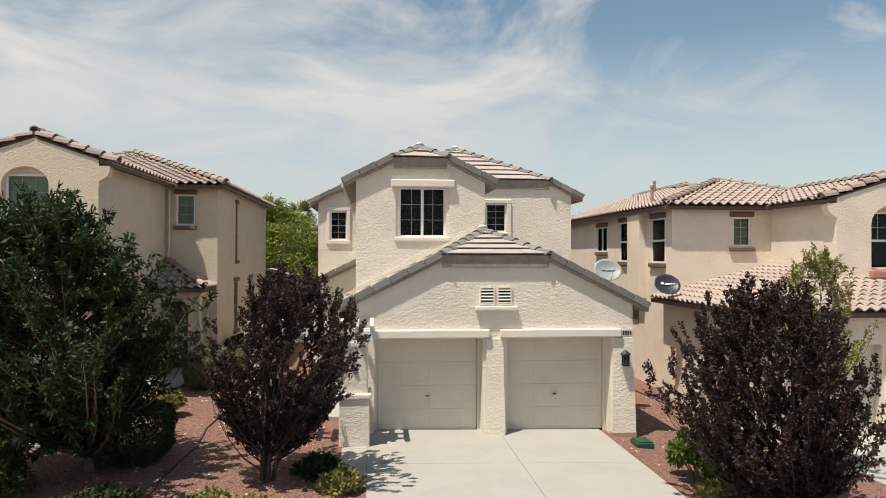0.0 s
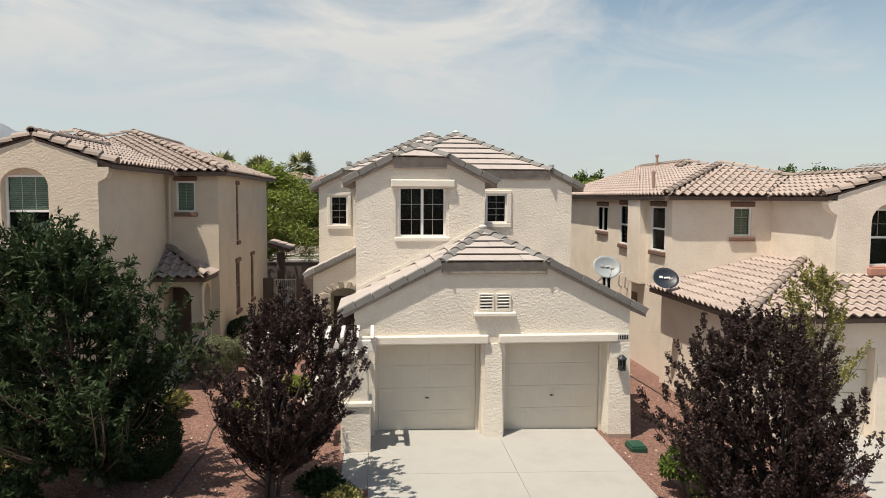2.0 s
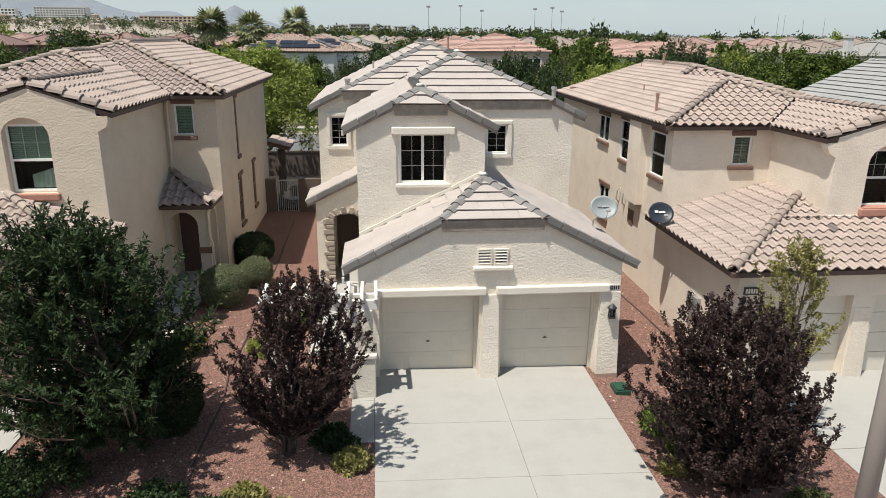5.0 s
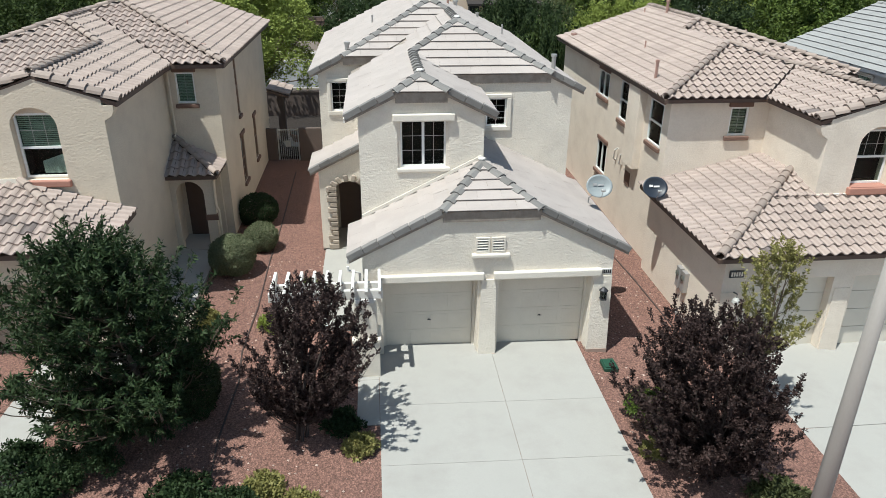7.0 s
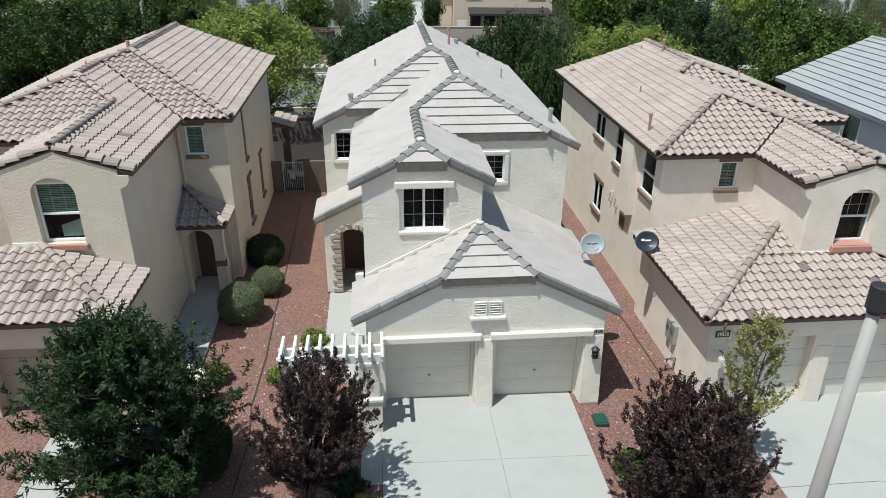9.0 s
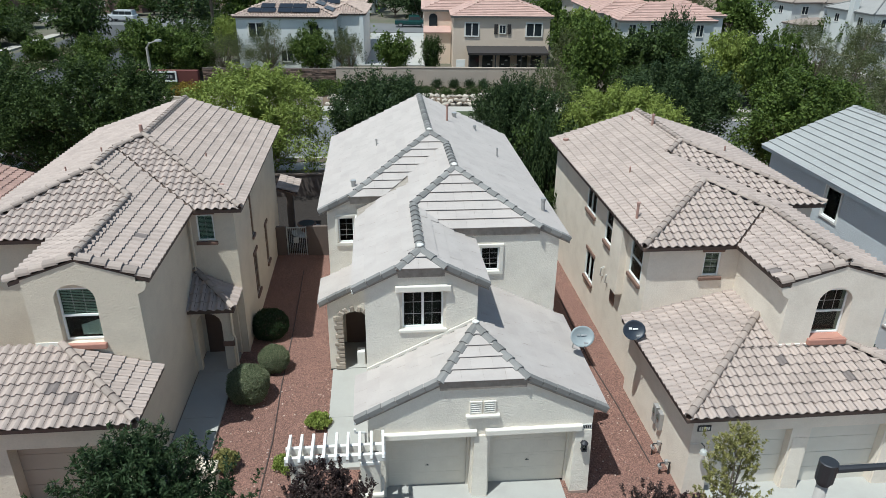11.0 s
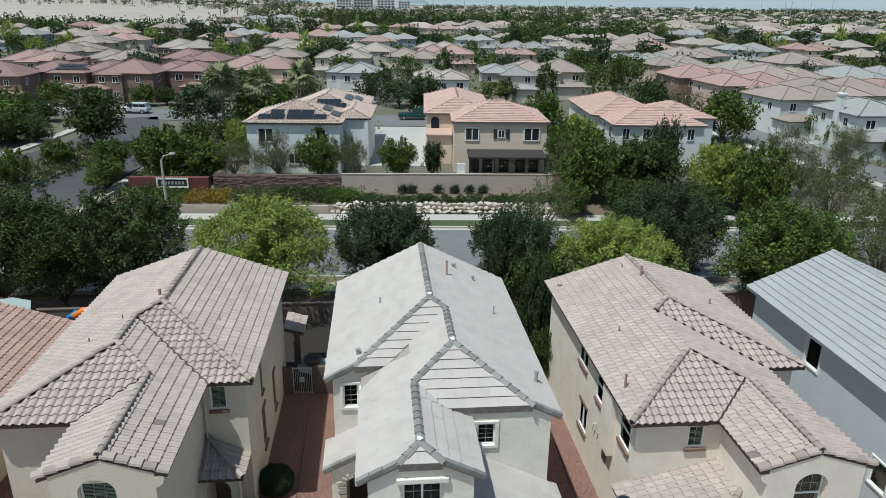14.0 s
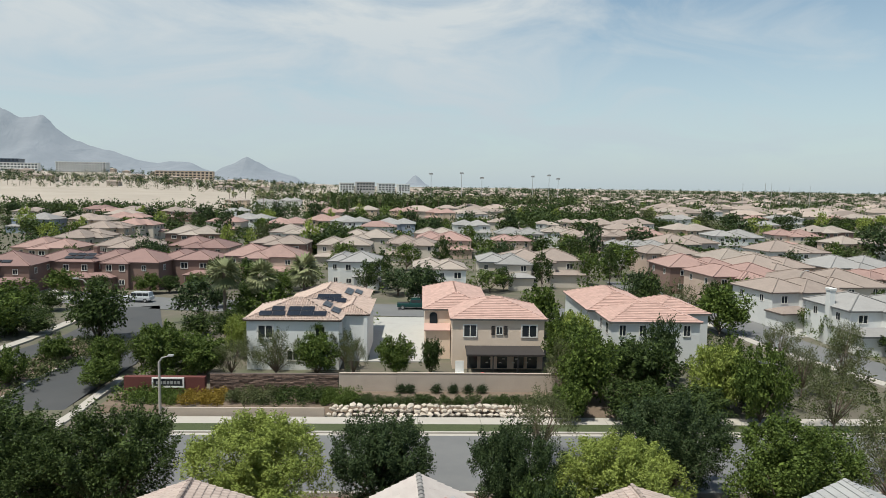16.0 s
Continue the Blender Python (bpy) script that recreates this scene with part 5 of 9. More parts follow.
def tree(base, height, radius, crown_low, leaf_mat, seed, leaves, length, width, clumps=60, clump_r=0.28, lean=(0, 0), trunk_r=0.09, label="", category="tree", name="tree",
         group="", droop=0.2, stems=1, bark=None, shoots=0, taper=0.0, core=0, branches=14, shoot_len=0.42):
    """A tapered trunk with limbs that reach into a crown of many small leaves."""
    rng = random.Random(seed)
    base = Vector(base)
    rz = (height - crown_low) / 2
    c = base + Vector((lean[0], lean[1], crown_low + rz))
    t = thing(name, base, label, category, group)
    pts = [Vector((c.x + (q.x - c.x) * (1 - taper * max(0.0, (q.z - c.z) / rz)), c.y + (q.y - c.y) * (1 - taper * max(0.0, (q.z - c.z) / rz)), q.z)) for q in crown_clumps(rng, c, (radius, radius, rz), clumps)]
    g = Geo()
    fork = base.lerp(c, 0.55)
    fork.z = base.z + max(crown_low * 0.9, 0.35)
    for s in range(stems):
        foot = base + Vector((rng.uniform(-0.15, 0.15), rng.uniform(-0.15, 0.15), -0.1)) * (1 if stems > 1 else 0.01)
        foot.z = base.z - 0.12
        top = fork + Vector((rng.uniform(-0.3, 0.3), rng.uniform(-0.3, 0.3), 0)) * (stems > 1)
        mid = foot.lerp(top, 0.5) + Vector((rng.uniform(-0.06, 0.06), rng.uniform(-0.06, 0.06), 0))
        g.tube([foot, foot + Vector((0, 0, 0.12)), mid, top], [trunk_r * 1.35, trunk_r * 1.05, trunk_r * 0.9, trunk_r * 0.75], 8)
        for q in rng.sample(pts, min(len(pts), max(4, branches // stems))):
            m = top.lerp(q, 0.5) + Vector((0, 0, 0.12 * rz)) + Vector((rng.uniform(-1, 1), rng.uniform(-1, 1), 0)) * 0.08 * radius
            g.tube([top, m, q], [trunk_r * 0.55, trunk_r * 0.32, trunk_r * 0.10], 5)
    part("trunk", g, bark or BARK, t, "", True)
    rad = [clump_r * radius * rng.uniform(0.7, 1.3) for _ in pts]
    for _ in range(shoots):
        a, e = rng.uniform(0, 2 * math.pi), rng.uniform(0.1, 1.35)
        d = Vector((math.cos(a) * math.cos(e), math.sin(a) * math.cos(e), math.sin(e)))
        foot = c + Vector((d.x * radius * (1 - taper * d.z), d.y * radius * (1 - taper * d.z), d.z * rz)) * 0.85
        way = (d + Vector((0, 0, 0.9))).normalized() * radius * rng.uniform(0.4 * shoot_len, shoot_len)
        for k in range(5):
            pts.append(foot + way * (k / 4))
            rad.append(radius * (0.10 - 0.012 * k))
    grow = [1.0] * len(pts)
    for q in crown_clumps(rng, c, (radius * 0.55, radius * 0.55, rz * 0.6), core):
        pts.append(q)
        rad.append(0.22 * radius)
        grow.append(2.4)
    me = leaf_mesh("crown", pts, rad, leaves, length, width, seed, droop, grow=grow)
    part("crown", me, leaf_mat, t)
    return t


def branch_tree(base, height, radius, crown_low, leaf_mat, seed, leaves, length, width, limbs=60, twigs=7, rise=0.6, belly=0.38, lean=(0, 0), trunk_r=0.09, label="", group="",
                stems=1, splay=0.75, droop=0.15, twig_len=0.28, ragged=0.45, leader=0.72, bark=None, spread=0.02, dome=0.6):
    """A tree of limbs that leave the stem and curve upwards, with leafy twigs along them, so that sprigs stand out of the crown."""
    rng = random.Random(seed)
    base = Vector(base)
    t = thing("tree", base, label, "tree", group)
    span = height - crown_low
    wood, starts, ends = Geo(), [], []
    axes = []
    for k in range(stems):
        a = 2 * math.pi * (k + rng.random() * 0.5) / stems
        out = Vector((math.cos(a), math.sin(a), 0)) * (stems > 1)
        foot = base + out * 0.1 + Vector((0, 0, -0.12))
        low = base + Vector((lean[0] * 0.3, lean[1] * 0.3, crown_low + 0.15 * span)) + out * radius * 0.10
        top = base + Vector((lean[0], lean[1], crown_low + leader * span)) + out * radius * 0.26
        wood.tube([foot, foot + Vector((0, 0, 0.14)), low, low.lerp(top, 0.5), top], [trunk_r * 1.4, trunk_r * 1.05, trunk_r * 0.85, trunk_r * 0.5, trunk_r * 0.15], 7)
        axes.append((foot, low, top))

    def on_axis(k, z):
        foot, low, top = axes[k]
        if z < low.z:
            return foot.lerp(low, max(0.25, (z - foot.z) / (low.z - foot.z)))
        return low.lerp(top, min(1.0, (z - low.z) / (top.z - low.z)))

    for i in range(limbs):
        h = (i + rng.random()) / limbs
        a = 2.39996 * i + rng.uniform(-0.5, 0.5)
        k = (h / belly) ** 0.5 if h < belly else ((1 - h) / (1 - belly)) ** dome
        wob = 1 + ragged * noise.noise(Vector((math.cos(a) * 1.4, math.sin(a) * 1.4, 2.2 * h + seed)))
        full = max(0.12, k * wob * rng.uniform(0.45, 1.0) ** 0.45) * radius
        tip = base + Vector((lean[0] + math.cos(a) * full, lean[1] + math.sin(a) * full, crown_low + span * h * (1 + 0.10 * ragged * rng.uniform(-1, 1))))
        near = min(range(stems), key=lambda q: (axes[q][2] - tip).xy.length) if stems > 1 else 0
        start = on_axis(near, tip.z - full * rise - 0.08 * span)
        mid = start.lerp(tip, 0.5) + Vector((math.cos(a), math.sin(a), 0)) * 0.10 * full - Vector((0, 0, 0.12 * full * rise))
        r = trunk_r * (0.22 + 0.2 * (1 - h))
        wood.tube([start, start.lerp(mid, 0.5) + (mid - start.lerp(tip, 0.5)) * 0.3, mid, mid.lerp(tip, 0.5) + (mid - start.lerp(tip, 0.5)) * 0.3, tip], [r, r * 0.8, r * 0.6, r * 0.4, r * 0.15], 4)
        for j in range(twigs):
            u = 0.22 + 0.78 * (j + rng.random()) / twigs
            if j == twigs - 1:
                u = 1.0
            p = start * (1 - u) ** 2 + mid * 2 * u * (1 - u) + tip * u * u
            way = ((mid - start) * (1 - u) + (tip - mid) * u).normalized()
            side = Vector((rng.gauss(0, 1), rng.gauss(0, 1), rng.gauss(0, 1))).normalized()
            way = (way * 0.7 + side * (0.75 if u < 1 else 0.2) + Vector((0, 0, 0.30 * rise + 0.08))).normalized()
            far = p + way * radius * twig_len * (1.15 - 0.5 * u) * rng.uniform(0.6, 1.25)
            starts.append(p); ends.append(far)
            wood.tube([p, far], [r * 0.25, r * 0.08], 3, False)
    part("trunk", wood, bark or BARK, t, "", True)
    part("crown", twig_leaves("crown", starts, ends, leaves, length, width, seed, splay, droop, spread), leaf_mat, t)
    return t


def clipped_shrub(base, radius, height, leaf_mat, seed, leaves, length, label, group="round shrubs", boxy=2.3):
    """A shrub clipped to a rounded form: short stems and a dense uneven skin of small leaves."""
    rng = np.random.default_rng(seed)
    base = Vector(base)
    t = thing("shrub", base, label, "shrub", group)
    g = Geo()
    for k in range(6):
        a = k * 1.05
        g.tube([base + Vector((0.05 * math.cos(a), 0.05 * math.sin(a), -0.08)), base + Vector((0.5 * radius * math.cos(a), 0.5 * radius * math.sin(a), 0.55 * height))], [0.025, 0.01], 5)
    part("stem", g, BARK, t)
    d = rng.normal(size=(leaves, 3))
    d /= (np.abs(d) ** boxy).sum(axis=1)[:, None] ** (1 / boxy)
    bumps = np.array([noise.noise(Vector(q) * 2.6 + Vector((seed, 0, 0))) for q in d])
    r = rng.uniform(0.80, 1.0, leaves) ** 0.5 + 0.10 * bumps
    q = d * r[:, None] * np.array((radius, radius, height / 2)) + np.array((base.x, base.y, base.z + height / 2))
    q = q[q[:, 2] > base.z]
    d = d[: len(q)] if len(q) == leaves else (q - np.array((base.x, base.y, base.z + height / 2))) / np.array((radius, radius, height / 2))
    n = len(q)
    axis = rng.normal(size=(n, 3)) + d * 0.4
    axis /= np.linalg.norm(axis, axis=1)[:, None]
    side = np.cross(axis, d + rng.normal(size=(n, 3)) * 0.5)
    side /= np.linalg.norm(side, axis=1)[:, None] + 1e-9
    ln = (length * rng.uniform(0.7, 1.2, n))[:, None]
    v = np.empty((n, 4, 3))
    v[:, 0], v[:, 2] = q, q + axis * ln
    v[:, 1], v[:, 3] = q + axis * ln * 0.5 + side * ln * 0.32, q + axis * ln * 0.5 - side * ln * 0.32
    part("foliage", quad_mesh("leaves", v), leaf_mat, t)
    return t


def shrub(base, radius, height, leaf_mat, seed, leaves, length, width, label, group="", flat_top=False):
    """A low dense bush: leaves in a shell over short stems."""
    rng = random.Random(seed)
    base = Vector(base)
    t = thing("shrub", base, label, "shrub", group)
    pts, rad = [], []
    for k in range(34):
        a, q = rng.uniform(0, 2 * math.pi), rng.uniform(0, 1) ** 0.5
        z = height * (0.25 + 0.6 * math.sqrt(max(0.0, 1 - q * q)) * rng.uniform(0.4, 1.0))
        if flat_top:
            z = height * rng.uniform(0.2, 0.88)
        pts.append(base + Vector((math.cos(a) * q * radius * 0.85, math.sin(a) * q * radius * 0.85, z)))
        rad.append(0.24 * radius)
    g = Geo()
    for q in rng.sample(pts, 7):
        g.tube([base + Vector((rng.uniform(-0.05, 0.05), rng.uniform(-0.05, 0.05), -0.08)), base.lerp(q, 0.5), q], [0.025, 0.018, 0.006], 5)
    part("stem", g, BARK, t)
    part("foliage", leaf_mesh("leaves", pts, rad, int(leaves * 1.5), length * 1.3, width * 1.4, seed, 0.0, 0.9), leaf_mat, t)
    return t


def build_palm(base, height, seed, fronds=34, length=1.7, skirt=True, label="tall fan palm with a shaggy trunk", leaf_w=0.10):
    rng = random.Random(seed)
    base = Vector(base)
    t = thing("palm_tree", base, label, "palm tree", "palm trees")
    top = base + Vector((rng.uniform(-0.2, 0.2), rng.uniform(-0.2, 0.2), height))
    g = Geo()
    g.tube([base + Vector((0, 0, -0.2)), base + Vector((0, 0, 0.4)), base.lerp(top, 0.6), top], [0.34, 0.26, 0.22, 0.30], 8)
    part("trunk", g, BARK, t)
    f = Geo()
    for k in range(fronds):
        a = rng.uniform(0, 2 * math.pi)
        e = rng.uniform(-1.15, 1.25)
        d = Vector((math.cos(a) * math.cos(e), math.sin(a) * math.cos(e), math.sin(e)))
        hub = top + d * length * 0.34
        side = d.cross(Vector((0, 0, 1))).normalized()
        up = side.cross(d)
        for j in range(9):
            b = (j - 4) * 0.30
            tip = hub + (d * math.cos(b) + side * math.sin(b)) * length * 0.68 + Vector((0, 0, -0.22 * length * (0.4 + abs(b))))
            w = leaf_w * (0.7 if abs(b) > 0.8 else 1)
            f.poly(hub, hub.lerp(tip, 0.5) + (side * math.cos(b) - d * math.sin(b)) * w + up * 0.02, tip, hub.lerp(tip, 0.5) - (side * math.cos(b) - d * math.sin(b)) * w)
        f.poly(top, top + side * 0.025, hub + side * 0.02, hub - side * 0.02)
    part("frond_crown", f, LEAF_PALM, t)
    return t

# ---- ground ----
def ground_z(x, y):
    """Lots fall gently from left to right, and the land rises far off on the left."""
    cx = max(-16.0, min(22.0, x))
    lots = -0.035 * (cx - 2.0)
    if abs(cx - 2.2) < 3.2:
        lots *= 0.6
    t = max(0.0, min(1.0, (y - 36.0) / 12.0))
    t = t * t * (3 - 2 * t)
    u = max(0.0, min(1.0, (y - 68.0) / 8.0))
    fan = 0.026 * min(550.0, max(0.0, y - 450.0)) + 0.05 * min(450.0, max(0.0, y - 1000.0))
    side = max(0.0, min(1.0, -x / (0.35 * max(y, 1.0))))
    return (lots - 0.04) * (1 - t) - 0.2 * t + 0.7 * u + fan * side


def build_ground():
    xs = [-2600, -1800, -1200, -800, -500, -300, -200, -120, -80, -60, -45, -35, -28, -22] + [-18 + 0.75 * k for k in range(62)] + [30, 36, 45, 60, 80, 120, 200, 300, 500, 800, 1200, 1800, 2600]
    ys = [-300, -100, -40, -20, -10, -5, 0, 3] + [5 + 1.0 * k for k in range(48)] + [54, 58, 64, 72, 84, 100, 130, 170, 230, 300, 400, 450, 550, 750, 1000, 1400, 2000, 3000, 4400]
    v = [(x, y, ground_z(x, y)) for y in ys for x in xs]
    n = len(xs)
    fcs = [(j * n + i, j * n + i + 1, (j + 1) * n + i + 1, (j + 1) * n + i) for j in range(len(ys) - 1) for i in range(n - 1)]
    me = bpy.data.meshes.new("ground")
    me.from_pydata(v, [], fcs)
    me.materials.append(GRAVEL)
    me.materials.append(DIRT)
    me.materials.append(YARDS)
    for p in me.polygons:
        c = p.center
        p.material_index = 0 if c.y < 50 and -40 < c.x < 40 else 2
        if c.y > 425 and c.x < -0.02 * c.y or c.y > 1000:
            p.material_index = 1
        p.use_smooth = True
    tagged(new("ground", me), "red gravel yards and pale desert dirt", "ground", kind="structure")


build_ground()


# driveway of the cream house: slabs with open joints
drive = thing("driveway", (2.4, 12, -0.1), "pale concrete driveway in slabs with open joints", "driveway", kind="structure")
for x0, x1 in ((-0.42, 2.603), (2.611, 5.05)):
    for y0, y1 in ((-6.0, 5.3), (5.308, 8.6), (8.608, 11.55), (11.558, 13.6), (13.608, 16.35)):
        zf = lambda x: 0.02 - 0.02 * (x - 2.4) - 0.045
        g = Geo()
        t = -0.12
        pts = [(x, y, zf(x) - 0.012 * (16.2 - y) / 4) for x, y in ((x0, y0), (x1, y0), (x1, y1), (x0, y1))]
        g.prism(pts, (0, 0, t))
        part("slab", g, CONCRETE, drive)

g = Geo(); g.prism([(-0.40, -5.9, -0.105), (5.03, -5.9, -0.16), (5.03, 16.3, -0.10), (-0.40, 16.3, -0.045)], (0, 0, -0.06))
part("joint_bed", g, material("joint_grit", (0.27, 0.25, 0.225), 0.95, vary=0.2, scale=4), drive)

# ---- front yards ----
# walk beside the driveway to the porch
g = Geo()
for y0, y1 in ((12.9, 14.65), (14.66, 17.0), (17.01, 19.5), (19.51, 22.4)):
    x0 = -1.55 if y0 < 16 else -2.17
    g.box(x0, y0, -0.15, -0.80 if y0 > 16 else -0.43, y1, 0.035 if y0 < 16 else 0.16)
part("slab", g, CONCRETE, drive)
g = Geo(); g.box(-2.25, 22.42, -0.15, -0.8, 24.28, 0.18)
single("porch_floor", g, CONCRETE, "shaded concrete porch floor", "floor", kind="structure")
# walk and drive of the tan house
walk_l = thing("walk", (-6.2, 19, 0.3), "grey concrete entry walk beside the tan house", "walk", kind="structure")
for y0, y1 in ((14.3, 16.8), (16.82, 19.6), (19.62, 22.3), (22.32, 23.75)):
    g = Geo(); g.box(-7.08, y0, 0.05, -5.75, y1, 0.33)
    part("slab", g, CONCRETE, walk_l)
drive_l = thing("driveway", (-10.5, 10, 0.3), "pale concrete driveway of the tan house", "driveway", kind="structure")
for x0, x1 in ((-13.8, -10.7), (-10.68, -7.6)):
    for y0, y1 in ((-6, 6), (6.02, 9.5), (9.52, 12.5), (12.52, 16.1)):
        g = Geo(); g.box(x0, y0, 0.0, x1, y1, 0.34)
        part("slab", g, CONCRETE, drive_l)
drive_r = thing("driveway", (12, 10, -0.35), "pale concrete driveway of the sand-coloured house", "driveway", kind="structure")
for x0, x1 in ((8.9, 12.1), (12.12, 15.4)):
    for y0, y1 in ((-6, 5.5), (5.52, 8.9), (8.92, 12.3), (12.32, 15.95)):
        g = Geo(); g.box(x0, y0, -0.6, x1, y1, -0.30 - 0.012 * (x0 - 8.9))
        part("slab", g, CONCRETE, drive_r)
# low stucco walls by the tan house's walk
for x0, x1, y0, y1, z1 in ((-6.45, -5.95, 16.3, 16.55, 1.38), (-5.94, -5.58, 16.3, 16.55, 1.22), (-5.56, -5.16, 15.95, 16.4, 1.16), (-8.3, -7.15, 14.9, 15.2, 0.85)):
    g = Geo()
    g.bevel_box(x0, y0, 0.05, x1, y1, z1, 0.03)
    g.bevel_box(x0 - 0.04, y0 - 0.04, z1 - 0.01, x1 + 0.04, y1 + 0.04, z1 + 0.07, 0.02)
    single("garden_wall", g, STUCCO_L, "low tan stucco garden wall with a rounded cap", "wall", "garden walls")

# pergola over the walk
pg = thing("pergola", (-1.6, 15.15, 0), "white painted timber pergola on a stucco pier", "pergola")
g = Geo(); g.bevel_box(-0.98, 14.85, -0.1, -0.42, 15.4, 2.22, 0.03); part("pier", g, STUCCO, pg, "textured cream stucco pier")
g = Geo(); g.bevel_box(-1.02, 14.80, -0.1, -0.38, 15.44, 1.02, 0.02); part("pier_base", g, STUCCO, pg)
g = Geo(); g.bevel_box(-1.06, 14.76, 1.02, -0.34, 15.48, 1.14, 0.03); part("pier_ledge", g, TRIM, pg)
g = Geo(); g.bevel_box(-2.86, 14.9, -0.1, -2.4, 15.35, 2.22, 0.03); part("pier", g, STUCCO, pg)
for y in (14.92, 15.32):
    g = Geo(); g.bevel_box(-2.98, y - 0.05, 2.22, -0.27, y + 0.05, 2.46, 0.012); part("beam", g, WHITE, pg)
for k in range(9):
    x = -2.86 + 0.315 * k
    g = Geo()
    g.prism([(x - 0.035, 14.58, 2.58), (x - 0.035, 14.66, 2.46), (x - 0.035, 15.58, 2.46), (x - 0.035, 15.66, 2.58), (x - 0.035, 15.62, 2.66), (x - 0.035, 14.62, 2.66)], (0.07, 0, 0))
    part("rafter", g, WHITE, pg)
for y in (14.92, 15.32):
    g = Geo(); g.bevel_box(-0.95, y - 0.09, 2.12, -0.45, y + 0.09, 2.22, 0.012); part("bracket", g, WHITE, pg)

# wall lamp and number plate on the garage
lamp = thing("wall_lamp", (5.48, 15.68, 1.55), "small dark metal lantern on the garage pier", "lamp")
g = Geo(); g.bevel_box(5.43, 15.6, 1.56, 5.55, 15.71, 1.76, 0.01); part("lantern_body", g, GLASS, lamp)
for bx, by in ((5.43, 15.6), (5.55, 15.6), (5.43, 15.71), (5.55, 15.71)):
    g = Geo(); g.box(bx - 0.01, by - 0.01, 1.54, bx + 0.01, by + 0.01, 1.78); part("lantern_bar", g, METAL_DARK, lamp)
g = Geo(); g.bevel_box(5.41, 15.58, 1.51, 5.57, 15.73, 1.55, 0.01); part("lantern_base", g, METAL_DARK, lamp)
g = Geo(); g.box(5.46, 15.71, 1.60, 5.52, 15.81, 1.80); part("bracket", g, METAL_DARK, lamp)
g = Geo(); g.tube([(5.49, 15.655, 1.77), (5.49, 15.655, 1.80), (5.49, 15.655, 1.87)], [0.12, 0.11, 0.03], 8); part("lantern_cap", g, METAL_DARK, lamp)
plate = thing("number_plate", (5.52, 15.73, 2.25), "white plate with dark digits on the garage", "number plate")
g = Geo(); g.box(5.40, 15.8, 2.18, 5.70, 15.828, 2.34); part("plate", g, WHITE, plate)
for k in range(5):
    g = Geo(); g.box(5.42 + 0.055 * k, 15.794, 2.21, 5.46 + 0.055 * k, 15.8, 2.31); part("bar", g, METAL_DARK, plate)
plate = thing("number_plate", (9.0, 15.55, 2.1), "dark plate with pale digits on the garage corner", "number plate")
g = Geo(); g.box(8.82, 15.565, 2.05, 9.22, 15.598, 2.25); part("plate", g, METAL_DARK, plate)
for k in range(5):
    g = Geo(); g.box(8.86 + 0.068 * k, 15.558, 2.09, 8.905 + 0.068 * k, 15.565, 2.21); part("bar", g, TRIM, plate)
lamp = thing("wall_lamp", (9.02, 15.4, 1.5), "dark wall lantern with a pale shade on the garage pier", "lamp")
g = Geo(); g.tube([(9.02, 15.56, 1.62), (9.02, 15.38, 1.66), (9.02, 15.36, 1.55)], 0.02, 6); part("arm", g, METAL_DARK, lamp)
g = Geo(); g.tube([(9.02, 15.36, 1.56), (9.02, 15.36, 1.50), (9.02, 15.36, 1.42)], [0.04, 0.10, 0.12], 12); part("shade", g, MUNTIN, lamp)


def satellite_dish(at, aim, dish_mat, mast_foot, seed, label):
    """A shallow oval reflector with a feed arm on a bent mast."""
    at = Vector(at)
    t = thing("satellite_dish", mast_foot, label, "satellite dish", "satellite dishes")
    m = Matrix.Translation(at) @ Vector(aim).to_track_quat("Z", "Y").to_matrix().to_4x4()
    g = Geo(m)
    rings, n = 6, 28
    v, fc = [(0, 0, 0)], []
    for back in (0, -0.012):
        for r in range(1, rings + 1):
            for k in range(n):
                a, q = 2 * math.pi * k / n, r / rings
                v.append((0.39 * q * math.cos(a), 0.34 * q * math.sin(a), 0.11 * q * q + back))
    fc += [(0, 1 + k, 1 + (k + 1) % n) for k in range(n)]
    for half in (0, rings * n):
        for r in range(rings - 1):
            for k in range(n):
                i = 1 + half + r * n
                fc.append((i + k, i + n + k, i + n + (k + 1) % n, i + (k + 1) % n))
    i, j = 1 + (rings - 1) * n, 1 + rings * n + (rings - 1) * n
    fc += [(i + k, j + k, j + (k + 1) % n, i + (k + 1) % n) for k in range(n)]
    g.add(v, fc)
    part("reflector", g, dish_mat, t, "", True)
    lg = Geo(m)
    lg.prism([(-0.16, 0.03, 0.04), (-0.05, 0.03, 0.035), (-0.05, 0.10, 0.04), (-0.16, 0.10, 0.05)], (0, 0, 0.004))
    lg.prism([(-0.02, 0.02, 0.03), (0.16, 0.02, 0.04), (0.16, 0.07, 0.045), (-0.02, 0.07, 0.03)], (0, 0, 0.004))
    part("marking", lg, WHITE if dish_mat is DISH_DARK else METAL_GREY, t, "plain printed mark")
    a = Geo(m)
    a.tube([(0, -0.33, 0.08), (0, -0.32, 0.22), (0, -0.20, 0.40)], 0.012, 6)
    part("feed_arm", a, METAL_GREY, t)
    hd = Geo(m)
    hd.bevel_box(-0.06, -0.23, 0.38, 0.06, -0.17, 0.45, 0.012)
    part("feed_horn", hd, METAL_GREY, t)
    p = Geo()
    behind = m @ Vector((0, 0, -0.05))
    p.tube([behind, behind + Vector((0, 0, -0.14)), Vector(mast_foot) + Vector((0, 0, 0.25)), mast_foot], 0.022, 8)
    part("mast", p, METAL_GREY, t)
    return t


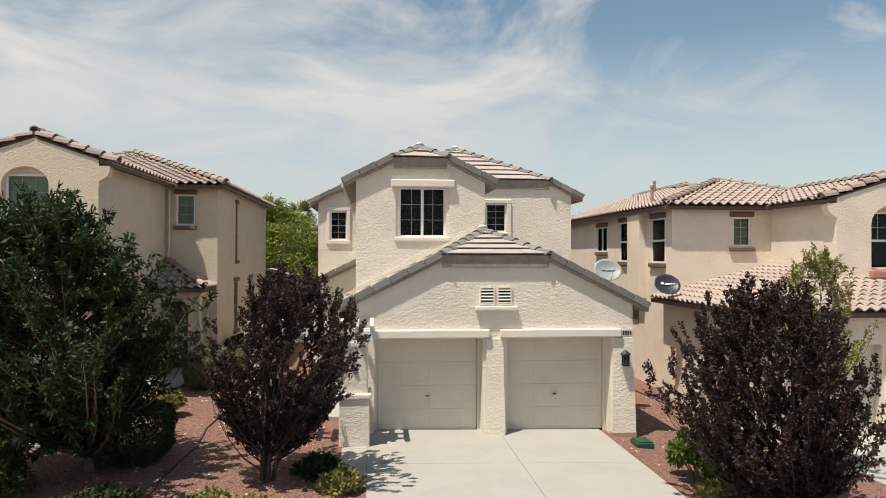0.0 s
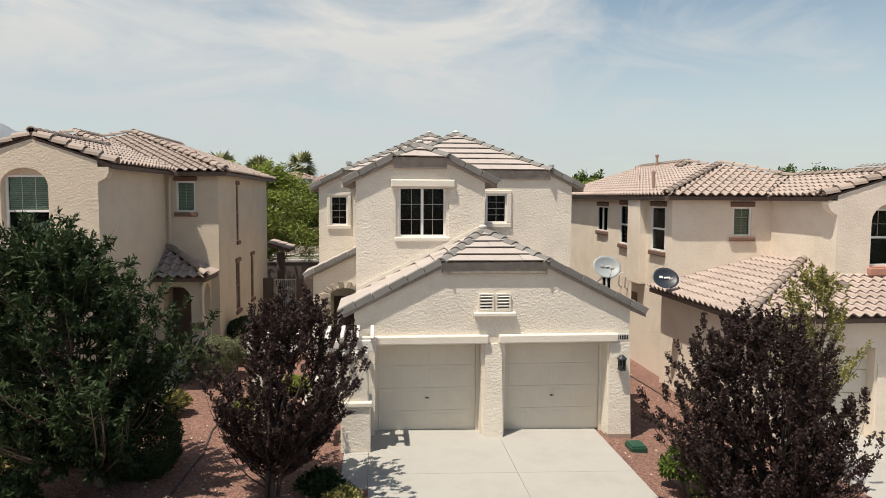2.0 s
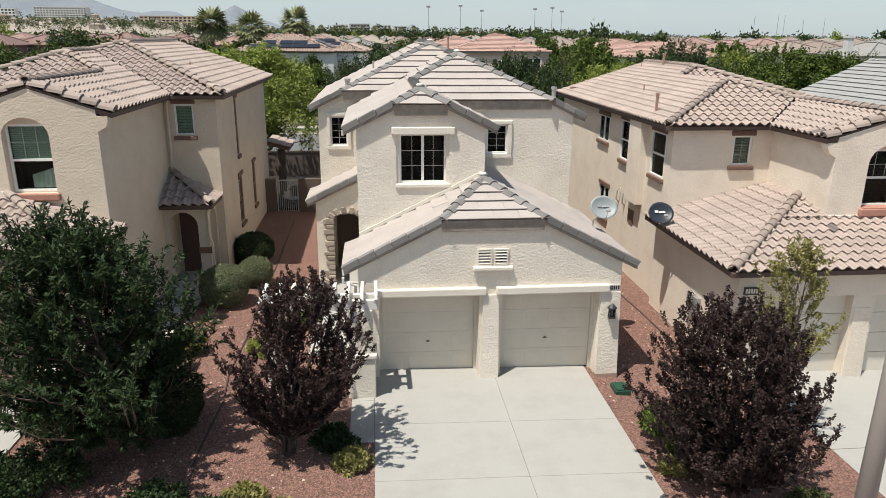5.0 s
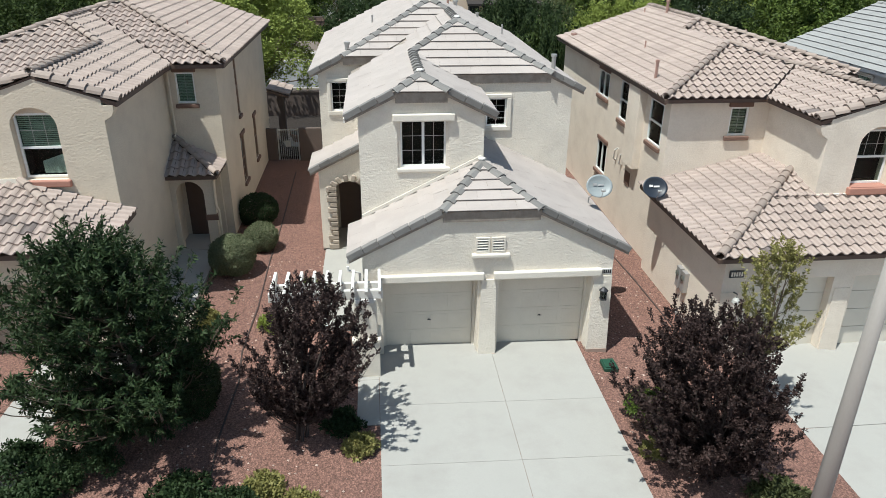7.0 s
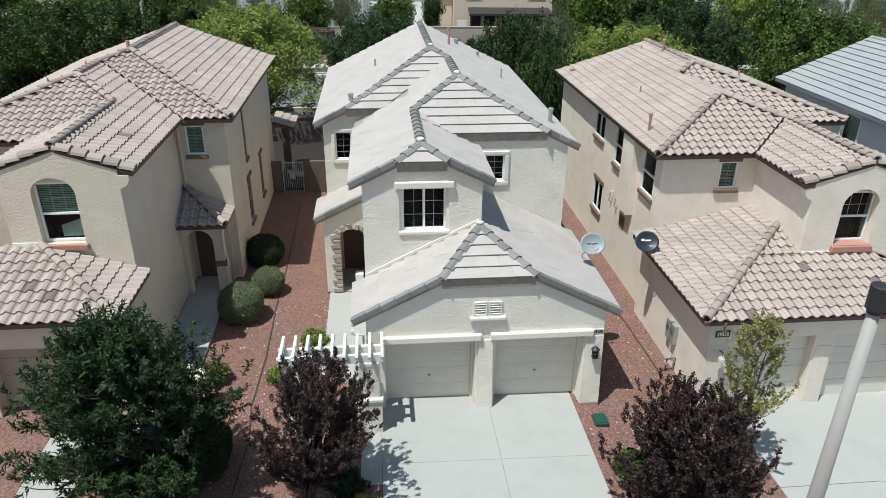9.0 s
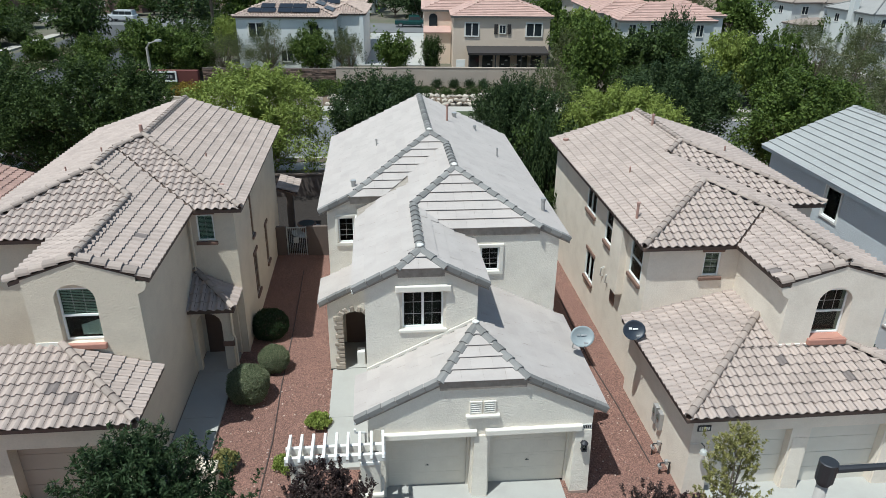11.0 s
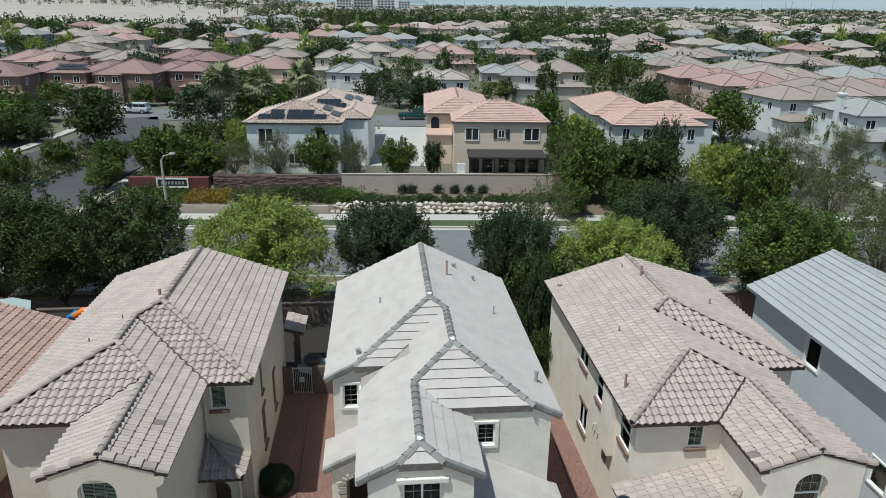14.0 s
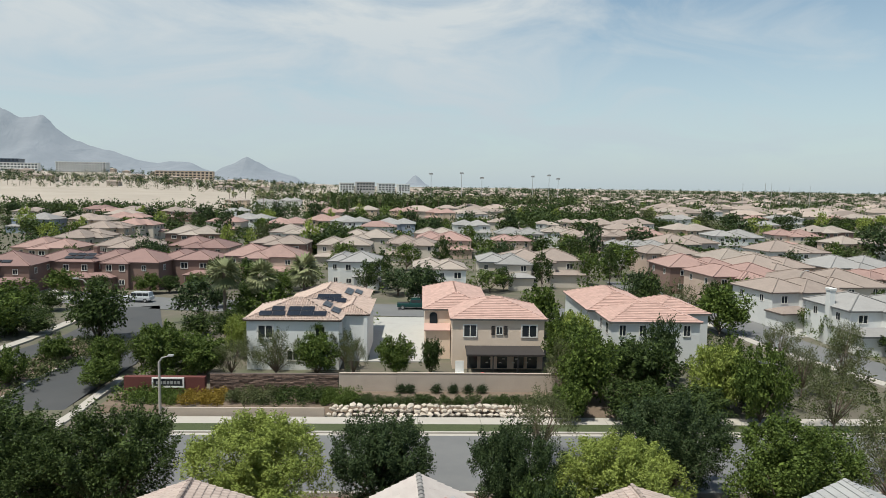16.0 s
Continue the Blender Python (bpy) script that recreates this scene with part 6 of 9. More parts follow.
satellite_dish((6.02, 18.5, 3.62), (0.02, -0.8, 0.5), DISH_GREY, (5.85, 18.75, 2.95), 1, "pale grey satellite dish on the garage roof edge")
satellite_dish((8.10, 19.45, 3.18), (0.0, -0.8, 0.55), DISH_DARK, (8.42, 19.75, 2.86), 2, "dark blue satellite dish on the tiled garage eave")

# street lamp in front of the neighbour's drive
POLE = (6.45, 7.71)
sl = thing("street_lamp", (POLE[0], POLE[1], -0.3), "grey metal street lamp pole with a dark collar and side arm", "street lamp", "street lamps")
g = Geo(); g.tube([(*POLE, -0.4), (*POLE, 4.0), (*POLE, 7.62)], [0.155, 0.118, 0.085], 16); part("pole", g, POLE_PAINT, sl, "", True)
g = Geo(); g.tube([(*POLE, 7.60), (*POLE, 7.66), (*POLE, 7.67), (*POLE, 8.02), (*POLE, 8.03)], [0.10, 0.10, 0.135, 0.14, 0.12], 16); part("collar", g, METAL_DARK, sl)
g = Geo(); g.tube([(POLE[0] + 0.1, POLE[1], 7.86), (POLE[0] + 1.7, POLE[1] - 0.1, 7.98)], [0.06, 0.045], 10); part("arm", g, METAL_DARK, sl)
g = Geo(); g.bevel_box(POLE[0] + 1.6, POLE[1] - 0.28, 7.92, POLE[0] + 2.35, POLE[1] + 0.1, 8.06, 0.04); part("head", g, METAL_GREY, sl)
g = Geo(); g.box(POLE[0] + 1.75, POLE[1] - 0.22, 7.905, POLE[0] + 2.25, POLE[1] + 0.04, 7.92); part("lens", g, GLASS, sl)

# green irrigation box
ib = thing("irrigation_box", (5.6, 14.95, -0.15), "green plastic irrigation valve box in red gravel", "valve box")
g = Geo(); g.bevel_box(5.42, 14.72, -0.3, 5.80, 15.18, -0.03, 0.02); part("box", g, GREEN_PLASTIC, ib)
g = Geo(); g.bevel_box(5.45, 14.75, -0.03, 5.77, 15.15, 0.0, 0.01); part("lid", g, GREEN_PLASTIC, ib)

# steel edging that parts the two gravel yards, and a dark strip drawn for a shadow line near the right wall
def edging(points, label):
    g = Geo()
    for (xa, ya), (xb, yb) in zip(points, points[1:]):
        d = Vector((yb - ya, xa - xb, 0)).normalized() * 0.018
        za, zb = ground_z(xa, ya), ground_z(xb, yb)
        g.prism([(xa - d.x, ya - d.y, za - 0.08), (xa + d.x, ya + d.y, za - 0.08), (xa + d.x, ya + d.y, za + 0.03), (xa - d.x, ya - d.y, za + 0.03)], (xb - xa, yb - ya, zb - za))
    single("edging", g, HOSE, label, "edging", "garden edging")


edging([(-4.0, 31), (-3.94, 25), (-3.98, 21.5), (-3.92, 18.4), (-4.0, 16.0), (-3.86, 14.6), (-3.95, 12.5), (-3.8, 10)], "dark steel edging between the gravel yards")
# a shadow line on the gravel, built here as a dark strip
edging([(8.2, 16.9), (8.1, 20), (7.9, 23), (8.0, 28)], "thin dark strip drawn for a shadow line on the gravel")

# utility pipes by the right-hand wall
for x, y in ((8.55, 17.3), (8.45, 16.4)):
    ut = thing("standpipe", (x, y, -0.3), "dark metal water standpipe with valves by the wall", "pipe", "standpipes")
    z = ground_z(x, y)
    g = Geo(); g.tube([(x - 0.15, y, z - 0.1), (x - 0.15, y, z + 0.45), (x + 0.15, y, z + 0.45), (x + 0.15, y, z - 0.1)], 0.03, 8); part("pipe", g, METAL_DARK, ut)
    g = Geo(); g.tube([(x - 0.15, y - 0.05, z + 0.3), (x - 0.15, y + 0.09, z + 0.3)], 0.055, 10); part("valve", g, METAL_GREY, ut)
    g = Geo(); g.bevel_box(x - 0.02, y - 0.05, z + 0.40, x + 0.08, y + 0.05, z + 0.55, 0.01); part("regulator", g, METAL_GREY, ut)
for y in (17.55, 17.9):
    em = thing("meter_box", (8.66, y, 0.9), "pale grey meter box on the stucco wall", "meter box", "meter boxes")
    g = Geo(); g.bevel_box(8.54, y - 0.13, 0.6, 8.68, y + 0.13, 1.25, 0.015); part("box", g, METAL_GREY, em)
    g = Geo(); g.tube([(8.58, y, 1.05), (8.50, y, 1.05)], 0.09, 14); part("dial", g, GLASS, em)

# side gate and walls between the houses
gate = thing("metal_gate", (-4.45, 32.8, 0), "white metal bar gate between brown block walls", "gate")
g = Geo()
for x0, x1, z0, z1 in ((-4.95, -4.89, 0.05, 1.72), (-4.01, -3.95, 0.05, 1.72), (-4.89, -4.01, 0.08, 0.14), (-4.89, -4.01, 1.64, 1.70)):
    g.box(x0, 32.78, z0, x1, 32.82, z1)
part("gate_frame", g, MUNTIN, gate)
for k in range(9):
    g = Geo(); g.box(-4.82 + 0.09 * k, 32.79, 0.14, -4.80 + 0.09 * k, 32.81, 1.64); part("bar", g, MUNTIN, gate)
g = Geo(); g.bevel_box(-4.6, 32.76, 0.85, -4.35, 32.79, 1.15, 0.01); part("latch_plate", g, MUNTIN, gate)
for x0, x1 in ((-5.45, -4.98), (-3.92, -2.2)):
    g = Geo(); g.bevel_box(x0, 32.7, -0.1, x1, 32.9, 1.75, 0.02)
    single("garden_wall", g, WALL_BACK, "brown block wall beside the side gate", "wall", "garden walls")
# covered patio post and small tiled roof behind the tan house
pt = thing("patio_cover", (-4.9, 36.0, 0), "small tiled patio roof on a stucco post", "patio cover")
# the post takes the dark wall brown to stand in for deep shade
g = Geo(); g.bevel_box(-5.2, 35.6, -0.2, -4.85, 35.95, 2.7, 0.02); part("post", g, WALL_BACK, pt)
rf = Roof(pt, "s", ROOF_S, ROOF_S1, CAP_S, EAVE_BROWN)
rf.plane([(-5.45, 34.2, 3.25), (-4.45, 34.2, 2.95), (-4.45, 36.4, 2.95), (-5.45, 36.4, 3.25)])
rf.finish("buff tile patio roof")
# near-black: the back yards' deep shade is put into the ground colour
MULCH_SHADED = material("bark_mulch_shaded", (0.022, 0.016, 0.013), 0.95, vary=0.3, scale=2.5, grain=40, grain_amount=0.35, bump=0.02, bump_scale=30)
g = Geo(); g.box(-15.5, 33.0, -0.2, -2.46, 41.05, 0.31)
single("planting_bed", g, MULCH_SHADED, "mulched ground of the tan house's back yard, deep shade in its colour", "ground", kind="structure")
g = Geo(); g.box(-2.24, 34.2, -0.5, 7.28, 41.05, 0.06)
single("planting_bed", g, MULCH_SHADED, "mulched ground of the cream house's back yard, deep shade in its colour", "ground", kind="structure")
# fire pit bowl and bin in the back yard
g = Geo(); g.tube([(-4.1, 35.5, 0.31), (-4.1, 35.5, 0.36)], 0.95, 20)
single("patio_pad", g, CONCRETE, "round grey concrete pad under the fire bowl", "paving", kind="structure")
fp = thing("fire_bowl", (-4.2, 35.6, 0.36), "dark round fire bowl in the back yard", "fire bowl")
g = Geo(); g.tube([(-4.2, 35.6, 0.3), (-4.2, 35.6, 0.45), (-4.2, 35.6, 0.70), (-4.2, 35.6, 0.77)], [0.34, 0.36, 0.52, 0.50], 18); part("bowl", g, TRIM_BROWN, fp)
g = Geo(); g.tube([(-4.2, 35.6, 0.77), (-4.2, 35.6, 0.78)], 0.42, 18); part("coal_bed", g, METAL_DARK, fp)
bn = thing("wheelie_bin", (-3.3, 33.6, 0), "dark wheeled bin behind the side gate", "bin")
g = Geo(); g.add([(-3.55, 33.3, 0), (-3.05, 33.3, 0), (-3.05, 33.8, 0), (-3.55, 33.8, 0), (-3.62, 33.22, 0.95), (-2.98, 33.22, 0.95), (-2.98, 33.88, 0.95), (-3.62, 33.88, 0.95)],
                 [(0, 3, 2, 1), (0, 1, 5, 4), (1, 2, 6, 5), (2, 3, 7, 6), (3, 0, 4, 7)])
part("bin_body", g, METAL_DARK, bn)
g = Geo(); g.bevel_box(-3.65, 33.18, 0.95, -2.95, 33.92, 1.03, 0.02); part("lid", g, METAL_DARK, bn)
# white box by the porch arch
g = Geo(); g.bevel_box(-1.25, 22.6, 0.03, -0.95, 22.95, 0.75, 0.03)
single("planter_box", g, WHITE, "white box standing in the porch archway", "box")

# trees and shrubs of the front yards
branch_tree((-5.3, 13.0, 0.2), 4.65, 2.5, 0.85, LEAF_DARK, 11, 66000, 0.140, 0.042, 170, 8, 0.55, 0.42, (-0.55, -0.35), 0.08, "dark green willow-leaved tree in the gravel yard", droop=0.25, twig_len=0.25, ragged=0.36, dome=0.5)
branch_tree((-2.15, 12.5, 0.03), 3.65, 1.62, 0.95, LEAF_PLUM, 12, 66000, 0.058, 0.037, 120, 7, 0.95, 0.50, (0.40, 0.25), 0.04, "purple-leaved plum tree with several thin stems", stems=4, twig_len=0.24, ragged=0.45, dome=0.42, bark=BARK_PLUM)
branch_tree((6.72, 11.15, -0.2), 3.65, 1.95, 0.45, LEAF_PLUM, 13, 96000, 0.063, 0.041, 190, 7, 0.9, 0.40, (-0.42, 0.1), 0.038, "broad purple-leaved plum tree in red gravel", stems=5, twig_len=0.25, ragged=0.45, dome=0.45, bark=BARK_PLUM)
branch_tree((8.6, 13.1, -0.3), 4.5, 1.0, 1.9, LEAF_YELLOW, 14, 11000, 0.066, 0.038, 46, 6, 1.0, 0.45, (-0.1, 0.0), 0.035, "slender yellow-green young tree by the garage", stems=2, twig_len=0.34, ragged=0.6)
clipped_shrub((-5.0, 20.75, 0.18), 0.72, 1.25, LEAF_BOX, 21, 26000, 0.05, "large clipped grey-green ball shrub beside the entry walk")
clipped_shrub((-4.35, 22.55, 0.16), 0.55, 0.95, LEAF_BOX, 23, 17000, 0.05, "clipped grey-green ball shrub in red gravel")
clipped_shrub((-4.8, 25.0, 0.12), 0.72, 1.15, LEAF_DARK, 24, 14000, 0.055, "dark clipped ball shrub in the shade of the tan house")
shrub((-2.5, 19.1, 0.08), 0.42, 0.6, LEAF_BRIGHT, 25, 3200, 0.06, 0.035, "bright green shrub by the porch walk", "round shrubs")
shrub((-3.35, 17.2, 0.1), 0.4, 0.5, LEAF_BRIGHT, 26, 2600, 0.06, 0.035, "bright green shrub beside the pergola", "round shrubs")
clipped_shrub((-4.85, 13.7, 0.2), 0.70, 1.02, LEAF_DARK, 27, 26000, 0.042, "dark flat-topped clipped shrub under the tree", boxy=5.0)
shrub((-5.15, 17.2, 0.25), 0.42, 0.65, LEAF_YELLOW, 28, 2600, 0.06, 0.03, "yellow-green shrub beside the low wall", "round shrubs")
shrub((-6.35, 11.6, 0.25), 0.7, 0.75, LEAF_DARK, 29, 5200, 0.05, 0.026, "low dark hedge shrub at the yard edge", "round shrubs", True)
shrub((-1.25, 12.9, 0.0), 0.48, 0.38, LEAF_DARK, 31, 1700, 0.07, 0.035, "green low shrub beside the walk", "low shrubs")
shrub((-0.85, 12.1, -0.05), 0.38, 0.5, LEAF_YELLOW, 32, 2400, 0.06, 0.03, "yellowish shrub at the driveway edge", "low shrubs")
shrub((-2.75, 10.9, 0.0), 0.5, 0.45, LEAF_YELLOW, 33, 2400, 0.06, 0.035, "low shrub with small yellow flowers in gravel", "low shrubs")
shrub((5.75, 12.5, -0.2), 0.62, 1.1, LEAF_MID, 34, 5200, 0.07, 0.04, "green shrub beneath the plum tree", "low shrubs")
shrub((5.55, 11.6, -0.2), 0.3, 0.35, LEAF_YELLOW, 35, 1200, 0.08, 0.02, "dry yellowish tuft at the driveway edge", "low shrubs")
shrub((7.6, 9.9, -0.25), 0.7, 0.5, LEAF_OLIVE, 36, 3600, 0.07, 0.03, "low olive-green shrub beneath the plum tree", "low shrubs")
shrub((-7.3, 13.6, 0.3), 0.4, 0.55, LEAF_YELLOW, 38, 1500, 0.06, 0.03, "yellow-green shrub by the driveway", "low shrubs")
shrub((19.0, 22.0, -0.7), 0.7, 1.3, LEAF_DARK, 39, 3600, 0.08, 0.05, "green shrub beside the blue-grey house", "round shrubs")

for k, (x, y, r, hh, mat, lb) in enumerate((
        (-4.3, 10.7, 0.7, 0.32, LEAF_DARK, "sprawling dark green groundcover on red gravel"), (-3.3, 10.3, 0.6, 0.3, LEAF_DARK, "sprawling dark green groundcover on red gravel"),
        (-2.0, 10.2, 0.5, 0.45, LEAF_YELLOW, "low bush with yellow flowers beside the driveway"), (-7.6, 11.4, 0.75, 0.75, LEAF_DARK, "low dark clipped hedge shrub at the driveway edge"),
        (-7.0, 10.4, 0.7, 0.7, LEAF_DARK, "low dark clipped hedge shrub at the driveway edge"))):
    shrub((x, y, ground_z(x, y)), r, hh, mat, 140 + k, 3200, 0.065, 0.035, lb, "low shrubs")

# loose pale stones in the gravel
g = Geo()
rnd = random.Random(3)
for k in range(900):
    x, y = rnd.choice(((rnd.uniform(-5.6, -0.6), rnd.uniform(9.5, 22)), (rnd.uniform(5.2, 8.3), rnd.uniform(9.5, 24))))
    s = rnd.uniform(0.012, 0.04)
    z = ground_z(x, y)
    a = rnd.uniform(0, 3)
    ca, sa = math.cos(a) * s, math.sin(a) * s
    g.add([(x + ca, y + sa, z), (x - sa, y + ca, z + s * 0.4), (x - ca, y - sa, z), (x + sa, y - ca, z + s * 0.3), (x, y, z + s * 0.9)], [(0, 1, 4), (1, 2, 4), (2, 3, 4), (3, 0, 4)])
tagged(part("loose_stones", g, material("pale_stones", (0.42, 0.32, 0.27), 0.9, random_amount=0.4, island=True)), "loose pale stones among the red gravel", "gravel", kind="stuff")

# ---- behind the houses: yards, road, planted slope ----
# The street behind runs at a slant to the three houses: its own frame, x along it, y away from it.
BACK = Matrix.Translation((2.38, -1.14, 0)) @ Matrix.Rotation(radians(-3.65), 4, "Z")


def at_back(x, y, z=None):
    p = BACK @ Vector((x, y, 0))
    return Vector((p.x, p.y, ground_z(p.x, p.y) if z is None else z))


def wall_run(x0, y0, x1, y1, z0, z1, mat, label, name="garden_wall", thick=0.2, cap=True, group="block walls", fr=None):
    g = Geo(fr)
    d = Vector((y1 - y0, x0 - x1, 0)).normalized() * thick / 2
    a, b = Vector((x0, y0, z0)), Vector((x1, y1, z0))
    g.prism([a - d, b - d, b + d, a + d], (0, 0, z1 - z0))
    t = single(name, g, mat, label, "wall", group)
    if cap:
        c = Geo(fr)
        d *= 1.35
        a.z = b.z = z1 + 0.002
        c.prism([a - d, b - d, b + d, a + d], (0, 0, 0.08))
        part("coping", c, mat, t)
    return t


for x in (-2.35, 7.4):
    wall_run(x, 34.2, x, 41.0, -0.6, 1.7, WALL_BACK, "brown block wall between back yards")
for x0, x1 in ((-30, -16), (-15.9, -3.0), (-2.9, 7.3), (7.5, 18.5), (18.6, 32)):
    wall_run(x0, 41.2, x1, 41.2, -0.8, 1.65, WALL_BACK, "brown block wall at the back of the yards")


def slab_back(name, x0, x1, y0, y1, top, mat, label, category, thick=0.35):
    g = Geo(BACK)
    g.box(x0, y0, top - thick, x1, y1, top)
    return single(name, g, mat, label, category, kind="structure")


GRASS = material("mown_grass", (0.052, 0.066, 0.024), 0.95, vary=0.25, scale=1.5, grain=25, grain_amount=0.3, bump=0.02, bump_scale=40)
HEDGE_SOIL = material("planted_soil", (0.15, 0.11, 0.08), 0.95, vary=0.3, scale=2, grain=15, grain_amount=0.3)
slab_back("road", -200, 200, 50.5, 62.6, 0.0, ASPHALT, "grey asphalt road behind the houses", "road")
slab_back("kerb", -200, 200, 50.2, 50.495, 0.14, PAVING, "concrete kerb of the near side", "kerb")
slab_back("pavement", -200, 200, 47.4, 49.2, 0.12, PAVING, "pale concrete pavement behind the yards", "pavement")
slab_back("road_gutter", -27, 200, 62.1, 62.6, 0.012, PAVING, "pale concrete gutter along the kerb", "gutter")
slab_back("kerb", -27, 200, 62.605, 62.9, 0.15, PAVING, "concrete kerb of the far side", "kerb")
slab_back("lawn", -27, 60, 62.905, 64.8, 0.13, GRASS, "narrow strip of mown grass along the road", "lawn")
for k in range(14):
    slab_back("pavement", -27 + 6 * k, -21.03 + 6 * k, 64.805, 66.7, 0.14, PAVING, "pale concrete pavement along the far side", "pavement")
g = Geo(BACK)
g.prism([(-34, 67.5, -0.3), (-34, 68.4, 0.60), (-34, 74.3, 0.45), (-34, 74.3, -0.3)], (54, 0, 0))
single("bank", g, HEDGE_SOIL, "planted soil bank above the pavement", "bank", kind="structure")
wall_run(-27.5, 67.2, -12.0, 67.2, -0.3, 0.85, WALL_TAN, "low tan concrete retaining wall", cap=False, fr=BACK)


def boulder_mesh(seed):
    bm = bmesh.new()
    bmesh.ops.create_icosphere(bm, subdivisions=1, radius=1.0)
    for q in bm.verts:
        n = q.co.normalized()
        q.co = n * (0.85 + 0.6 * noise.noise(n * 1.9 + Vector((seed * 3.1, 0, seed)))) + n * 0.10 * noise.noise(n * 4 + Vector((seed, 0, 0)))
        q.co.z *= 0.8
    me = bpy.data.meshes.new("boulder")
    bm.to_mesh(me)
    bm.free()
    me.materials.append(ROCK)
    return me


boulders = [boulder_mesh(k) for k in range(6)]
bank = thing("rock_wall", at_back(-1, 67.5, 0), "bank of pale stacked boulders along the pavement", "rock wall")
rnd = random.Random(8)
for row in range(3):
    x = -11.9 + 0.3 * row
    while x < 12.5:
        s = rnd.uniform(0.26, 0.46)
        o = new("boulder", boulders[rnd.randrange(6)])
        o.parent, o.matrix_parent_inverse = bank, Matrix.Translation(-bank.location)
        o.matrix_basis = BACK @ pose(x + s, 67.2 + 0.22 * row + rnd.uniform(-0.08, 0.08), 0.22 + 0.36 * row + rnd.uniform(-0.06, 0.06), rnd.uniform(-14, 14), rnd.uniform(-14, 14), rnd.uniform(0, 360)) @ Matrix.Diagonal((s * rnd.uniform(1.1, 1.5), s, s * rnd.uniform(0.75, 0.95), 1))
        x += rnd.uniform(1.55, 1.9) * s
for x0, x1, z in ((-11.4, -5.3, 2.38), (-5.28, 4.1, 2.42), (4.12, 14.5, 2.42), (14.52, 24, 2.4)):
    wall_run(x0, 74.05, x1, 74.05, 0.0, z, WALL_TAN, "tall tan block garden wall", fr=BACK)
# stacked stone garden wall, stone by stone on its front
sw = wall_run(-25.0, 74.15, -11.45, 74.15, 0.0, 2.2, WALL_BACK, "stacked brown stone garden wall", fr=BACK)
STONE_LEDGE = material("ledge_stone_brown", (0.17, 0.115, 0.09), 0.9, vary=0.25, scale=4, bump=0.02, bump_scale=12, random_amount=0.4)
stone_me = []
for k in range(4):
    g = Geo(); g.bevel_box(-0.5, -0.5, -0.5, 0.5, 0.5, 0.5, 0.12)
    me = g.mesh("stone"); me.materials.append(STONE_LEDGE); stone_me.append(me)
z = 0.5
while z < 2.05:
    hh = rnd.uniform(0.13, 0.19)
    x = -25.0
    while x < -11.7:
        ww = rnd.uniform(0.3, 0.7)
        o = new("stone", stone_me[rnd.randrange(4)])
        o.parent = sw
        o.matrix_basis = BACK @ pose(x + ww / 2, 74.05 + rnd.uniform(-0.06, 0.05), z + hh / 2) @ Matrix.Diagonal((ww - 0.03, 0.16, hh - 0.03, 1))
        x += ww
    z += hh
# entry sign
RED_WALL = material("sign_red", (0.11, 0.032, 0.026), 0.85, vary=0.15, scale=2)
sg = thing("entry_sign", at_back(-29, 73.0, 0.5), "dark red entry wall with a framed name panel", "sign")
g = Geo(BACK); g.bevel_box(-33.4, 72.7, 0.2, -25.1, 73.3, 2.25, 0.04); part("sign_wall", g, RED_WALL, sg)
for x0, x1, z0, z1 in ((-30.5, -27.2, 1.15, 1.3), (-30.5, -27.2, 2.05, 2.2), (-30.5, -30.35, 1.3, 2.05), (-27.35, -27.2, 1.3, 2.05)):
    g = Geo(BACK); g.box(x0, 72.58, z0, x1, 72.7, z1); part("panel_frame", g, WHITE, sg)
g = Geo(BACK); g.box(-30.35, 72.64, 1.3, -27.35, 72.7, 2.05); part("name_panel", g, METAL_DARK, sg)
for k in range(7):
    g = Geo(BACK); g.box(-30.05 + 0.36 * k, 72.62, 1.5, -29.8 + 0.36 * k, 72.64, 1.82); part("bar", g, METAL_GREY, sg)

# side street on the left, cross street behind the pink house
def strip(name, pts, w, z, mat, label, category, thick=0.3):
    g = Geo()
    fine = []
    for (xa, ya), (xb, yb) in zip(pts, pts[1:]):
        n = max(1, int(math.hypot(xb - xa, yb - ya) / 4))
        fine += [(xa + (xb - xa) * k / n, ya + (yb - ya) * k / n) for k in range(n)]
    pts = fine + [pts[-1]]
    left, right = [], []
    for i, p in enumerate(pts):
        a, b = Vector(pts[max(i - 1, 0)]), Vector(pts[min(i + 1, len(pts) - 1)])
        d = (b - a).normalized()
        n = Vector((-d.y, d.x)) * w / 2
        left.append((p[0] + n.x, p[1] + n.y)); right.append((p[0] - n.x, p[1] - n.y))
    for i in range(len(pts) - 1):
        q = [right[i], right[i + 1], left[i + 1], left[i]]
        low = [at_back(x, y) + Vector((0, 0, z - 0.5 - thick)) for x, y in q]
        g.prism(low, (0, 0, thick))
    return single(name, g, mat, label, category, kind="structure")


# darker copy of the asphalt, with the trees' shade in its colour
ASPHALT_SHADED = material("asphalt_shaded", (0.048, 0.049, 0.051), 0.85, vary=0.12, scale=0.3, grain=30, grain_amount=0.1, stain=(0.068, 0.066, 0.064), stain_amount=0.5, stain_scale=0.2)
strip("road", [(-41.5, 63.0), (-41, 72), (-40.5, 84), (-42.5, 98), (-52, 122)], 7.4, 0.60, ASPHALT_SHADED, "dark asphalt entry street curving away", "road", 0.7)
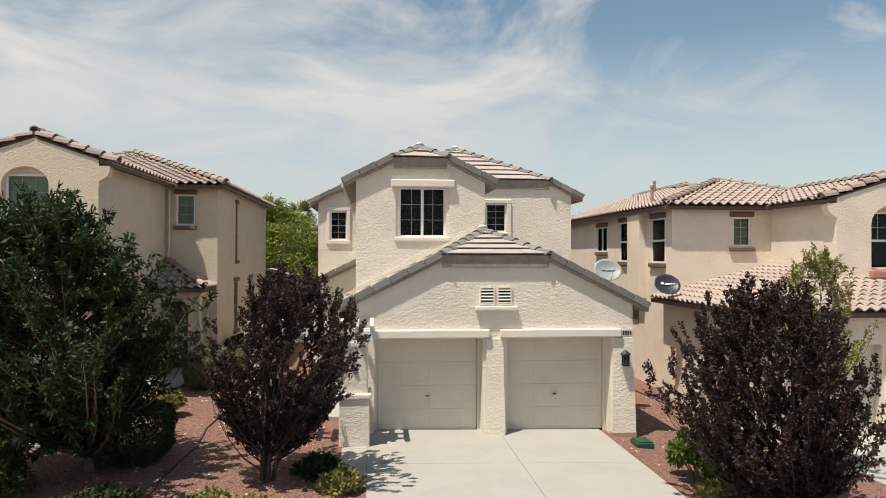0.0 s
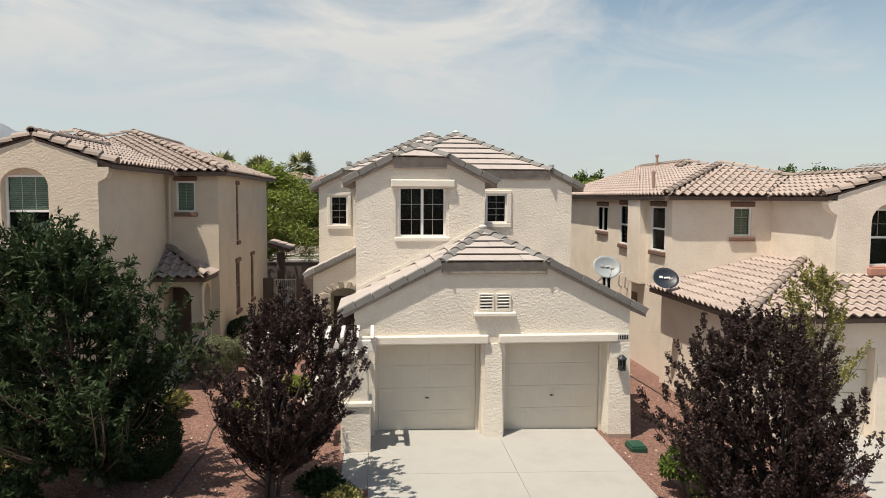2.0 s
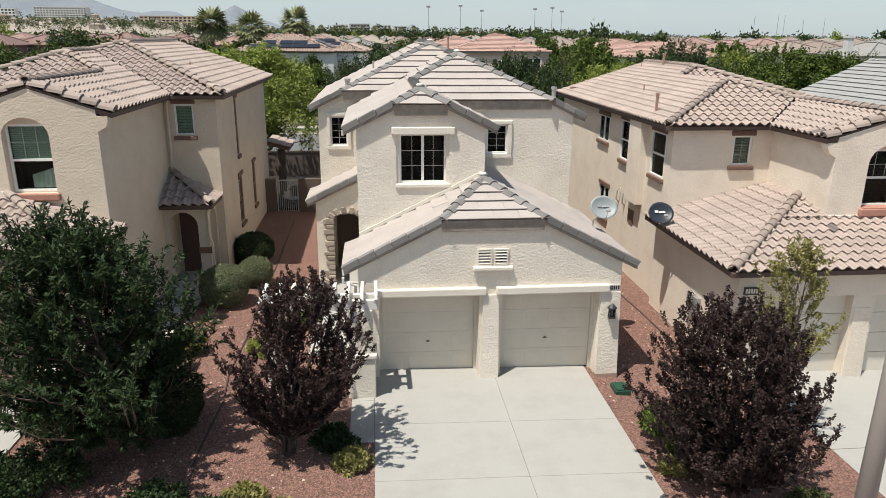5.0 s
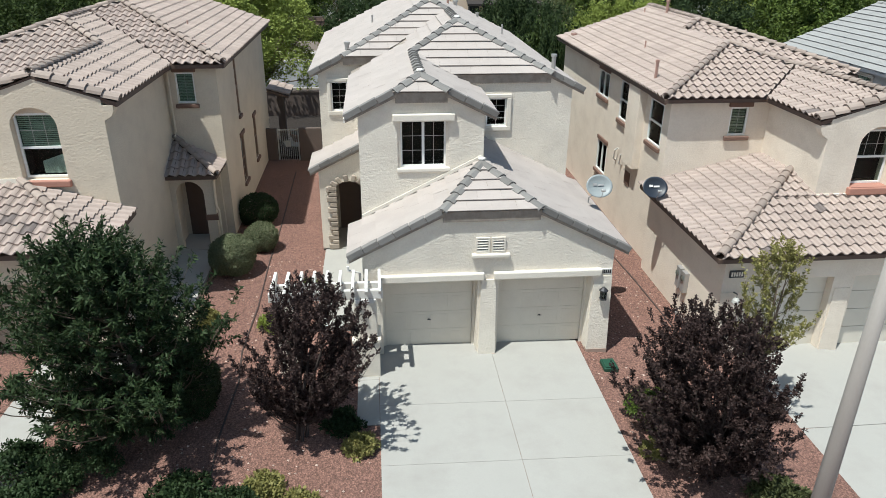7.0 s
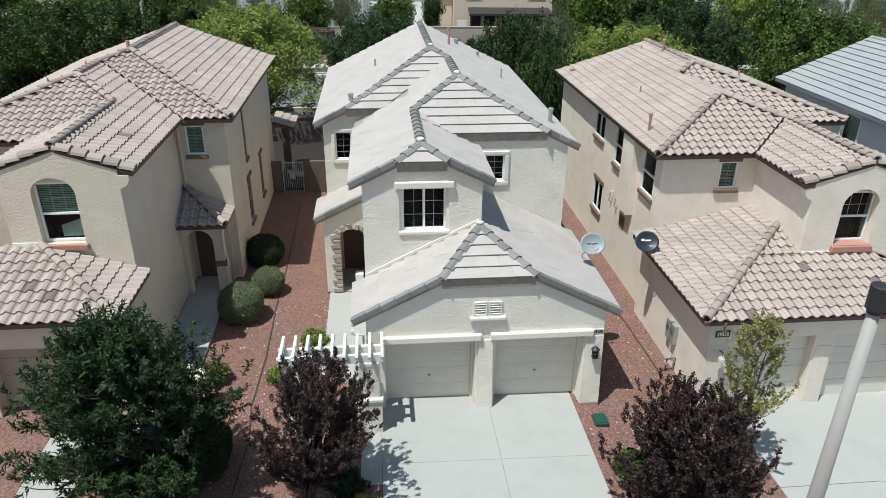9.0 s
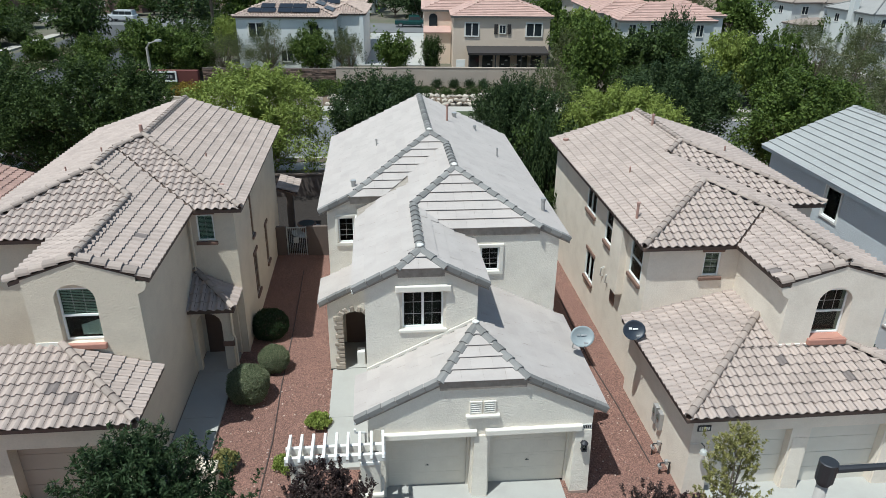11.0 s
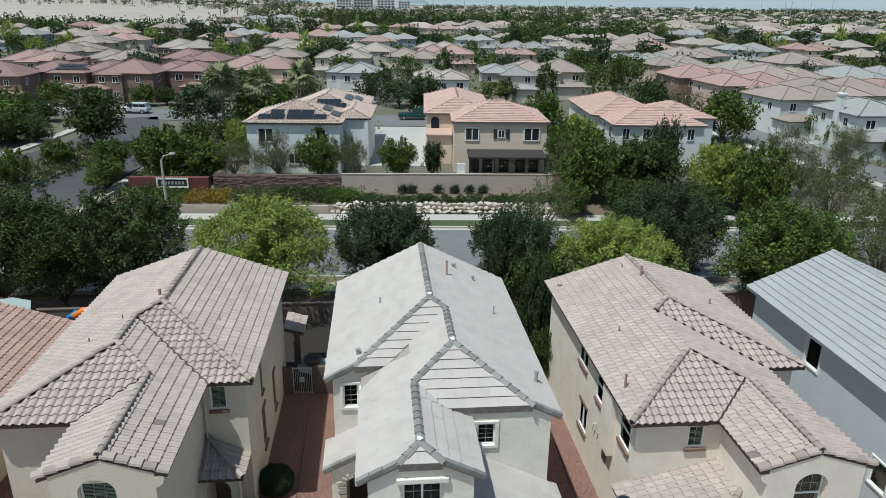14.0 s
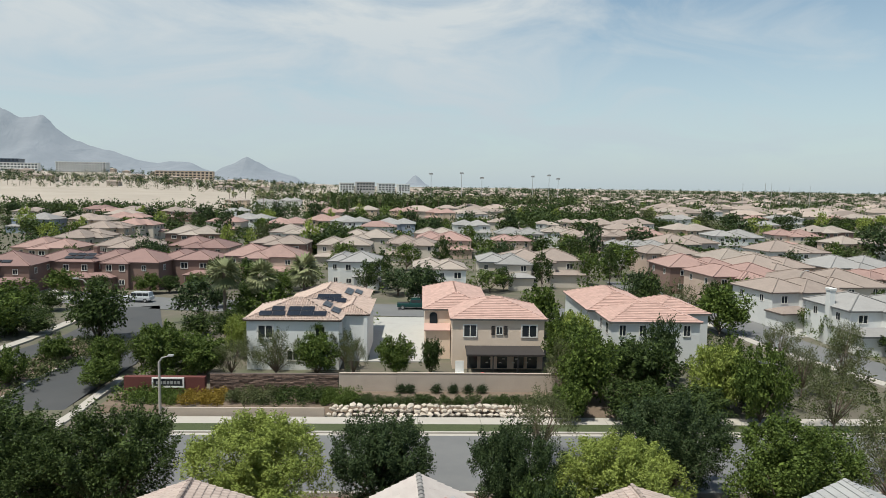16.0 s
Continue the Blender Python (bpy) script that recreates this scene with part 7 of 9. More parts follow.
strip("road", [(-53, 63.0), (-53, 80), (-51.5, 92), (-50.3, 100), (-52, 122)], 5.2, 0.605, ASPHALT_SHADED, "dark asphalt entry street, far carriageway", "road", 0.7)
strip("pavement", [(-36.2, 63.4), (-35.9, 72), (-35.7, 78)], 1.0, 0.72, PAVING, "pale pavement along the entry street", "pavement", 0.5)
strip("pavement", [(-58.5, 64.2), (-58, 80), (-56.3, 95), (-56.5, 110)], 1.6, 0.72, PAVING, "pale pavement along the entry street", "pavement", 0.5)
strip("kerb", [(-45.2, 65), (-44.8, 76), (-44.3, 88), (-46.2, 97)], 0.3, 0.78, PAVING, "concrete kerb of the planted island", "kerb", 0.7)
strip("planted_island", [(-47.9, 65), (-47.5, 76), (-47.0, 88), (-47.6, 97)], 5.2, 0.76, HEDGE_SOIL, "planted island in the entry street", "island")
strip("road", [(-76, 134), (-50, 126), (-20, 122), (10, 120), (38, 117), (62, 112)], 11, 0.60, ASPHALT, "asphalt cross street between the houses", "road")
strip("driveway", [(-6.2, 86), (-6.2, 114.5)], 8.6, 0.64, CONCRETE, "pale concrete shared driveway", "driveway")
strip("road", [(62, 66), (53.4, 82.2), (49.8, 95), (47.8, 112.8), (45.2, 127.9), (44.0, 141.5), (43, 160)], 7, 0.61, ASPHALT, "asphalt side street on the slope", "road", 0.7)
strip("pavement", [(57, 66), (48.6, 81), (45.2, 94), (43.2, 112)], 1.6, 0.72, PAVING, "pale pavement along the side street", "pavement", 0.8)
strip("driveway", [(52, 104), (62, 106)], 5, 0.66, CONCRETE, "pale concrete driveway", "driveway")
strip("driveway", [(-78, 141), (-68, 128)], 6, 0.66, CONCRETE, "pale concrete driveway", "driveway")


# ---- houses of the far neighbourhood ----
def roof_material(name, colour, course=2.7):
    """Tile roof seen from far: fine courses as relief and piece-to-piece variation."""
    m = material(name, colour, 0.85, vary=0.12, scale=0.5, grain=3.2, grain_amount=0.10, random_amount=0.12, stain=tuple(min(1, c * 1.25) for c in colour), stain_amount=0.4, stain_scale=0.6)
    n, l = m.node_tree.nodes, m.node_tree.links
    w = n.new("ShaderNodeTexWave")
    w.wave_type, w.bands_direction, w.wave_profile = "BANDS", "Z", "SAW"
    w.inputs["Scale"].default_value, w.inputs["Distortion"].default_value = course * 0.5, 0.3
    geo = n.new("ShaderNodeNewGeometry")
    l.new(geo.outputs["Position"], w.inputs["Vector"])
    b = n.new("ShaderNodeBump")
    b.inputs["Distance"].default_value, b.inputs["Strength"].default_value = 0.12, 0.6
    l.new(w.outputs["Fac"], b.inputs["Height"])
    l.new(b.outputs[0], n["Principled BSDF"].inputs["Normal"])
    return m


FAR_ROOF = {"pink": roof_material("far_roof_pink", (0.285, 0.185, 0.16)), "tan": roof_material("far_roof_tan", (0.255, 0.205, 0.175)),
            "grey": roof_material("far_roof_grey", (0.245, 0.235, 0.225)), "slate": roof_material("far_roof_slate", (0.17, 0.155, 0.145)),
            "red": roof_material("far_roof_red", (0.21, 0.13, 0.115)), "pale": roof_material("far_roof_pale", (0.29, 0.245, 0.21))}
FAR_WALL = {k: material("far_wall_" + k, c, 0.9, vary=0.06, scale=0.4, grain=3, random_amount=0.06) for k, c in
            {"cream": (0.52, 0.46, 0.39), "white": (0.62, 0.62, 0.60), "tan": (0.48, 0.38, 0.29), "brick": (0.22, 0.14, 0.115), "blue": (0.26, 0.30, 0.36), "pinkish": (0.50, 0.38, 0.31), "grey": (0.40, 0.39, 0.38)}.items()}
WINDOW_DARK = material("far_window_glass", (0.025, 0.03, 0.035), 0.12)
TRIM_FAR = material("far_trim", (0.70, 0.67, 0.62), 0.7)


def window_meshes():
    f, p = Geo(), Geo()
    for a, b, c, d in ((-0.5, 0.5, -0.5, -0.42), (-0.5, 0.5, 0.42, 0.5), (-0.5, -0.42, -0.42, 0.42), (0.42, 0.5, -0.42, 0.42), (-0.03, 0.03, -0.42, 0.42)):
        f.box(a, -0.06, c, b, 0.03, d)
    p.box(-0.43, -0.02, -0.43, 0.43, 0.02, 0.43)
    fm, pm = f.mesh("window"), p.mesh("pane")
    fm.materials.append(TRIM_FAR)
    pm.materials.append(WINDOW_DARK)
    return fm, pm


WIN_FRAME, WIN_PANE = window_meshes()


def far_window(house, m, w, h):
    o = new("window", WIN_FRAME)
    o.parent, o.matrix_parent_inverse = house, Matrix.Translation(-house.location)
    o.matrix_basis = m @ Matrix.Diagonal((w, 1, h, 1))
    q = new("pane", WIN_PANE)
    q.parent = o
    return o


def hip_faces(g, x0, x1, y0, y1, z, slope, gable=False):
    """A hipped roof over a rectangle; its ridge runs the long way."""
    w, d = x1 - x0, y1 - y0
    if w >= d:
        k = 0 if gable else d / 2
        r = [(x0 + k, (y0 + y1) / 2, z + slope * d / 2), (x1 - k, (y0 + y1) / 2, z + slope * d / 2)]
        a, b = r
        c = [(x0, y0, z), (x1, y0, z), (x1, y1, z), (x0, y1, z)]
        g.add(c + [a, b], [(0, 1, 5, 4), (1, 2, 5), (2, 3, 4, 5), (3, 0, 4), (3, 2, 1, 0)])
    else:
        k = 0 if gable else w / 2
        c = [(x0, y0, z), (x1, y0, z), (x1, y1, z), (x0, y1, z)]
        a, b = ((x0 + x1) / 2, y0 + k, z + slope * w / 2), ((x0 + x1) / 2, y1 - k, z + slope * w / 2)
        g.add(c + [a, b], [(0, 1, 4), (1, 2, 5, 4), (2, 3, 5), (3, 0, 4, 5), (3, 2, 1, 0)])
    g.prism([(x0, y0, z - 0.22), (x1, y0, z - 0.22), (x1, y1, z - 0.22), (x0, y1, z - 0.22)], (0, 0, 0.215))


HOUSES = []


def far_house(x, y, w, d, turn, roof, wall, seed, chimney=False, solar=0, storeys=2):
    """A stucco house of two masses with hipped tile roofs, windows, and a garage wing."""
    rnd = random.Random(seed)
    base = Vector((x, y, ground_z(x, y)))
    names = {"pink": "pink", "tan": "tan", "grey": "grey", "slate": "dark grey", "red": "dull red", "pale": "pale tan"}
    wn2 = {"cream": "cream", "white": "white", "tan": "tan", "brick": "dark brown", "blue": "blue-grey", "pinkish": "pinkish", "grey": "grey"}
    h = thing("house", base, "%s stucco house with a %s hipped tile roof" % (wn2[wall], names[roof]), "house", "neighbourhood houses")
    m = Matrix.Translation(base) @ Matrix.Rotation(radians(turn - 4.8), 4, "Z")
    HOUSES.append((x, y, 0.6 * max(w, d)))
    he = 5.6 if storeys == 2 else 2.9
    split = rnd.uniform(-0.1, 0.15) * w
    masses = [(-w / 2, split + 0.1 * w, -d / 2 + rnd.uniform(0.6, 1.6), d / 2, he), (split - 0.15 * w, w / 2, -d / 2, d / 2 - rnd.uniform(0.5, 2), he - rnd.choice((0.0, 0.0, 0.35)))]
    if w > 13:
        masses.append((-w * 0.22, w * 0.12, -d / 2 - rnd.uniform(0.6, 1.4), 0.0, he - 0.25))
    for x0, x1, y0, y1, top in masses:
        g = Geo(m)
        g.prism([(x0, y0, -0.6), (x1, y0, -0.6), (x1, y1, -0.6), (x0, y1, -0.6)], (0, 0, top + 0.5))
        part("wall", g, FAR_WALL[wall], h)
        r = Geo(m)
        hip_faces(r, x0 - 0.35, x1 + 0.35, y0 - 0.3, y1 + 0.35, top, rnd.uniform(0.36, 0.42))
        rf = part("roof", r, FAR_ROOF[roof], h)
        if y < 260:
            c = Geo(m)
            a, b, e, f2 = x0 - 0.35, x1 + 0.35, y0 - 0.3, y1 + 0.35
            k = min(b - a, f2 - e) / 2
            zt2 = max(v[2] for v in r.v) - base.z + 0.03
            p1, p2 = ((a + k, (e + f2) / 2, zt2), (b - k, (e + f2) / 2, zt2)) if b - a >= f2 - e else (((a + b) / 2, e + k, zt2), ((a + b) / 2, f2 - k, zt2))
            for q in ((a, e), (b, e), (b, f2), (a, f2)):
                z3 = (*q, top + 0.03)
                c.tube([z3, p1 if (Vector(z3) - Vector(p1)).length < (Vector(z3) - Vector(p2)).length else p2], 0.12, 5)
            if (Vector(p1) - Vector(p2)).length > 0.3:
                c.tube([p1, p2], 0.12, 5)
            part("ridge_line", c, FAR_ROOF[roof], rf)
        n = 2 if x1 - x0 > 5 else 1
        for fl in range(storeys):
            for k in range(n):
                u = x0 + (x1 - x0) * (k + 0.5) / n + rnd.uniform(-0.3, 0.3)
                far_window(h, m @ Matrix.Translation((u, y0 - 0.02, 1.55 + 2.85 * fl)), rnd.choice((0.9, 1.2, 1.5)), rnd.choice((1.1, 1.3)))
    x0, x1, y0, y1, top = masses[0]
    for k in range(2 if y < 250 else 0):
        far_window(h, m @ Matrix.Translation((x0 - 0.02, y0 + (y1 - y0) * (k + 0.5) / 2, he - 1.2)) @ Matrix.Rotation(radians(90), 4, "Z"), 1.0, 1.2)
    x0, x1, y0, y1, top = masses[1]
    for k in range(2 if y < 250 else 0):
        far_window(h, m @ Matrix.Translation((x1 + 0.02, y0 + (y1 - y0) * (k + 0.5) / 2, he - 1.2)) @ Matrix.Rotation(radians(90), 4, "Z"), 1.0, 1.2)
    if storeys == 2:
        gx0, gx1 = (-w / 2 - 0.3, -w / 2 + 0.45 * w) if rnd.random() < 0.5 else (w / 2 - 0.45 * w, w / 2 + 0.3)
        g = Geo(m)
        g.prism([(gx0, -d / 2 - 2.2, -0.6), (gx1, -d / 2 - 2.2, -0.6), (gx1, -d / 2 + 1.8, -0.6), (gx0, -d / 2 + 1.8, -0.6)], (0, 0, 3.3))
        part("garage_wing", g, FAR_WALL[wall], h)
        r = Geo(m)
        hip_faces(r, gx0 - 0.4, gx1 + 0.4, -d / 2 - 2.6, -d / 2 + 1.8, 2.75, 0.36)
        part("roof", r, FAR_ROOF[roof], h)
    if chimney:
        g = Geo(m)
        g.bevel_box(-w / 2 - 0.5, -0.8, 0, -w / 2 + 0.3, 0.2, he + 2.4, 0.03)
        g.bevel_box(-w / 2 - 0.6, -0.9, he + 2.2, -w / 2 + 0.4, 0.3, he + 2.5, 0.03)
        part("chimney", g, FAR_WALL[wall], h)
    x0, x1, y0, y1, top = masses[1]
    for k in range(solar):
        g = Geo(m @ Matrix.Translation((x0 + 1.2 + 1.9 * (k % 3), y0 + 0.6 + 1.3 * (k // 3), top + 0.45 + 0.5 * (k // 3))) @ Matrix.Rotation(radians(21), 4, "X"))
        g.bevel_box(0, 0, 0.05, 1.7, 1.1, 0.12, 0.01)
        part("solar_panel", g, SOLAR, h, "dark blue solar panel")
    return h


SOLAR = material("solar_glass", (0.010, 0.012, 0.018), 0.3)

# ---- the neighbourhood, house by house ----
far_house(-137.8, 299.3, 17.0, 13.0, -3, "grey", "blue", 1, chimney=True)
far_house(-117.1, 301.9, 17.0, 13.0, -3, "tan", "tan", 5)
far_house(-109.3, 318.9, 17.0, 13.0, 4, "pink", "cream", 6)
far_house(-131.9, 400.2, 17.0, 13.0, 0, "tan", "tan", 7)
far_house(-106.1, 388.9, 17.0, 13.0, -3, "tan", "brick", 9)
far_house(-57.1, 227.8, 17.0, 13.0, 2, "pale", "brick", 12)
far_house(-108.8, 554.6, 17.0, 13.0, 4, "pale", "tan", 14)
far_house(-85.0, 545.3, 17.0, 13.0, 0, "grey", "white", 15)
far_house(-71.4, 584.0, 17.0, 13.0, 2, "grey", "white", 16)
far_house(-55.5, 320.3, 17.0, 13.0, -3, "grey", "white", 17, chimney=True)
far_house(-35.8, 287.1, 17.0, 13.0, 4, "pink", "pinkish", 18)
far_house(-45.2, 530.6, 17.0, 13.0, 0, "tan", "tan", 19)
far_house(-25.0, 395.0, 17.0, 13.0, 2, "pink", "pinkish", 20)
far_house(-8.6, 437.8, 17.0, 13.0, -3, "pale", "tan", 21)
far_house(-22.8, 313.4, 17.0, 13.0, 4, "pink", "tan", 22)
far_house(-12.0, 304.1, 16.3, 13.0, 0, "grey", "white", 23)
far_house(-26.6, 235.8, 17.0, 13.0, 2, "pale", "white", 24)
far_house(-3.4, 217.4, 16.6, 13.0, -3, "pale", "cream", 25)
far_house(7.1, 291.6, 16.4, 13.0, 0, "grey", "blue", 27)
far_house(15.4, 420.7, 17.0, 13.0, 2, "pink", "tan", 28)
far_house(36.2, 405.9, 17.0, 13.0, -3, "pink", "tan", 29)
far_house(19.9, 213.5, 16.1, 13.0, 0, "pink", "pinkish", 31)
far_house(52.6, 391.4, 17.0, 13.0, 2, "pale", "white", 32)
far_house(69.6, 431.1, 16.1, 13.0, -3, "tan", "cream", 33)
far_house(37.9, 285.5, 14.4, 12.2, 4, "grey", "white", 34)
far_house(39.8, 207.1, 11.4, 9.7, 0, "pink", "pinkish", 35)
far_house(36.6, 156.2, 17.0, 13.0, 2, "tan", "cream", 36)
far_house(73.1, 298.4, 9.0, 9.5, -3, "pale", "white", 37)
far_house(86.8, 310.1, 11.5, 9.8, 4, "tan", "cream", 38)
far_house(94.5, 300.7, 17.0, 13.0, 0, "tan", "tan", 39)
far_house(97.1, 265.8, 17.0, 13.0, 2, "tan", "tan", 40)
far_house(68.4, 229.8, 13.6, 11.6, -3, "tan", "pinkish", 41)
far_house(78.9, 233.5, 13.9, 11.8, 4, "tan", "pinkish", 42)
far_house(91.2, 237.3, 14.3, 12.1, 0, "pink", "pinkish", 43)
far_house(68.8, 192.7, 9.0, 9.5, 2, "grey", "grey", 44)
far_house(76.4, 193.0, 9.3, 9.5, -3, "grey", "grey", 45)
far_house(195.5, 455.1, 17.0, 13.0, 12, "pale", "tan", 46)
far_house(155.3, 354.2, 17.0, 13.0, 8, "grey", "white", 47)
far_house(122.2, 267.8, 17.0, 13.0, 10, "pale", "tan", 48)
far_house(122.7, 233.1, 17.0, 13.0, 5, "grey", "white", 49)
far_house(91.7, 204.8, 17.0, 13.0, 12, "tan", "grey", 50)
far_house(72.7, 172.1, 13.5, 11.5, 8, "tan", "pinkish", 51)
far_house(84.2, 158.3, 14.2, 12.1, 10, "pale", "cream", 52)
far_house(67.6, 143.7, 15.3, 13.0, 5, "pink", "brick", 53)
far_house(83.1, 143.7, 14.8, 12.5, 12, "tan", "pinkish", 54)
far_house(69.5, 129.3, 15.4, 13.0, 8, "pink", "pinkish", 55)
far_house(110.2, 180.2, 17.0, 13.0, 10, "tan", "white", 56)
far_house(80.4, 119.4, 17.0, 13.0, 5, "tan", "cream", 57)
far_house(67.9, 110.3, 12.5, 11.0, 12, "tan", "white", 58)
far_house(247.9, 454.1, 17.0, 13.0, 8, "pale", "white", 59)
far_house(224.6, 370.7, 17.0, 13.0, 10, "grey", "white", 60)
far_house(174.4, 260.4, 17.0, 13.0, 5, "pale", "brick", 61)
far_house(145.6, 204.6, 12.8, 10.9, 12, "pale", "pinkish", 62)
far_house(102.5, 143.8, 16.6, 13.0, 8, "grey", "tan", 63)
far_house(154.3, 202.6, 9.8, 9.5, 10, "pale", "white", 64)
far_house(70.5, 93.4, 13.0, 11.0, 5, "grey", "white", 65, chimney=True)
far_house(95.2, 124.7, 11.1, 9.5, 12, "pink", "cream", 66)
far_house(318.4, 514.4, 17.0, 13.0, 8, "pale", "tan", 67)
far_house(297.6, 442.2, 17.0, 13.0, 10, "pale", "tan", 68)
far_house(281.1, 386.2, 17.0, 13.0, 5, "pale", "tan", 69)
far_house(229.9, 473.0, 17.0, 13.0, 12, "pale", "white", 70)
far_house(-72.6, 142.5, 14.0, 11.0, 6, "red", "brick", 201, chimney=True, solar=4)
far_house(-62.5, 150.5, 13.0, 12.0, 0, "red", "brick", 202, solar=6)
far_house(-50.6, 150.0, 15.5, 12.0, -3, "red", "brick", 203, chimney=True)
far_house(-40.0, 154.5, 12.0, 12.0, 3, "red", "brick", 204)
far_house(-25.5, 161.0, 17.5, 12.0, 0, "pink", "pinkish", 205)
far_house(-5.0, 152.2, 10.5, 12.0, 0, "grey", "white", 206)
far_house(12.1, 139.9, 10.0, 12.0, 2, "pale", "white", 207)
far_house(27.2, 151.4, 11.0, 12.0, 0, "grey", "cream", 208)
far_house(-78.8, 178.6, 15.0, 12.0, 0, "pink", "tan", 209)
far_house(-62.5, 184.2, 15.0, 12.0, 4, "tan", "cream", 210)
far_house(-44.6, 184.7, 15.0, 12.0, -2, "red", "pinkish", 211)
far_house(-26.4, 194.3, 15.0, 12.0, 0, "tan", "brick", 212)
far_house(-9.0, 191.1, 14.0, 12.0, 3, "pale", "cream", 213)
far_house(9.5, 195.4, 14.0, 12.0, -3, "tan", "cream", 214)

# more lots of the same kind fill the blocks between
rnd = random.Random(404)
lots = 0
while lots < 20:
    y = rnd.uniform(205, 400)
    x = rnd.uniform(-0.6, 0.64) * y
    p = at_back(x, y)
    if any((p.x - hx) ** 2 + (p.y - hy) ** 2 < 19 ** 2 for hx, hy, hr in HOUSES) or (-0.1 < x / y < 0.28 and y > 330):
        continue
    far_house(p.x, p.y, rnd.uniform(13, 17), rnd.uniform(10, 13), rnd.choice((-4, 0, 5, 86, 90)), rnd.choice(("tan", "tan", "pink", "pale", "grey", "red")), rnd.choice(("cream", "cream", "tan", "white", "pinkish")), 500 + lots)
    lots += 1

# ---- the nearer houses across the road ----
ROOF_PINK = material("roof_tile_pink", (0.43, 0.28, 0.235), 0.85, vary=0.12, scale=0.7, grain=8, grain_amount=0.06, random_amount=0.10, island=True)
ROOF_BLUSH = material("roof_tile_blush", (0.42, 0.32, 0.27), 0.85, vary=0.14, scale=0.7, grain=8, grain_amount=0.08, random_amount=0.12, island=True)
WALL_PINK = material("stucco_rose_tan", (0.66, 0.53, 0.42), 0.9, vary=0.06, scale=0.6, grain=10, bump=0.01, bump_scale=12)
WALL_WHITE = material("stucco_off_white", (0.68, 0.68, 0.66), 0.9, vary=0.06, scale=0.6, grain=10, bump=0.01, bump_scale=12)
AWNING = material("awning_brown", (0.032, 0.026, 0.024), 0.85, vary=0.1)


def street_house(base, masses, roof_mat, wall_mat, label, slope=0.36, kind="s"):
    """A house across the road of several masses (x0, x1, y0, y1, eave height), in the street's frame, with tiled hipped roofs."""
    h = thing("house", at_back(*base), label, "house", "neighbourhood houses")
    for x0, x1, y0, y1, top in masses:
        g = Geo(BACK)
        g.prism([(x0, y0, 0.0), (x1, y0, 0.0), (x1, y1, 0.0), (x0, y1, 0.0)], (0, 0, top - 0.05))
        part("wall", g, wall_mat, h)
        r = Roof(h, kind, roof_mat, roof_mat, roof_mat, EAVE_C if kind == "wide" else EAVE_BROWN)
        a, b, c, d = x0 - 0.3, x1 + 0.3, y0 - 0.28, y1 + 0.3
        k = min(b - a, d - c) / 2
        zr = top + slope * k
        if b - a > d - c:
            p, q = (a + k, (c + d) / 2, zr), (b - k, (c + d) / 2, zr)
        else:
            p, q = ((a + b) / 2, c + k, zr), ((a + b) / 2, d - k, zr)
        A, B_, C, D = (a, c, top), (b, c, top), (b, d, top), (a, d, top)
        faces = [(A, B_, q, p), (B_, C, q), (C, D, p, q), (D, A, p)] if b - a > d - c else [(A, B_, p), (B_, C, q, p), (C, D, q), (D, A, p, q)]
        for f in faces:
            r.plane([BACK @ Vector(v) for v in f], thick=0.2)
        for v in (A, B_, C, D):
            e = p if (Vector(v) - Vector(p)).length < (Vector(v) - Vector(q)).length else q
            r.cap_line(BACK @ Vector(v), BACK @ Vector(e), step=0.8)
        if (Vector(p) - Vector(q)).length > 0.3:
            r.cap_line(BACK @ Vector(p), BACK @ Vector(q), step=0.8)
        r.finish("tiled hipped roof")
        HOUSES.append((*(BACK @ Vector(((x0 + x1) / 2, (y0 + y1) / 2, 0))).xy, 0.6 * max(x1 - x0, y1 - y0)))
    return h


def back_window(h, x, y, z, w, hh, side="S"):
    m = BACK @ Matrix.Translation((x, y, z))
    if side != "S":
        m = m @ Matrix.Rotation(radians(90), 4, "Z")
    return far_window(h, m, w, hh)


pink = street_house((5, 90), [(1.0, 12.0, 83.4, 93.5, 6.55), (-2.3, 6.0, 89.5, 108.0, 6.6)], ROOF_PINK, WALL_PINK, "two-storey rose-tan stucco house with pink roof tiles", kind="wide")
for x, w in ((3.1, 1.7), (10.2, 2.0)):
    back_window(pink, x, 83.36, 5.1, w, 1.6)
back_window(pink, 6.6, 83.36, 5.15, 0.8, 1.0)
for x in (5.85, 7.35):
    g = Geo(BACK); g.bevel_box(x - 0.2, 83.30, 4.6, x + 0.2, 83.39, 5.7, 0.02); part("shutter", g, AWNING, pink)
g = Geo(BACK)
arc = [(-1.2 + 0.5 * math.cos(math.pi * k / 8), 89.40, 5.75 + 0.42 * math.sin(math.pi * k / 8)) for k in range(9)]
g.prism([(-0.7, 89.40, 4.2)] + arc + [(-1.7, 89.40, 4.2)], (0, 0.08, 0)); part("window", g, WINDOW_DARK, pink, "tall dark arched window")
g = Geo(BACK); g.bevel_box(-1.85, 89.3, 4.02, -0.55, 89.48, 4.2, 0.02); part("sill", g, TRIM_FAR, pink)
g = Geo(BACK); g.prism([(-2.4, 87.6, 4.1), (0.9, 87.6, 4.1), (0.9, 89.5, 4.6), (-2.4, 89.5, 4.6)], (0, 0, 0.15)); part("porch_roof", g, ROOF_PINK, pink)
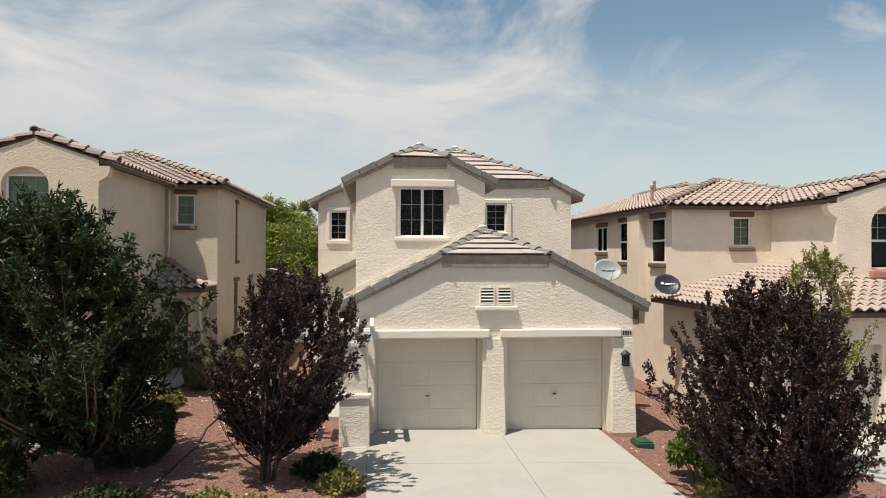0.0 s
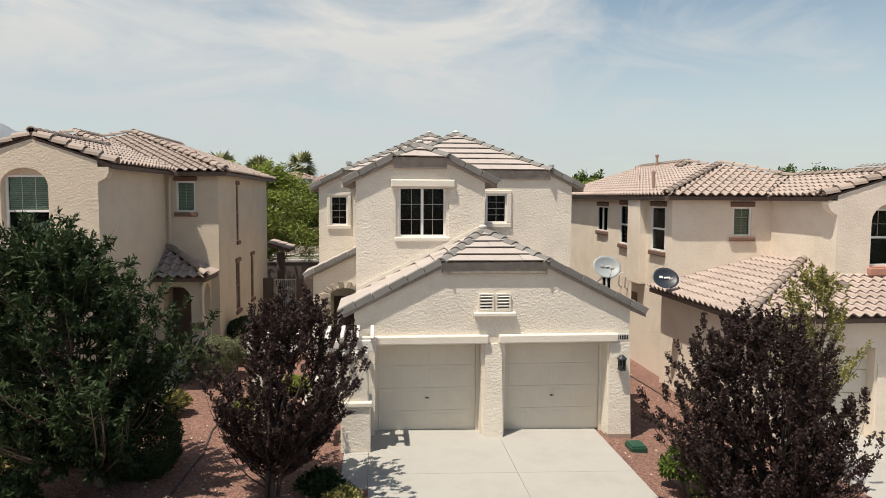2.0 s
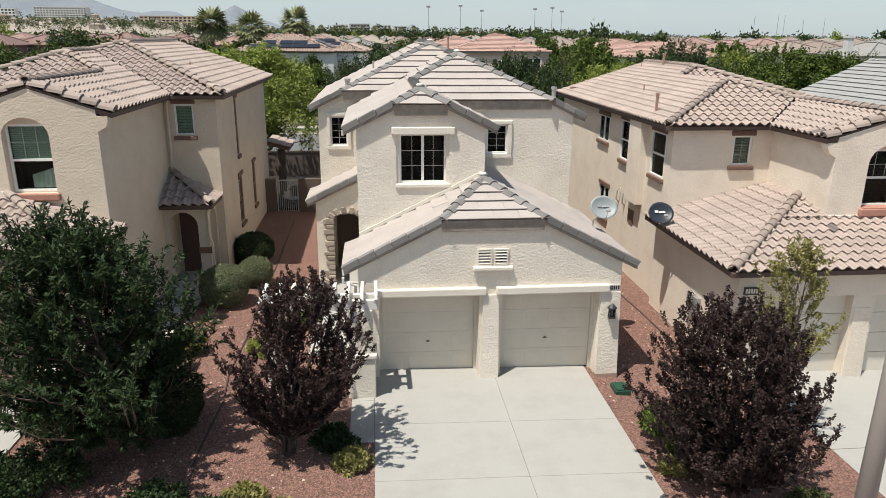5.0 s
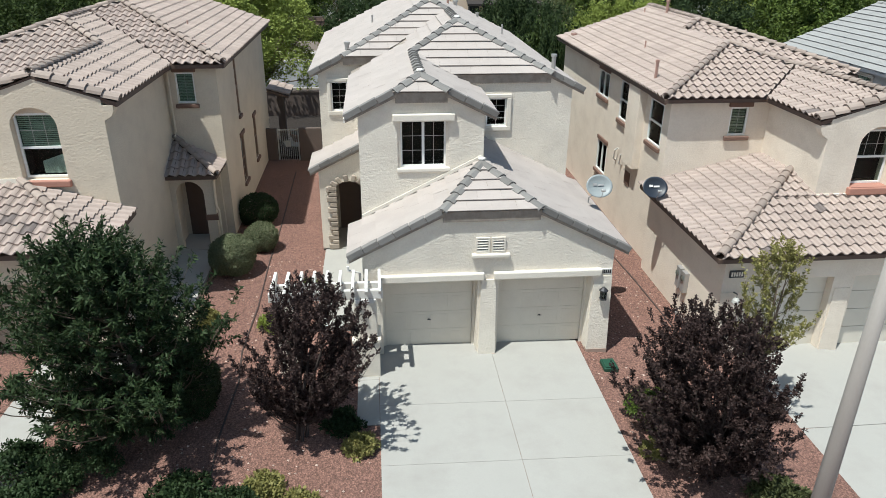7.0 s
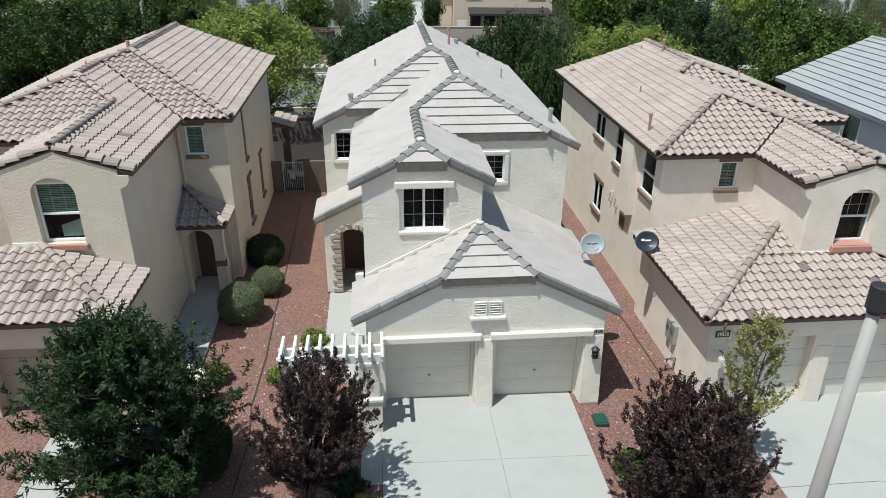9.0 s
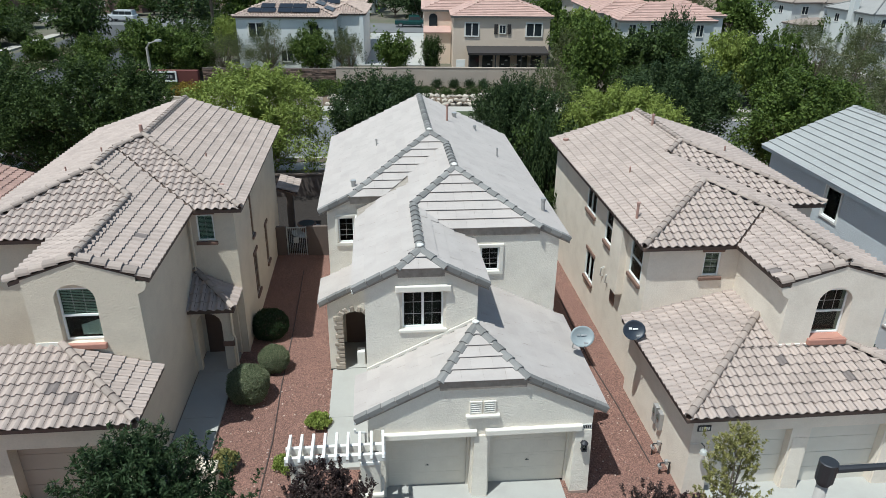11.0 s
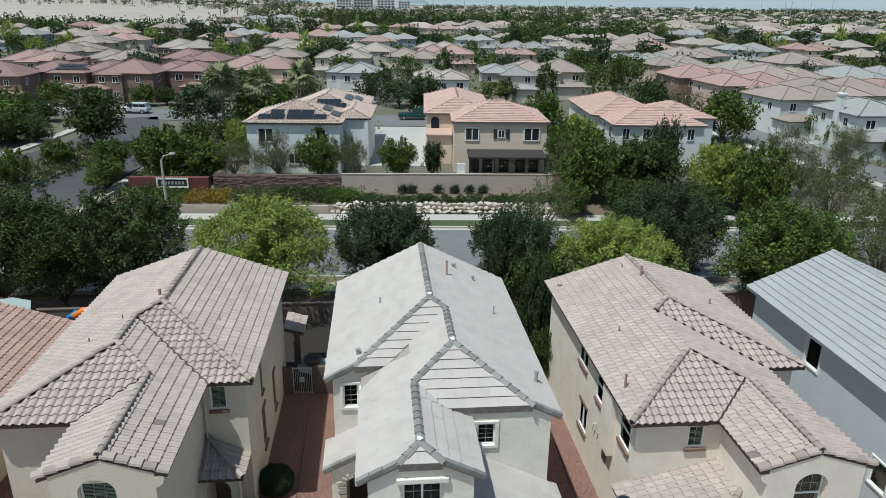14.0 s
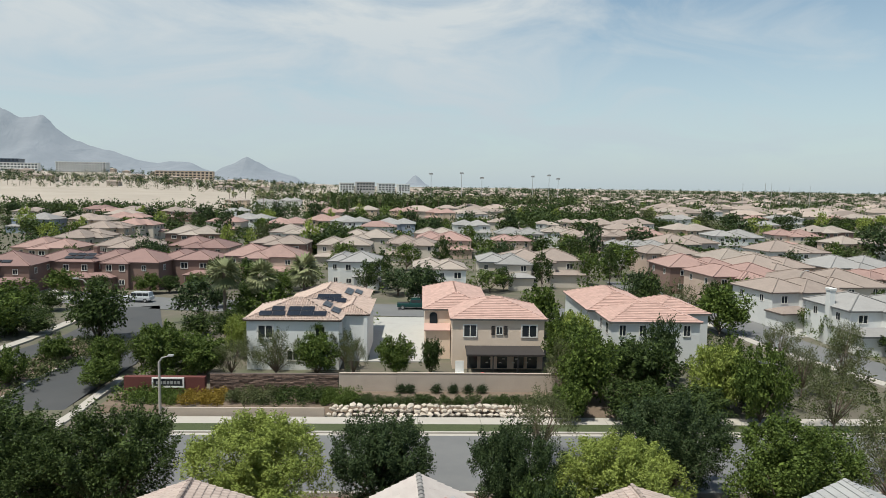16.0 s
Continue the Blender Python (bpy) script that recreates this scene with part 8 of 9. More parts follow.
g = Geo(BACK); g.prism([(-2.2, 87.9, 0.4), (0.9, 87.9, 0.4), (0.9, 89.5, 0.4), (-2.2, 89.5, 0.4)], (0, 0, 3.7)); part("porch_wall", g, WALL_PINK, pink)
# shade awning with posts and the dark patio under it
aw = thing("patio_awning", at_back(7, 81.5, 0.5), "dark brown patio awning on slim posts", "awning")
g = Geo(BACK); g.prism([(2.5, 80.2, 2.92), (11.6, 80.2, 2.92), (11.6, 83.35, 3.22), (2.5, 83.35, 3.22)], (0, 0, 0.08)); part("canopy", g, AWNING, aw)
g = Geo(BACK); g.box(2.5, 80.12, 2.78, 11.6, 80.19, 3.0); part("valance", g, AWNING, aw)
for x in (2.7, 5.6, 8.5, 11.4):
    g = Geo(BACK); g.box(x - 0.06, 80.22, 0.3, x + 0.06, 80.34, 2.92); part("post", g, METAL_DARK, aw)
for x in (3.4, 5.0, 7.0, 9.0, 10.6):
    g = Geo(BACK); g.bevel_box(x - 0.6, 83.30, 0.55, x + 0.6, 83.39, 2.6, 0.02); part("glass_door", g, WINDOW_DARK, pink)
for k in range(16):
    g = Geo(BACK); z = 1.2 + 0.45 * (k % 4); g.box(5.0 + 0.4 * (k // 1) % 6.0 + 0.0, 83.26, z, 5.0 + 0.4 * (k // 1) % 6.0 + 0.3, 83.29, z + 0.12); part("wall_ornament", g, TRIM_FAR, pink)
for k, (x, mat, nm, lb) in enumerate(((1.7, WHITE, "patio_chair", "white plastic patio chairs stacked by the wall"), (4.3, None, "ball", "bright red ball on the patio"))):
    if mat is None:
        bm = bmesh.new(); bmesh.ops.create_uvsphere(bm, u_segments=12, v_segments=8, radius=0.35)
        me = bpy.data.meshes.new("ball"); bm.to_mesh(me); bm.free()
        me.materials.append(material("red_plastic", (0.55, 0.03, 0.04), 0.4))
        o = tagged(new("ball", me), lb, "ball"); o.location = at_back(x, 79.2, 2.2)
        o.location.z = 0.85
    else:
        ch = thing(nm, at_back(x, 79.5, 0.5), lb, "chair")
        g = Geo(BACK); g.bevel_box(x - 0.5, 79.2, 0.9, x + 0.5, 80.0, 1.0, 0.03); part("seat", g, mat, ch)
        g = Geo(BACK); g.bevel_box(x - 0.5, 79.9, 1.0, x + 0.5, 80.0, 2.3, 0.03); part("backrest", g, mat, ch)
        for dx in (-0.45, 0.45):
            for dy in (79.25, 79.95):
                g = Geo(BACK); g.box(x + dx - 0.04, dy - 0.04, 0.45, x + dx + 0.04, dy + 0.04, 0.9); part("leg", g, mat, ch)

white = street_house((-18, 90), [(-23.2, -12.4, 82.4, 92.0, 6.4), (-20.5, -10.4, 90.0, 106.0, 6.3), (-13.6, -9.4, 86.4, 97.0, 6.35)], ROOF_BLUSH, WALL_WHITE, "two-storey off-white stucco house with blush roof tiles and solar panels")
back_window(white, -21.0, 82.36, 5.0, 1.9, 1.7)
back_window(white, -14.6, 82.36, 5.0, 1.2, 1.5)
back_window(white, -17.8, 82.36, 2.2, 1.5, 1.3)
back_window(white, -12.36, 86.0, 5.0, 1.2, 1.5, "E")
back_window(white, -10.36, 95.0, 5.0, 1.2, 1.5, "E")
for x0, x1 in ((-12.38, -11.9), (-9.85, -9.38)):
    g = Geo(BACK); g.bevel_box(x0, 86.16, 0.3, x1, 86.42, 6.2, 0.03); part("pilaster", g, WALL_WHITE, white)


def solar_row(house, x, y, z, n, turn, tilt, deep=1.02, wide=1.5):
    """A row of panels lying on a roof slope; turn 0 faces the road, 90 faces the drive."""
    for k in range(n):
        g = Geo(BACK @ Matrix.Translation((x, y, z)) @ Matrix.Rotation(radians(turn), 4, "Z") @ Matrix.Rotation(radians(tilt), 4, "X"))
        g.bevel_box(k * (wide + 0.05), 0, 0.0, k * (wide + 0.05) + wide, deep, 0.05, 0.01)
        part("solar_panel", g, SOLAR, house, "dark solar panel")


slope_z = lambda y: 6.4 + 0.36 * (y - 82.12) + 0.2
solar_row(white, -21.9, 82.8, slope_z(82.8), 2, 0, 19.8)
solar_row(white, -18.6, 82.8, slope_z(82.8), 3, 0, 19.8)
solar_row(white, -20.6, 83.85, slope_z(83.85), 1, 0, 19.8)
solar_row(white, -18.6, 83.85, slope_z(83.85), 2, 0, 19.8)
solar_row(white, -12.7, 84.4, 6.4 + 0.36 * 0.6 + 0.2, 2, 90, 19.8)
solar_row(white, -13.9, 86.0, 6.4 + 0.36 * 1.8 + 0.2, 2, 90, 19.8)
solar_row(white, -17.2, 91.2, 6.3 + 0.36 * 1.48 + 0.2, 3, 0, 19.8)
solar_row(white, -16.4, 92.25, 6.3 + 0.36 * 2.53 + 0.2, 2, 0, 19.8)
solar_row(white, -11.2, 98.4, 6.3 + 0.36 * 1.1 + 0.2, 2, 90, 19.8)
solar_row(white, -12.3, 95.5, 6.3 + 0.36 * 2.2 + 0.2, 3, 90, 19.8)

blue = street_house((27, 92), [(20.6, 31.6, 85.2, 94.0, 6.0), (19.6, 29.0, 92.5, 108.0, 6.1), (27.5, 35.0, 91.0, 101.0, 6.0)], ROOF_PINK, FAR_WALL["white"], "two-storey pale house with faded red roof tiles", kind="wide")
for x in (22.0, 24.5, 30.0):
    back_window(blue, x, 85.16, 4.9, 0.9, 1.5)
for y in (87.0, 90.0):
    back_window(blue, 20.56, y, 4.9, 1.1, 1.5, "W")
    back_window(blue, 20.56, y, 2.0, 1.0, 0.9, "W")

# red-tiled single-storey neighbour beyond the tan house
nb = thing("house", (-19.5, 31, 0.6), "single-storey house with rust-red S-shaped roof tiles", "house")
ROOF_RUST = material("roof_tile_rust", (0.335, 0.215, 0.18), 0.85, vary=0.12, scale=0.8, grain=10, random_amount=0.12, island=True)
g = Geo(); g.prism([(-24, 22, 0), (-16.3, 22, 0), (-16.3, 34.4, 0), (-24, 34.4, 0)], (0, 0, 3.6)); part("wall", g, STUCCO_L, nb)
r = Roof(nb, "s", ROOF_RUST, ROOF_RUST, CAP_S, EAVE_BROWN)
for f in ([(-15.9, 21.6, 3.6), (-15.9, 34.8, 3.6), (-20.1, 34.8, 5.0), (-20.1, 25.8, 5.0)], [(-24.3, 21.6, 3.6), (-15.9, 21.6, 3.6), (-20.1, 25.8, 5.0)],
          [(-24.3, 21.6, 3.6), (-24.3, 34.8, 3.6), (-20.1, 34.8, 5.0), (-20.1, 25.8, 5.0)]):
    r.plane(f)
r.finish("rust-red S-tile roof")
# garden umbrella and bright pool slide in that yard
um = thing("garden_umbrella", (-23, 40, 0.2), "pale grey garden umbrella on a pole", "umbrella")
g = Geo(); g.tube([(-23, 40, 0), (-23, 40, 2.75)], 0.03, 8); part("pole", g, METAL_GREY, um)
g = Geo()
rim = [(-23 + 1.9 * math.cos(math.pi * k / 4), 40 + 1.9 * math.sin(math.pi * k / 4), 2.25) for k in range(8)]
g.add(rim + [(-23, 40, 2.85)], [(k, (k + 1) % 8, 8) for k in range(8)])
part("canopy", g, material("umbrella_cloth", (0.36, 0.40, 0.38), 0.8), um)
sld = thing("pool_slide", (-18.6, 41.0, 0), "blue and orange inflatable slide in the back yard", "slide")
g = Geo(); g.tube([(-19.3, 40.6, 0.2), (-19.2, 40.6, 1.4), (-18.7, 40.6, 1.75)], 0.22, 10); part("blue_tube", g, material("blue_vinyl", (0.02, 0.22, 0.5), 0.4), sld, "", True)
g = Geo(); g.tube([(-18.9, 40.5, 1.5), (-18.3, 40.5, 1.85), (-17.6, 40.5, 1.9)], 0.22, 10); part("orange_tube", g, material("orange_vinyl", (0.75, 0.18, 0.03), 0.4), sld, "", True)


# ---- cars ----
def car(at, turn, paint, label, pickup=False):
    m = Matrix.Translation(at) @ Matrix.Rotation(radians(turn), 4, "Z")
    t = thing("car", at, label, "car", "parked cars")
    L, W, H = (5.6, 1.95, 1.85) if pickup else (5.0, 1.95, 1.85)
    g = Geo(m)
    g.bevel_box(-L / 2, -W / 2, 0.42, L / 2, W / 2, 1.08, 0.12)
    part("body", g, paint, t)
    x0, x1 = (-0.6, 1.5) if pickup else (-2.35, 1.2)
    g = Geo(m)
    g.add([(x0, -0.9, 1.05), (x1 + 0.35, -0.9, 1.05), (x1 + 0.35, 0.9, 1.05), (x0, 0.9, 1.05), (x0 + 0.2, -0.75, H), (x1 - 0.35, -0.75, H), (x1 - 0.35, 0.75, H), (x0 + 0.2, 0.75, H)],
          [(0, 1, 5, 4), (1, 2, 6, 5), (2, 3, 7, 6), (3, 0, 4, 7), (4, 5, 6, 7)])
    part("cabin", g, paint, t)
    n = 2 if pickup else 3
    for s in (-1, 1):
        for k in range(n):
            a = x0 + 0.25 + (x1 - x0 - 0.3) * k / n
            b = x0 + 0.15 + (x1 - x0 - 0.3) * (k + 1) / n
            w = Geo(m); w.box(a, s * 0.86 - 0.03, 1.2, b, s * 0.86 + 0.03, H - 0.15); part("side_window", w, WINDOW_DARK, t)
    w = Geo(m); w.poly((x1 + 0.30, -0.78, 1.12), (x1 + 0.30, 0.78, 1.12), (x1 - 0.30, 0.68, H - 0.08), (x1 - 0.30, -0.68, H - 0.08)); part("windscreen", w, WINDOW_DARK, t)
    if pickup:
        w = Geo(m); w.box(-L / 2 + 0.1, -0.8, 1.07, -0.7, 0.8, 1.1); part("load_bed", w, METAL_DARK, t)
    for x in (-L / 2 + 0.95, L / 2 - 0.95):
        for s in (-1, 1):
            w = Geo(m); w.tube([(x, s * 0.82, 0.38), (x, s * 0.99, 0.38)], 0.38, 16); wh = part("wheel", w, METAL_DARK, t)
            w = Geo(m); w.tube([(x, s * 0.99, 0.38), (x, s * 1.0, 0.38)], 0.22, 12); part("rim", w, METAL_GREY, wh)
    for s in (-1, 1):
        w = Geo(m); w.bevel_box(L / 2 - 0.05, s * 0.7 - 0.2, 0.72, L / 2 + 0.02, s * 0.7 + 0.2, 0.88, 0.02); part("headlight", w, TRIM_FAR, t)
    return t


SILVER = material("silver_paint", (0.50, 0.51, 0.52), 0.35, 0.2)
GREEN_PAINT = material("dark_green_paint", (0.012, 0.06, 0.055), 0.25, 0.2)
car(at_back(-53.6, 127.0, 0.6), 172, SILVER, "silver large estate car parked at the kerb")
car(at_back(-4.2, 122.5, 0.6), -3, GREEN_PAINT, "dark green pickup truck parked in the street", True)
car(at_back(1.0, 131, 0.6), 90, FAR_WALL["white"].copy(), "white car parked between the houses")


# ---- street lamps behind ----
def back_lamp(x, y, height, arm, label="tall grey street lamp with an arm"):
    p = at_back(x, y)
    t = thing("street_lamp", p, label, "street lamp", "street lamps")
    g = Geo(BACK); g.tube([(x, y, p.z - 0.2), (x, y, height - 0.6), (x + 0.25 * arm, y, height - 0.15)], [0.14, 0.11, 0.09], 10); part("pole", g, PAVING, t)
    g = Geo(BACK); g.tube([(x + 0.2 * arm, y, height - 0.2), (x + 0.75 * arm, y, height)], [0.06, 0.05], 8); part("arm", g, PAVING, t)
    g = Geo(BACK); a, b = sorted((x + 0.7 * arm, x + 1.15 * arm)); g.bevel_box(a, y - 0.2, height - 0.05, b, y + 0.2, height + 0.13, 0.04); part("head", g, METAL_GREY, t)


back_lamp(-27.6, 67.0, 5.9, 1.2)
back_lamp(31.8, 65.2, 6.1, -2.2)
back_lamp(-49.0, 98.0, 8.8, -1.5)
back_lamp(62, 118, 8.6, 1.2)

# ---- trees behind the houses ----
KINDS = {
    "dark": (LEAF_STREET, "dark green dense street tree", 0.28, 0.14), "bright": (LEAF_BRIGHT, "bright yellow-green feathery street tree", 0.33, 0.135), "mid": (LEAF_MID, "mid-green leafy street tree crown", 0.29, 0.15),
    "olive": (LEAF_OLIVE, "thin grey-olive desert tree", 0.20, 0.07), "blue": (LEAF_BLUE, "dark blue-green leafy street tree", 0.28, 0.14)}
TREES = {}


def near_tree(kind, x, y, height, radius, variant=0, squash=None):
    """A tree of the middle distance at (x, y) in the street's frame; alike trees share their meshes."""
    key = (kind, variant)
    mat, label, ln, wd = KINDS[kind]
    p = at_back(x, y)
    m = Matrix.Translation(p) @ Matrix.Rotation(2.4 * len(TREES) + x, 4, "Z") @ Matrix.Diagonal((radius / 4, radius / 4, height / 7, 1))
    if key in TREES:
        return copy_thing(TREES[key], m)
    fine = 1 < variant < 10
    clumps, size, shoots, loose = {"bright": (210, 0.120, 90, 0.24), "mid": (135, 0.15, 46, 0.26), "olive": (90, 0.16, 50, 0.45)}.get(kind, (120, 0.15, 80, 0.38))
    n, q = ((52000, 0.52) if kind == "bright" else (34000, 0.64)) if fine else (6600, 1.26) if variant < 10 else (3600, 1.6)
    if kind == "olive":
        n, q = (6000, 1.25) if variant < 10 else (2600, 1.9)
    t = tree((0, 0, 0), 6.7, 3.75, 0.4 if kind != "olive" else 1.3, mat, 100 + 7 * len(TREES), n, ln * q, wd * q, clumps if fine else clumps // 2, size if fine else size * 1.35, (0, 0), 0.16, label, "tree", "tree", "street trees",
             0.1, shoots=shoots if fine else shoots // 3, core=10 if kind != "olive" else 0, branches=26 if fine or kind == "olive" else 12, shoot_len=loose)
    TREES[key] = t
    t.matrix_basis = m
    return t


for kind, x, y, hh, rr, v in (
        ("dark", -22.6, 45.4, 7.9, 4.7, 2), ("dark", -31.5, 46.0, 7.0, 4.4, 2), ("dark", -27.0, 45.2, 6.4, 4.0, 3), ("bright", -13.4, 45.0, 7.8, 5.0, 2), ("blue", -5.3, 46.6, 7.1, 3.9, 2), ("blue", 3.3, 44.6, 7.2, 3.2, 2),
        ("bright", 9.8, 43.6, 7.2, 4.6, 3), ("mid", 21.8, 44.9, 8.0, 4.9, 2), ("blue", 15.8, 50.5, 7.3, 4.4, 3), ("olive", 7.3, 57.0, 6.2, 2.8, 0), ("olive", 30.2, 47.0, 7.2, 3.6, 1),
        ("mid", 14.2, 77.5, 7.6, 3.4, 1), ("mid", 18.4, 76.0, 5.8, 3.4, 0), ("olive", 12.2, 72.0, 6.4, 2.9, 1), ("dark", 20.5, 71.8, 7.0, 4.2, 0), ("mid", 14.0, 70.0, 7.8, 4.2, 1), ("dark", 18.0, 65.6, 4.4, 3.6, 1), ("dark", 23.4, 64.8, 4.0, 3.6, 0), ("mid", 11.6, 66.4, 5.2, 2.8, 0), ("dark", 32.0, 70.5, 5.6, 3.6, 1), ("bright", 15.8, 83.5, 7.2, 2.8, 1), ("bright", 26.8, 68.6, 7.2, 4.2, 1), ("mid", 29.8, 65.5, 7.4, 3.6, 1),
        ("olive", 35.5, 63.0, 7.4, 4.2, 0), ("olive", 33.0, 52.0, 6.6, 3.4, 1), ("olive", 41.5, 58.0, 7.0, 3.6, 0), ("blue", 24.5, 77.5, 7.6, 2.5, 1), ("mid", 33.0, 79.5, 6.0, 2.6, 0),
        ("mid", -31.6, 78.5, 5.9, 4.0, 1), ("mid", -27.0, 79.0, 5.9, 3.8, 0), ("olive", -23.8, 78.0, 5.2, 3.0, 0), ("mid", -36.8, 74.5, 4.4, 3.0, 0), ("mid", -38.2, 80.0, 4.2, 2.8, 1), ("mid", -46.6, 75.0, 4.0, 2.6, 1), ("mid", -46.2, 84.5, 4.4, 2.7, 0), ("dark", -34.5, 100.0, 3.4, 2.8, 1), ("dark", -29.0, 97.0, 4.4, 3.0, 0),
        ("olive", -18.8, 77.6, 5.6, 3.0, 1), ("mid", -14.6, 79.4, 6.2, 3.3, 0), ("olive", -10.2, 77.5, 5.6, 2.2, 0), ("mid", -5.6, 79.4, 4.6, 2.9, 1), ("dark", -1.6, 80.3, 4.3, 1.4, 0),
        ("dark", -60.5, 86.0, 6.0, 4.2, 0), ("mid", -60.0, 78.0, 6.2, 3.8, 0), ("dark", -57.0, 100.0, 6.2, 3.8, 1), ("dark", -54.5, 110.0, 6.0, 3.6, 1), ("mid", -66.0, 111.0, 6.5, 4.0, 0), ("dark", -70.0, 104.0, 7.0, 4.5, 1), ("mid", -62.0, 98.0, 7.0, 4.6, 1),
        ("mid", 42.3, 104.0, 7.4, 3.9, 1), ("olive", 37.0, 108.0, 7.5, 3.4, 1), ("blue", 34.5, 118.0, 8.0, 3.6, 0),
        ("mid", 15.5, 88.0, 7.8, 3.4, 0), ("dark", 17.0, 96.0, 7.6, 3.6, 1), ("mid", 14.5, 101.0, 7.8, 3.2, 1), ("blue", -2.5, 126.5, 7.4, 4.8, 1), ("olive", 41.0, 84.0, 6.6, 3.4, 0), ("olive", 45.5, 78.0, 6.2, 3.2, 1), ("olive", 38.5, 74.0, 6.8, 3.6, 0), ("mid", 56.5, 98.5, 5.6, 2.3, 0), ("olive", 48.0, 70.0, 6.0, 3.2, 1), ("dark", 59.5, 94.0, 4.6, 2.0, 1),
        ("dark", -46.6, 95.8, 12.8, 5.8, 0), ("dark", 60.0, 90.0, 5.4, 3.0, 1), ("mid", 64.5, 85.5, 5.0, 3.0, 0), ("dark", 66.0, 101.0, 5.4, 2.8, 0), ("mid", 57.5, 103.5, 5.2, 2.6, 1), ("olive", 53.0, 90.0, 5.6, 3.0, 0), ("dark", -52.0, 138.0, 5.4, 3.0, 0), ("mid", -71.0, 134.5, 5.0, 3.0, 1), ("dark", -64.0, 134.5, 6.0, 3.2, 0), ("mid", -55.5, 136.5, 4.2, 2.4, 1), ("mid", -46.5, 137.5, 4.6, 2.6, 0), ("dark", -36.5, 137.0, 5.4, 3.2, 1), ("mid", -30.0, 136.0, 4.6, 2.8, 1), ("dark", -73.0, 127.0, 5.0, 3.2, 1), ("dark", -64.5, 118.0, 5.4, 3.6, 0), ("dark", -70.0, 116.0, 5.6, 3.8, 1), ("olive", -35.2, 81.7, 5.0, 2.8, 0), ("mid", -34.0, 83.6, 4.8, 3.2, 1), ("mid", -30.2, 83.8, 5.2, 3.4, 0), ("bright", -25.8, 88.0, 5.4, 2.8, 1), ("dark", -60.0, 104.6, 5.2, 3.6, 0), ("dark", -61.4, 100.7, 5.6, 3.8, 1), ("olive", -22.8, 82.8, 4.2, 2.4, 1), ("olive", -19.6, 82.1, 4.0, 2.2, 0), ("mid", -15.1, 83.0, 5.6, 2.7, 1), ("olive", -11.7, 82.3, 4.6, 2.2, 1), ("dark", -31.9, 114.8, 5.0, 3.0, 1), ("dark", -38.2, 122.3, 6.5, 3.0, 0),
        ("olive", 46.0, 66.0, 7.0, 4.0, 1), ("dark", -41.0, 48.0, 7.5, 4.6, 0), ("mid", -50, 50, 7, 4.5, 1), ("dark", 40.0, 47.0, 6.5, 3.5, 1), ("mid", 52, 60, 7, 4, 0), ("mid", 62, 96, 4.6, 2.0, 1), ("dark", 50.6, 126.0, 8.0, 3.0, 0), ("mid", 53.8, 121.0, 6.2, 4.4, 1), ("olive", 55.5, 122.0, 6.0, 2.6, 1), ("mid", 53.5, 134.0, 6.2, 2.8, 1), ("mid", 38.0, 126.0, 6.8, 3.0, 0), ("dark", 74, 98, 5.0, 2.4, 0)):
    near_tree(kind, x, y, hh, rr, v + 10 * (y > 90))

# tree against the right side of the cream house's back yard
near_tree("blue", 3.9, 37.0, 6.0, 2.0, 1)
near_tree("dark", 4.3, 35.6, 5.2, 1.35, 1)
near_tree("dark", 4.4, 40.0, 6.2, 2.2, 0)

# hedges and flowers on the bank
hedge = thing("hedge", at_back(3, 69.5, 0.5), "clipped dark green hedge above the boulders", "hedge")
pts, rad = [], []
rh = random.Random(4)
for k in range(220):
    pts.append(BACK @ Vector((rh.uniform(-9.5, 12.5), rh.uniform(68.5, 70.4), rh.uniform(0.72, 1.10)))); rad.append(0.35)
part("foliage", leaf_mesh("leaves", pts, rad, 24000, 0.15, 0.085, 41, 0.0, 0.8), LEAF_STREET, hedge)
for nm, x0, x1, mat, lb in (("flower_bed", -26.5, -22.5, None, "orange flowering bushes by the entry wall"), ("low_hedge", -31.5, -27.0, LEAF_MID, "low clipped green hedge before the sign"), ("low_hedge", -22, -17.5, LEAF_OLIVE, "dull olive bushes along the stone wall"), ("low_hedge", -17.5, -12.5, LEAF_STREET, "dark green bushes along the stone wall"), ("low_hedge", -12.5, -9, LEAF_MID, "loose green bushes before the garden wall")):
    pts, rad = [], []
    for k in range(90):
        pts.append(BACK @ Vector((rh.uniform(x0, x1), rh.uniform(68.6, 72.2), rh.uniform(0.6, 1.1 if x0 < -22.2 else 1.5)))); rad.append(0.42)
    if mat is None:
        mat = leaf_material("leaf_orange_flower", (0.17, 0.115, 0.02), (0.36, 0.25, 0.04))
    o = thing(nm, at_back((x0 + x1) / 2, 70.4, 0.5), lb, "hedge")
    part("foliage", leaf_mesh("leaves", pts, rad, 7500, 0.18, 0.10, 42, 0.0, 0.8), mat, o)
for k, x in enumerate((-4.9, -4.0, -1.2, 0.6, 2.2, 3.6)):
    o = thing("shrub", at_back(x, 73.4, 0.45), "small grassy shrub at the foot of the wall", "shrub", "wall shrubs")
    p = BACK @ Vector((x, 73.4, 0.68))
    part("foliage", leaf_mesh("leaves", [p, p + Vector((0.2, 0, 0.2))], [0.4, 0.35], 500, 0.5, 0.04, 50 + k, -0.6, 0.5), LEAF_DARK, o)

# three fan palms by the white house
for k, (x, y, hh) in enumerate(((-30.6, 100, 9.2), (-25.8, 102, 8.6), (-20.2, 104, 9.4))):
    build_palm(at_back(x, y), hh, 60 + k, 46, 2.8, leaf_w=0.22)


